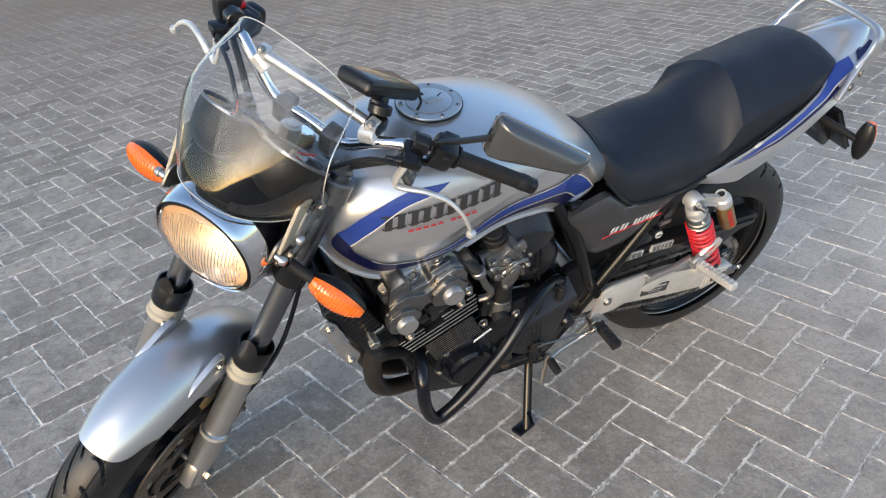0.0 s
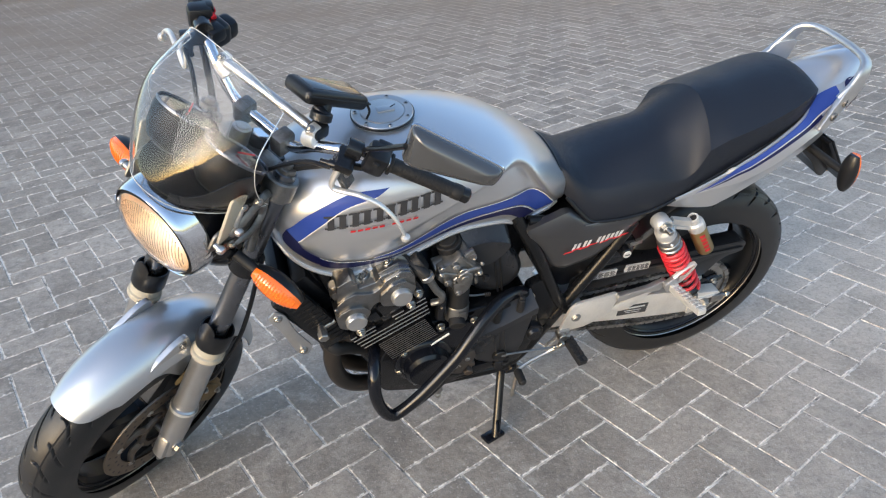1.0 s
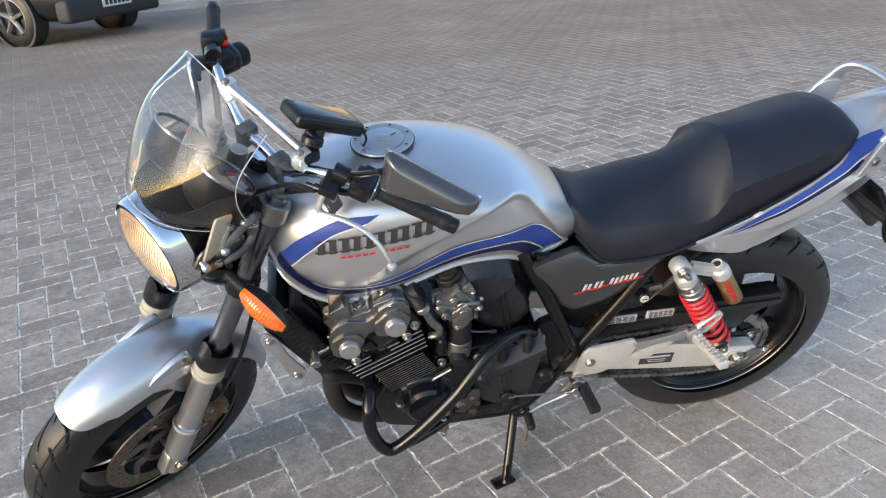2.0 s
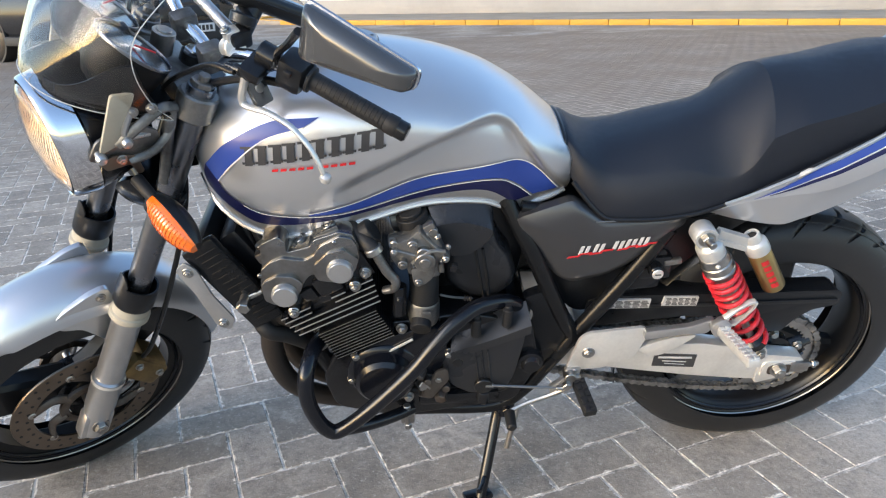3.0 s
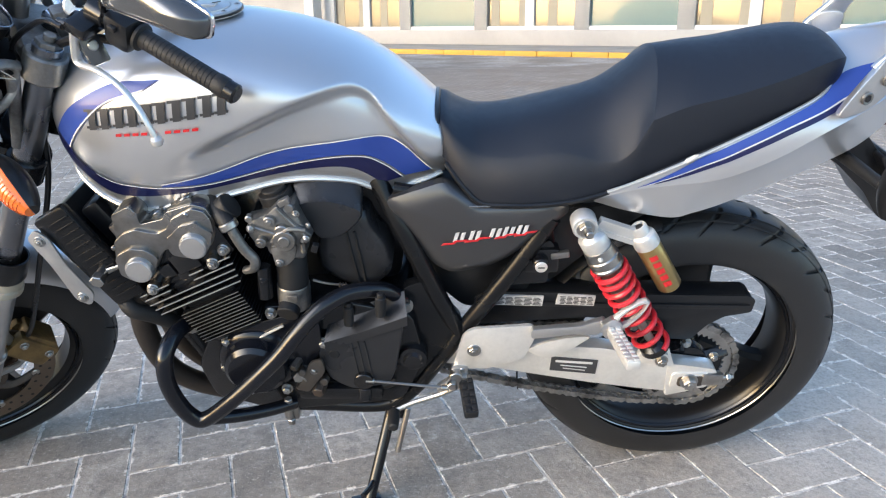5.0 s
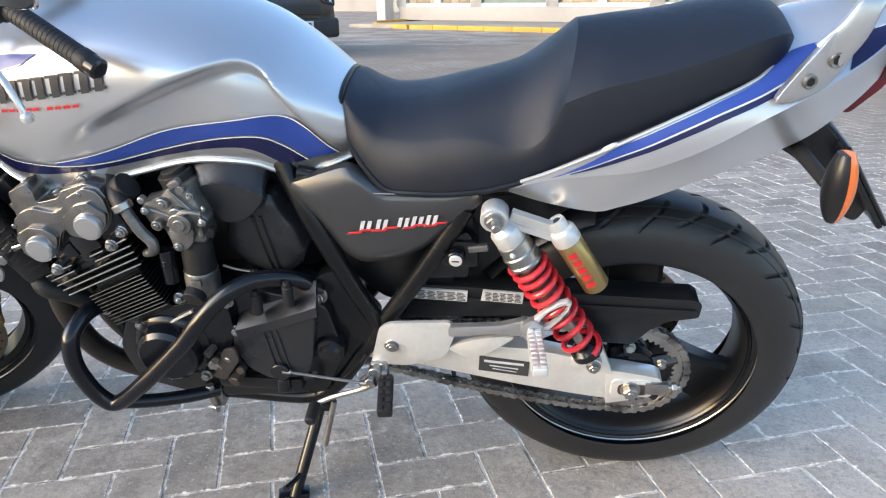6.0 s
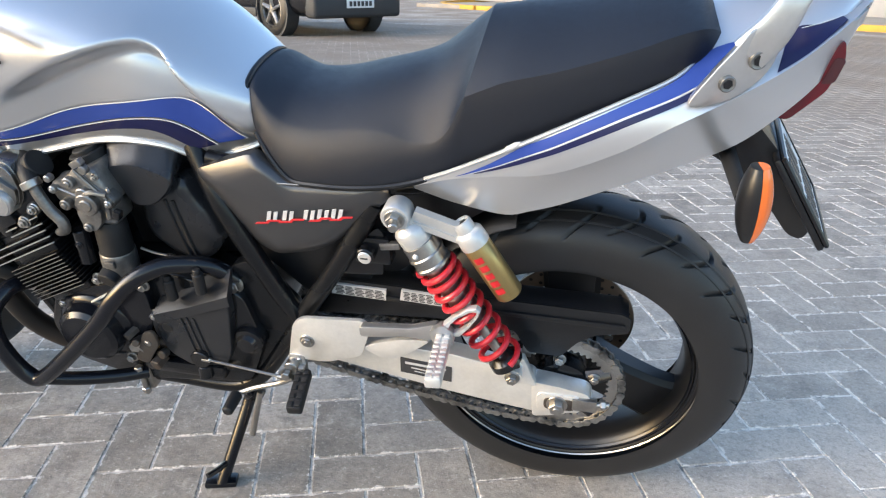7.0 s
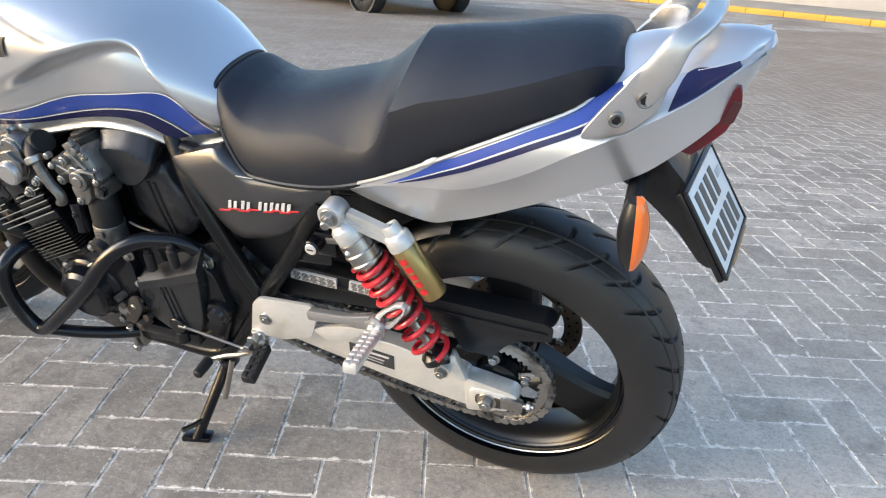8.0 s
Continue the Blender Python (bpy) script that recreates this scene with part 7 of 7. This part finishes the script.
numplate = part("number_plate", moved(box((0, 0, 0.012), (0.186, 0.128, 0.004), 0.0015), pm), PLATE, bike, "white number plate in a black frame")
part("plate_backing", moved(box((0, 0, 0.005), (0.198, 0.142, 0.010), 0.004), pm), PLASTIC, numplate)
edge_ = [(-0.096, -0.067, 0.013), (0.096, -0.067, 0.013), (0.096, 0.067, 0.013), (-0.096, 0.067, 0.013), (-0.096, -0.067, 0.013)]
part("plate_border", moved(tube(edge_, 0.0035, seg=6, n=1), pm), PLASTIC, numplate)
for row_, count_ in ((-0.029, 4), (0.030, 5)):
    for i in range(count_):
        part("plate_bar", moved(box((-0.064 + 0.032 * i, row_, 0.0145), (0.019, 0.044, 0.0012), 0.0), pm), PRINT, numplate)
part("plate_bar", moved(box((0.068, -0.030, 0.0145), (0.026, 0.012, 0.0012), 0.0), pm), STICKER, numplate)
part("plate_reflector", moved(box((0.03, 0.074, 0.006), (0.13, 0.013, 0.012), 0.003), pm), GOLD, numplate, "amber strip under the plate")
tl = part("tail_light", prism(rounded([(1.630, 0.822), (1.650, 0.846), (1.690, 0.900), (1.706, 0.918), (1.712, 0.892), (1.700, 0.852), (1.664, 0.812)], 0.008), -0.058, 0.058, 0.008, 3), REDLENS, bike, "dark red tail light")
part("light_window", prism(rounded([(1.690, 0.862), (1.700, 0.896), (1.7125, 0.894), (1.7060, 0.864)], 0.005), -0.0595, -0.04, 0.003), CLEARLENS, tl)
for s in (-1, 1):
    signal(s, (1.612, s * 0.198, 0.832), (1.616, s * 0.206, 0.700), False, face=(1, s * -0.12, 0), length=0.096, name="rear_signal", stalk=(Vector((1.600, s * 0.05, 0.765)), Vector((1.604, s * 0.190, 0.772))))

# grab rail: a flat cast arch that widens into its feet
arch = [(1.590, 0.1205, 0.918), (1.613, 0.1180, 0.948), (1.630, 0.1090, 0.980), (1.648, 0.0860, 0.992), (1.658, 0.0480, 0.994), (1.661, 0.0, 0.994)]
arch = [(u, -v, w) for u, v, w in arch] + [(u, v, w) for u, v, w in arch[-2::-1]]
arch = spline(arch, 6)
rows = []
for i, p in enumerate(arch):
    d = (arch[min(i + 1, len(arch) - 1)] - arch[max(i - 1, 0)]).normalized()
    across = Vector((1, 0, -0.35))
    across = (across - d * across.dot(d)).normalized()
    thick_ = d.cross(across)
    f = abs(i / (len(arch) - 1) * 2 - 1)
    hw_, ht_ = 0.0135 + 0.0095 * step(0.45, 1.0, f), 0.0075
    rows.append([p + across * (hw_ * math.copysign(abs(math.cos(a)) ** 0.6, math.cos(a))) + thick_ * (ht_ * math.copysign(abs(math.sin(a)) ** 0.6, math.sin(a))) for a in (2 * math.pi * k / 20 for k in range(20))])
rail = part("grab_rail", loft(rows, close=True), FORK, bike, "silver cast grab rail", angle=60)
for s in (-1, 1):
    # the foot leans in with the cowl's shoulder
    lean_in = Matrix(((1, 0, 0, 0), (0.36 * s * -1, 1, 0, s * 0.1265 + 0.36 * s * 1.568), (0, 0, 1, 0), (0, 0, 0, 1)))
    part("rail_foot", moved(prism(smooth_poly([(1.531, 0.866), (1.552, 0.900), (1.574, 0.928), (1.592, 0.950), (1.626, 0.952), (1.622, 0.915), (1.612, 0.893), (1.588, 0.872), (1.556, 0.862)], 4), 0.006, -0.008, 0.003, 3), lean_in), FORK, rail)
    for u, w, r in ((1.568, 0.889, 0.0098), (1.598, 0.914, 0.0108)):
        q = Vector((u, s * (0.1265 - 0.36 * (u - 1.568)), w))
        o = Vector((0.34, s, 0)).normalized()
        part("plug", lathe([(0.004, r), (0.0120, r), (0.0130, r * 0.86), (0.0122, r * 0.72), (0.0114, 0.001)], q, q + o, 24), ALU, rail)
        part("bolt_socket", cyl(q + o * 0.0110, q + o * 0.0126, r * 0.62, seg=6, bevel=0.0004), SATIN, rail)

# ---- street beyond the motorcycle ----
KD, KN = Vector((0.848, -0.530, 0)), Vector((0.530, 0.848, 0))
YELLOW = mat("yellow_kerb_paint", (0.62, 0.33, 0.03), 0.6, grain=0.4, scale=12, wear=0.6, dark=(0.40, 0.24, 0.06), bump=0.2)
CONCRETE = mat("pale_concrete", (0.36, 0.32, 0.27), 0.8, grain=0.4, scale=10, wear=0.5, bump=0.2)
FRAMEW = mat("white_window_frame", (0.55, 0.545, 0.53), 0.45, grain=0.15, scale=8, wear=0.2)
TEAL = mat("teal_panel", (0.055, 0.13, 0.14), 0.3, grain=0.3, scale=3, wear=0.3, dark=(0.04, 0.09, 0.10), coat=0.3)
WINDOW = mat("window_glass", (0.10, 0.10, 0.09), 0.06, 0.0, grain=0.3, scale=2, wear=0.5, dark=(0.22, 0.19, 0.13), coat=0.5)
CURTAIN = mat("cream_curtain", (0.25, 0.232, 0.185), 0.8, grain=0.3, scale=10, wear=0.5, dark=(0.35, 0.30, 0.2))
STUCCO = mat("cream_stucco", (0.37, 0.355, 0.335), 0.85, grain=0.25, scale=6, wear=0.3, bump=0.2)
CARPAINT = mat("black_car_paint", (0.010, 0.011, 0.014), 0.22, 0.0, grain=0.2, scale=20, coat=0.3)
TRIM = mat("car_grey_plastic", (0.035, 0.036, 0.038), 0.6, grain=0.4, scale=40)


KM = Matrix(((KD.x, KN.x, 0, 0), (KD.y, KN.y, 0, 0), (0, 0, 1, 0), (0, 0, 0, 1)))
kerb = new("kerb")
tagged(kerb, "worn yellow painted concrete kerb beside the road", "kerb", kind="structure")
kb = box((0, 0, 0.065), (0.985, 0.16, 0.15), 0.012)
kerb_me = part("kerb_stone", kb, YELLOW, kerb)
kerb_me.matrix_basis = KM @ Matrix.Translation((-14.0, 17.0, 0))
for i in range(1, 34):
    k_ = kerb_me.copy()
    scene.collection.objects.link(k_)
    k_.matrix_basis = KM @ Matrix.Translation((-14.0 + i, 17.0, 0))
for i in range(8):
    a = radians(12 + 11 * i)
    k_ = kerb_me.copy()
    scene.collection.objects.link(k_)
    k_.matrix_basis = KM @ pose(-14.5 - 5.2 * math.sin(a) + 0.5, 17.0 + 5.2 * (1 - math.cos(a)), 0, 0, 0, -math.degrees(a))
pav = part("pavement", moved(box((0.5, 19.85, 0.06), (36.0, 5.5, 0.12), 0.01), KM), CONCRETE, None)
tagged(pav, "pale concrete pavement behind the kerb", "pavement", kind="structure")

shop = part("shop_building", join(moved(box((0.5, 25.1, 4.3), (40.0, 6.0, 7.9), 0.0), KM), moved(box((0.5, 21.9, 0.36), (40.0, 0.44, 0.50), 0.02), KM)), STUCCO, None)
tagged(shop, "low cream shop front with white windows and teal panels", "building")


def bay(s0, s1, fill, name, label):
    """A panel or window between two posts, set back in its white frame."""
    p = part(name, moved(box(((s0 + s1) / 2, 21.98, 2.2), (s1 - s0, 0.05, 3.0), 0.0), KM), fill, shop, label)
    for z in (0.66, 3.72):
        part("rail", moved(box(((s0 + s1) / 2, 21.93, z), (s1 - s0, 0.16, 0.16), 0.01), KM), FRAMEW, p)
    for s in (s0, s1):
        part("post", moved(box((s, 21.92, 2.2), (0.52, 0.18, 3.2), 0.01), KM), FRAMEW, p)
    return p


S = -19.5
kinds = 0
while S < 19:
    if kinds % 2 == 0:
        w_ = bay(S, S + 3.85, WINDOW, "window", "white-framed window with cream curtains")
        part("post", moved(box((S + 1.92, 21.94, 2.2), (0.34, 0.14, 3.0), 0.01), KM), FRAMEW, w_)
        for k in range(3):
            part("curtain", moved(box((S + 0.55 + 1.1 * k, 21.948, 2.2), (0.34, 0.012, 2.9), 0.0), KM), CURTAIN, w_)
        S += 3.85
    else:
        bay(S, S + 3.35, TEAL, "teal_panel", "flat teal wall panel")
        S += 3.35
    kinds += 1
end = part("pillar", moved(box((-19.9, 21.3, 2.2), (0.5, 0.5, 4.2), 0.03), KM), FRAMEW, shop)

# pale building further off, past the corner
far = part("far_building", moved(box((-34, 44, 4.0), (30, 8, 8.2), 0.05), KM), STUCCO, None)
tagged(far, "plain cream building far down the street", "building")
for i in range(6):
    part("window", moved(box((-46 + i * 4.6, 39.96, 4.2), (1.8, 0.12, 2.0), 0.02), KM), WINDOW, far)

# ---- parked car: x ahead, y to its left, origin under the front axle ----
CAR = pose(-3.76, 10.96, GZ, 0, 0, -30.0) @ Matrix.Diagonal((1.1, 1.1, 1.1, 1))
car = new("parked_car")
car.matrix_world = CAR
tagged(car, "black sport utility vehicle parked on the paving", "car")
rows = []
prof = [(0.90, 0.42, 0.72, 0.70), (0.86, 0.32, 0.86, 0.80), (0.60, 0.26, 0.98, 0.88), (0.0, 0.26, 1.06, 0.92), (-0.55, 0.24, 1.12, 0.93), (-1.4, 0.24, 1.16, 0.93), (-2.6, 0.24, 1.16, 0.93), (-3.3, 0.28, 1.14, 0.91), (-3.62, 0.36, 1.08, 0.86)]
for x, lo, hi, hw in prof:
    row = []
    for k in range(24):
        a = 2 * math.pi * k / 24
        c, s = math.cos(a), math.sin(a)
        row.append((x, hw * math.copysign(abs(c) ** 0.45, c), (lo + hi) / 2 + (hi - lo) / 2 * math.copysign(abs(s) ** 0.5, s)))
    rows.append(row)
part("body", loft(rows, close=True), CARPAINT, car, angle=40)
rows = []
for x, lo, hi, hw0, hw1 in ((-0.45, 1.05, 1.12, 0.84, 0.80), (-1.05, 1.05, 1.58, 0.86, 0.66), (-1.6, 1.05, 1.68, 0.87, 0.66), (-2.8, 1.05, 1.66, 0.87, 0.66), (-3.45, 1.05, 1.30, 0.84, 0.74)):
    rows.append([(x, -hw0, lo), (x, -hw1, hi - 0.05), (x, -hw1 + 0.10, hi), (x, hw1 - 0.10, hi), (x, hw1, hi - 0.05), (x, hw0, lo)])
part("cabin", loft(rows, close=True), CARPAINT, car)
for s in (-1, 1):
    part("side_window", loft([[(x, s * (0.872 + 0.012), 1.12), (x2, s * (0.69 + 0.012), 1.56)] for x, x2 in ((-0.75, -1.15), (-1.7, -1.7), (-2.6, -2.6), (-3.2, -3.0))]), WINDOW, car)
    part("headlamp", box((0.80, s * 0.66, 0.80), (0.16, 0.30, 0.14), 0.03), GLASS, car)
    part("sill_trim", box((-1.35, s * 0.90, 0.32), (1.9, 0.10, 0.14), 0.03), TRIM, car)
part("bumper", box((0.82, 0, 0.42), (0.26, 1.66, 0.30), 0.06, seg=3), TRIM, car)
part("grille", box((0.90, 0, 0.70), (0.06, 0.90, 0.16), 0.02), TRIM, car)
part("car_plate", box((0.962, 0.0, 0.47), (0.012, 0.52, 0.12), 0.003), PLATE, car)
for k in range(6):
    part("plate_bar", box((0.970, -0.19 + 0.075 * k, 0.47), (0.004, 0.05, 0.07), 0.0), DECAL_DARK, car)
for x in (0.0, -2.70):
    for s in (-1, 1):
        c = Vector((x, s * 0.80, 0.37))
        wh = part("wheel", lathe([(-0.12, 0.24), (-0.115, 0.33), (-0.09, 0.365), (0.09, 0.365), (0.115, 0.33), (0.12, 0.25), (0.06, 0.24)], c, c + Vector((0, s, 0)), 40), RUBBER, car, "black car tyre on silver alloy rim")
        part("rim", lathe([(0.06, 0.235), (0.118, 0.245), (0.122, 0.235), (0.10, 0.225)], c, c + Vector((0, s, 0)), 40, caps=False), ALU, wh)
        part("hub_disc", lathe([(0.02, 0.235), (0.03, 0.02)], c, c + Vector((0, s, 0)), 30), PLASTIC, wh)
        for k in range(5):
            a = 2 * math.pi * k / 5 + 0.3
            r0, r1 = c + Vector((0.04 * math.cos(a), s * 0.10, 0.04 * math.sin(a))), c + Vector((0.235 * math.cos(a), s * 0.112, 0.235 * math.sin(a)))
            part("rim_spoke", tube([r0, r1], [0.040, 0.030], seg=8, n=1, flat=0.6), ALU, wh)
        part("hub_cap", cyl(c + Vector((0, s * 0.09, 0)), c + Vector((0, s * 0.125, 0)), 0.05), ALU, wh)
        part("arch", lathe([(-0.10, 0.40), (0.125, 0.42), (0.125, 0.385), (-0.10, 0.385)], c, c + Vector((0, s, 0)), 40, caps=False), TRIM, car)

# ---- paving blocks in herringbone ----
PU, PW = Vector((math.cos(PA), math.sin(PA), 0)), Vector((-math.sin(PA), math.cos(PA), 0))
PO = Vector((1.178, -0.378, 0))


def block(L_, W_, gap=0.0042, h=0.0030, b=0.0022):
    x0, x1, y0, y1 = -L_ / 2 + gap / 2, L_ / 2 - gap / 2, -W_ / 2 + gap / 2, W_ / 2 - gap / 2
    rings = [[(x0, y0, -0.02), (x1, y0, -0.02), (x1, y1, -0.02), (x0, y1, -0.02)], [(x0, y0, -h), (x1, y0, -h), (x1, y1, -h), (x0, y1, -h)],
             [(x0 + b, y0 + b, 0), (x1 - b, y0 + b, 0), (x1 - b, y1 - b, 0), (x0 + b, y1 - b, 0)]]
    v = [p for r in rings for p in r]
    f = [(8, 9, 10, 11)]
    for r in (0, 4):
        for i in range(4):
            f.append((r + i, r + (i + 1) % 4, r + 4 + (i + 1) % 4, r + 4 + i))
    return v, f


BV, BF = block(2 * PP, PP)
paver_me = bpy.data.meshes.new("paver")
paver_me.from_pydata(BV, [], BF)
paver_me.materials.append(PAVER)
BUV = [c for f in BF for i in f for c in BV[i][:2]]
paver_me.uv_layers.new().data.foreach_set("uv", BUV)
prng = random.Random(11)
VX, FX = [], []
near_count = 0
for i in range(-160, 161):
    for j in range(-90, 91):
        for kind in (0, 1):
            a, b = (i + 2 * j + 1.0, i - 2 * j + 0.5) if kind == 0 else (i + 2 * j + 0.5, i - 2 * j + 2.0)
            p = PO + PU * (a * PP) + PW * (b * PP)
            if not (-9 < p.x < 10 and -7 < p.y < 14):
                continue
            # pieces settle unevenly
            m = Matrix.Translation((p.x, p.y, GZ + prng.gauss(0.0, 0.0003))) @ Matrix.Rotation(PA + (math.pi / 2 if kind else 0) + prng.gauss(0, 0.006), 4, 'Z') @ Euler((prng.gauss(0, 0.003), prng.gauss(0, 0.0016), 0)).to_matrix().to_4x4()
            if -0.62 < p.x < 2.35 and -0.95 < p.y < 0.98:
                ob = new("paver", paver_me)
                ob.parent = ground
                ob.matrix_basis = m
                near_count += 1
            else:
                o = len(VX)
                VX.extend((m @ Vector(q))[:] for q in BV)
                FX.extend(tuple(o + x for x in f) for f in BF)
rest_me = bpy.data.meshes.new("paver_field")
rest_me.from_pydata(VX, [], FX)
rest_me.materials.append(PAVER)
rest_me.uv_layers.new().data.foreach_set("uv", np.tile(np.array(BUV), len(VX) // len(BV)))
rest = new("paver_field", rest_me)
rest.parent = ground
tagged(rest, "grey paving blocks farther off", kind="stuff")
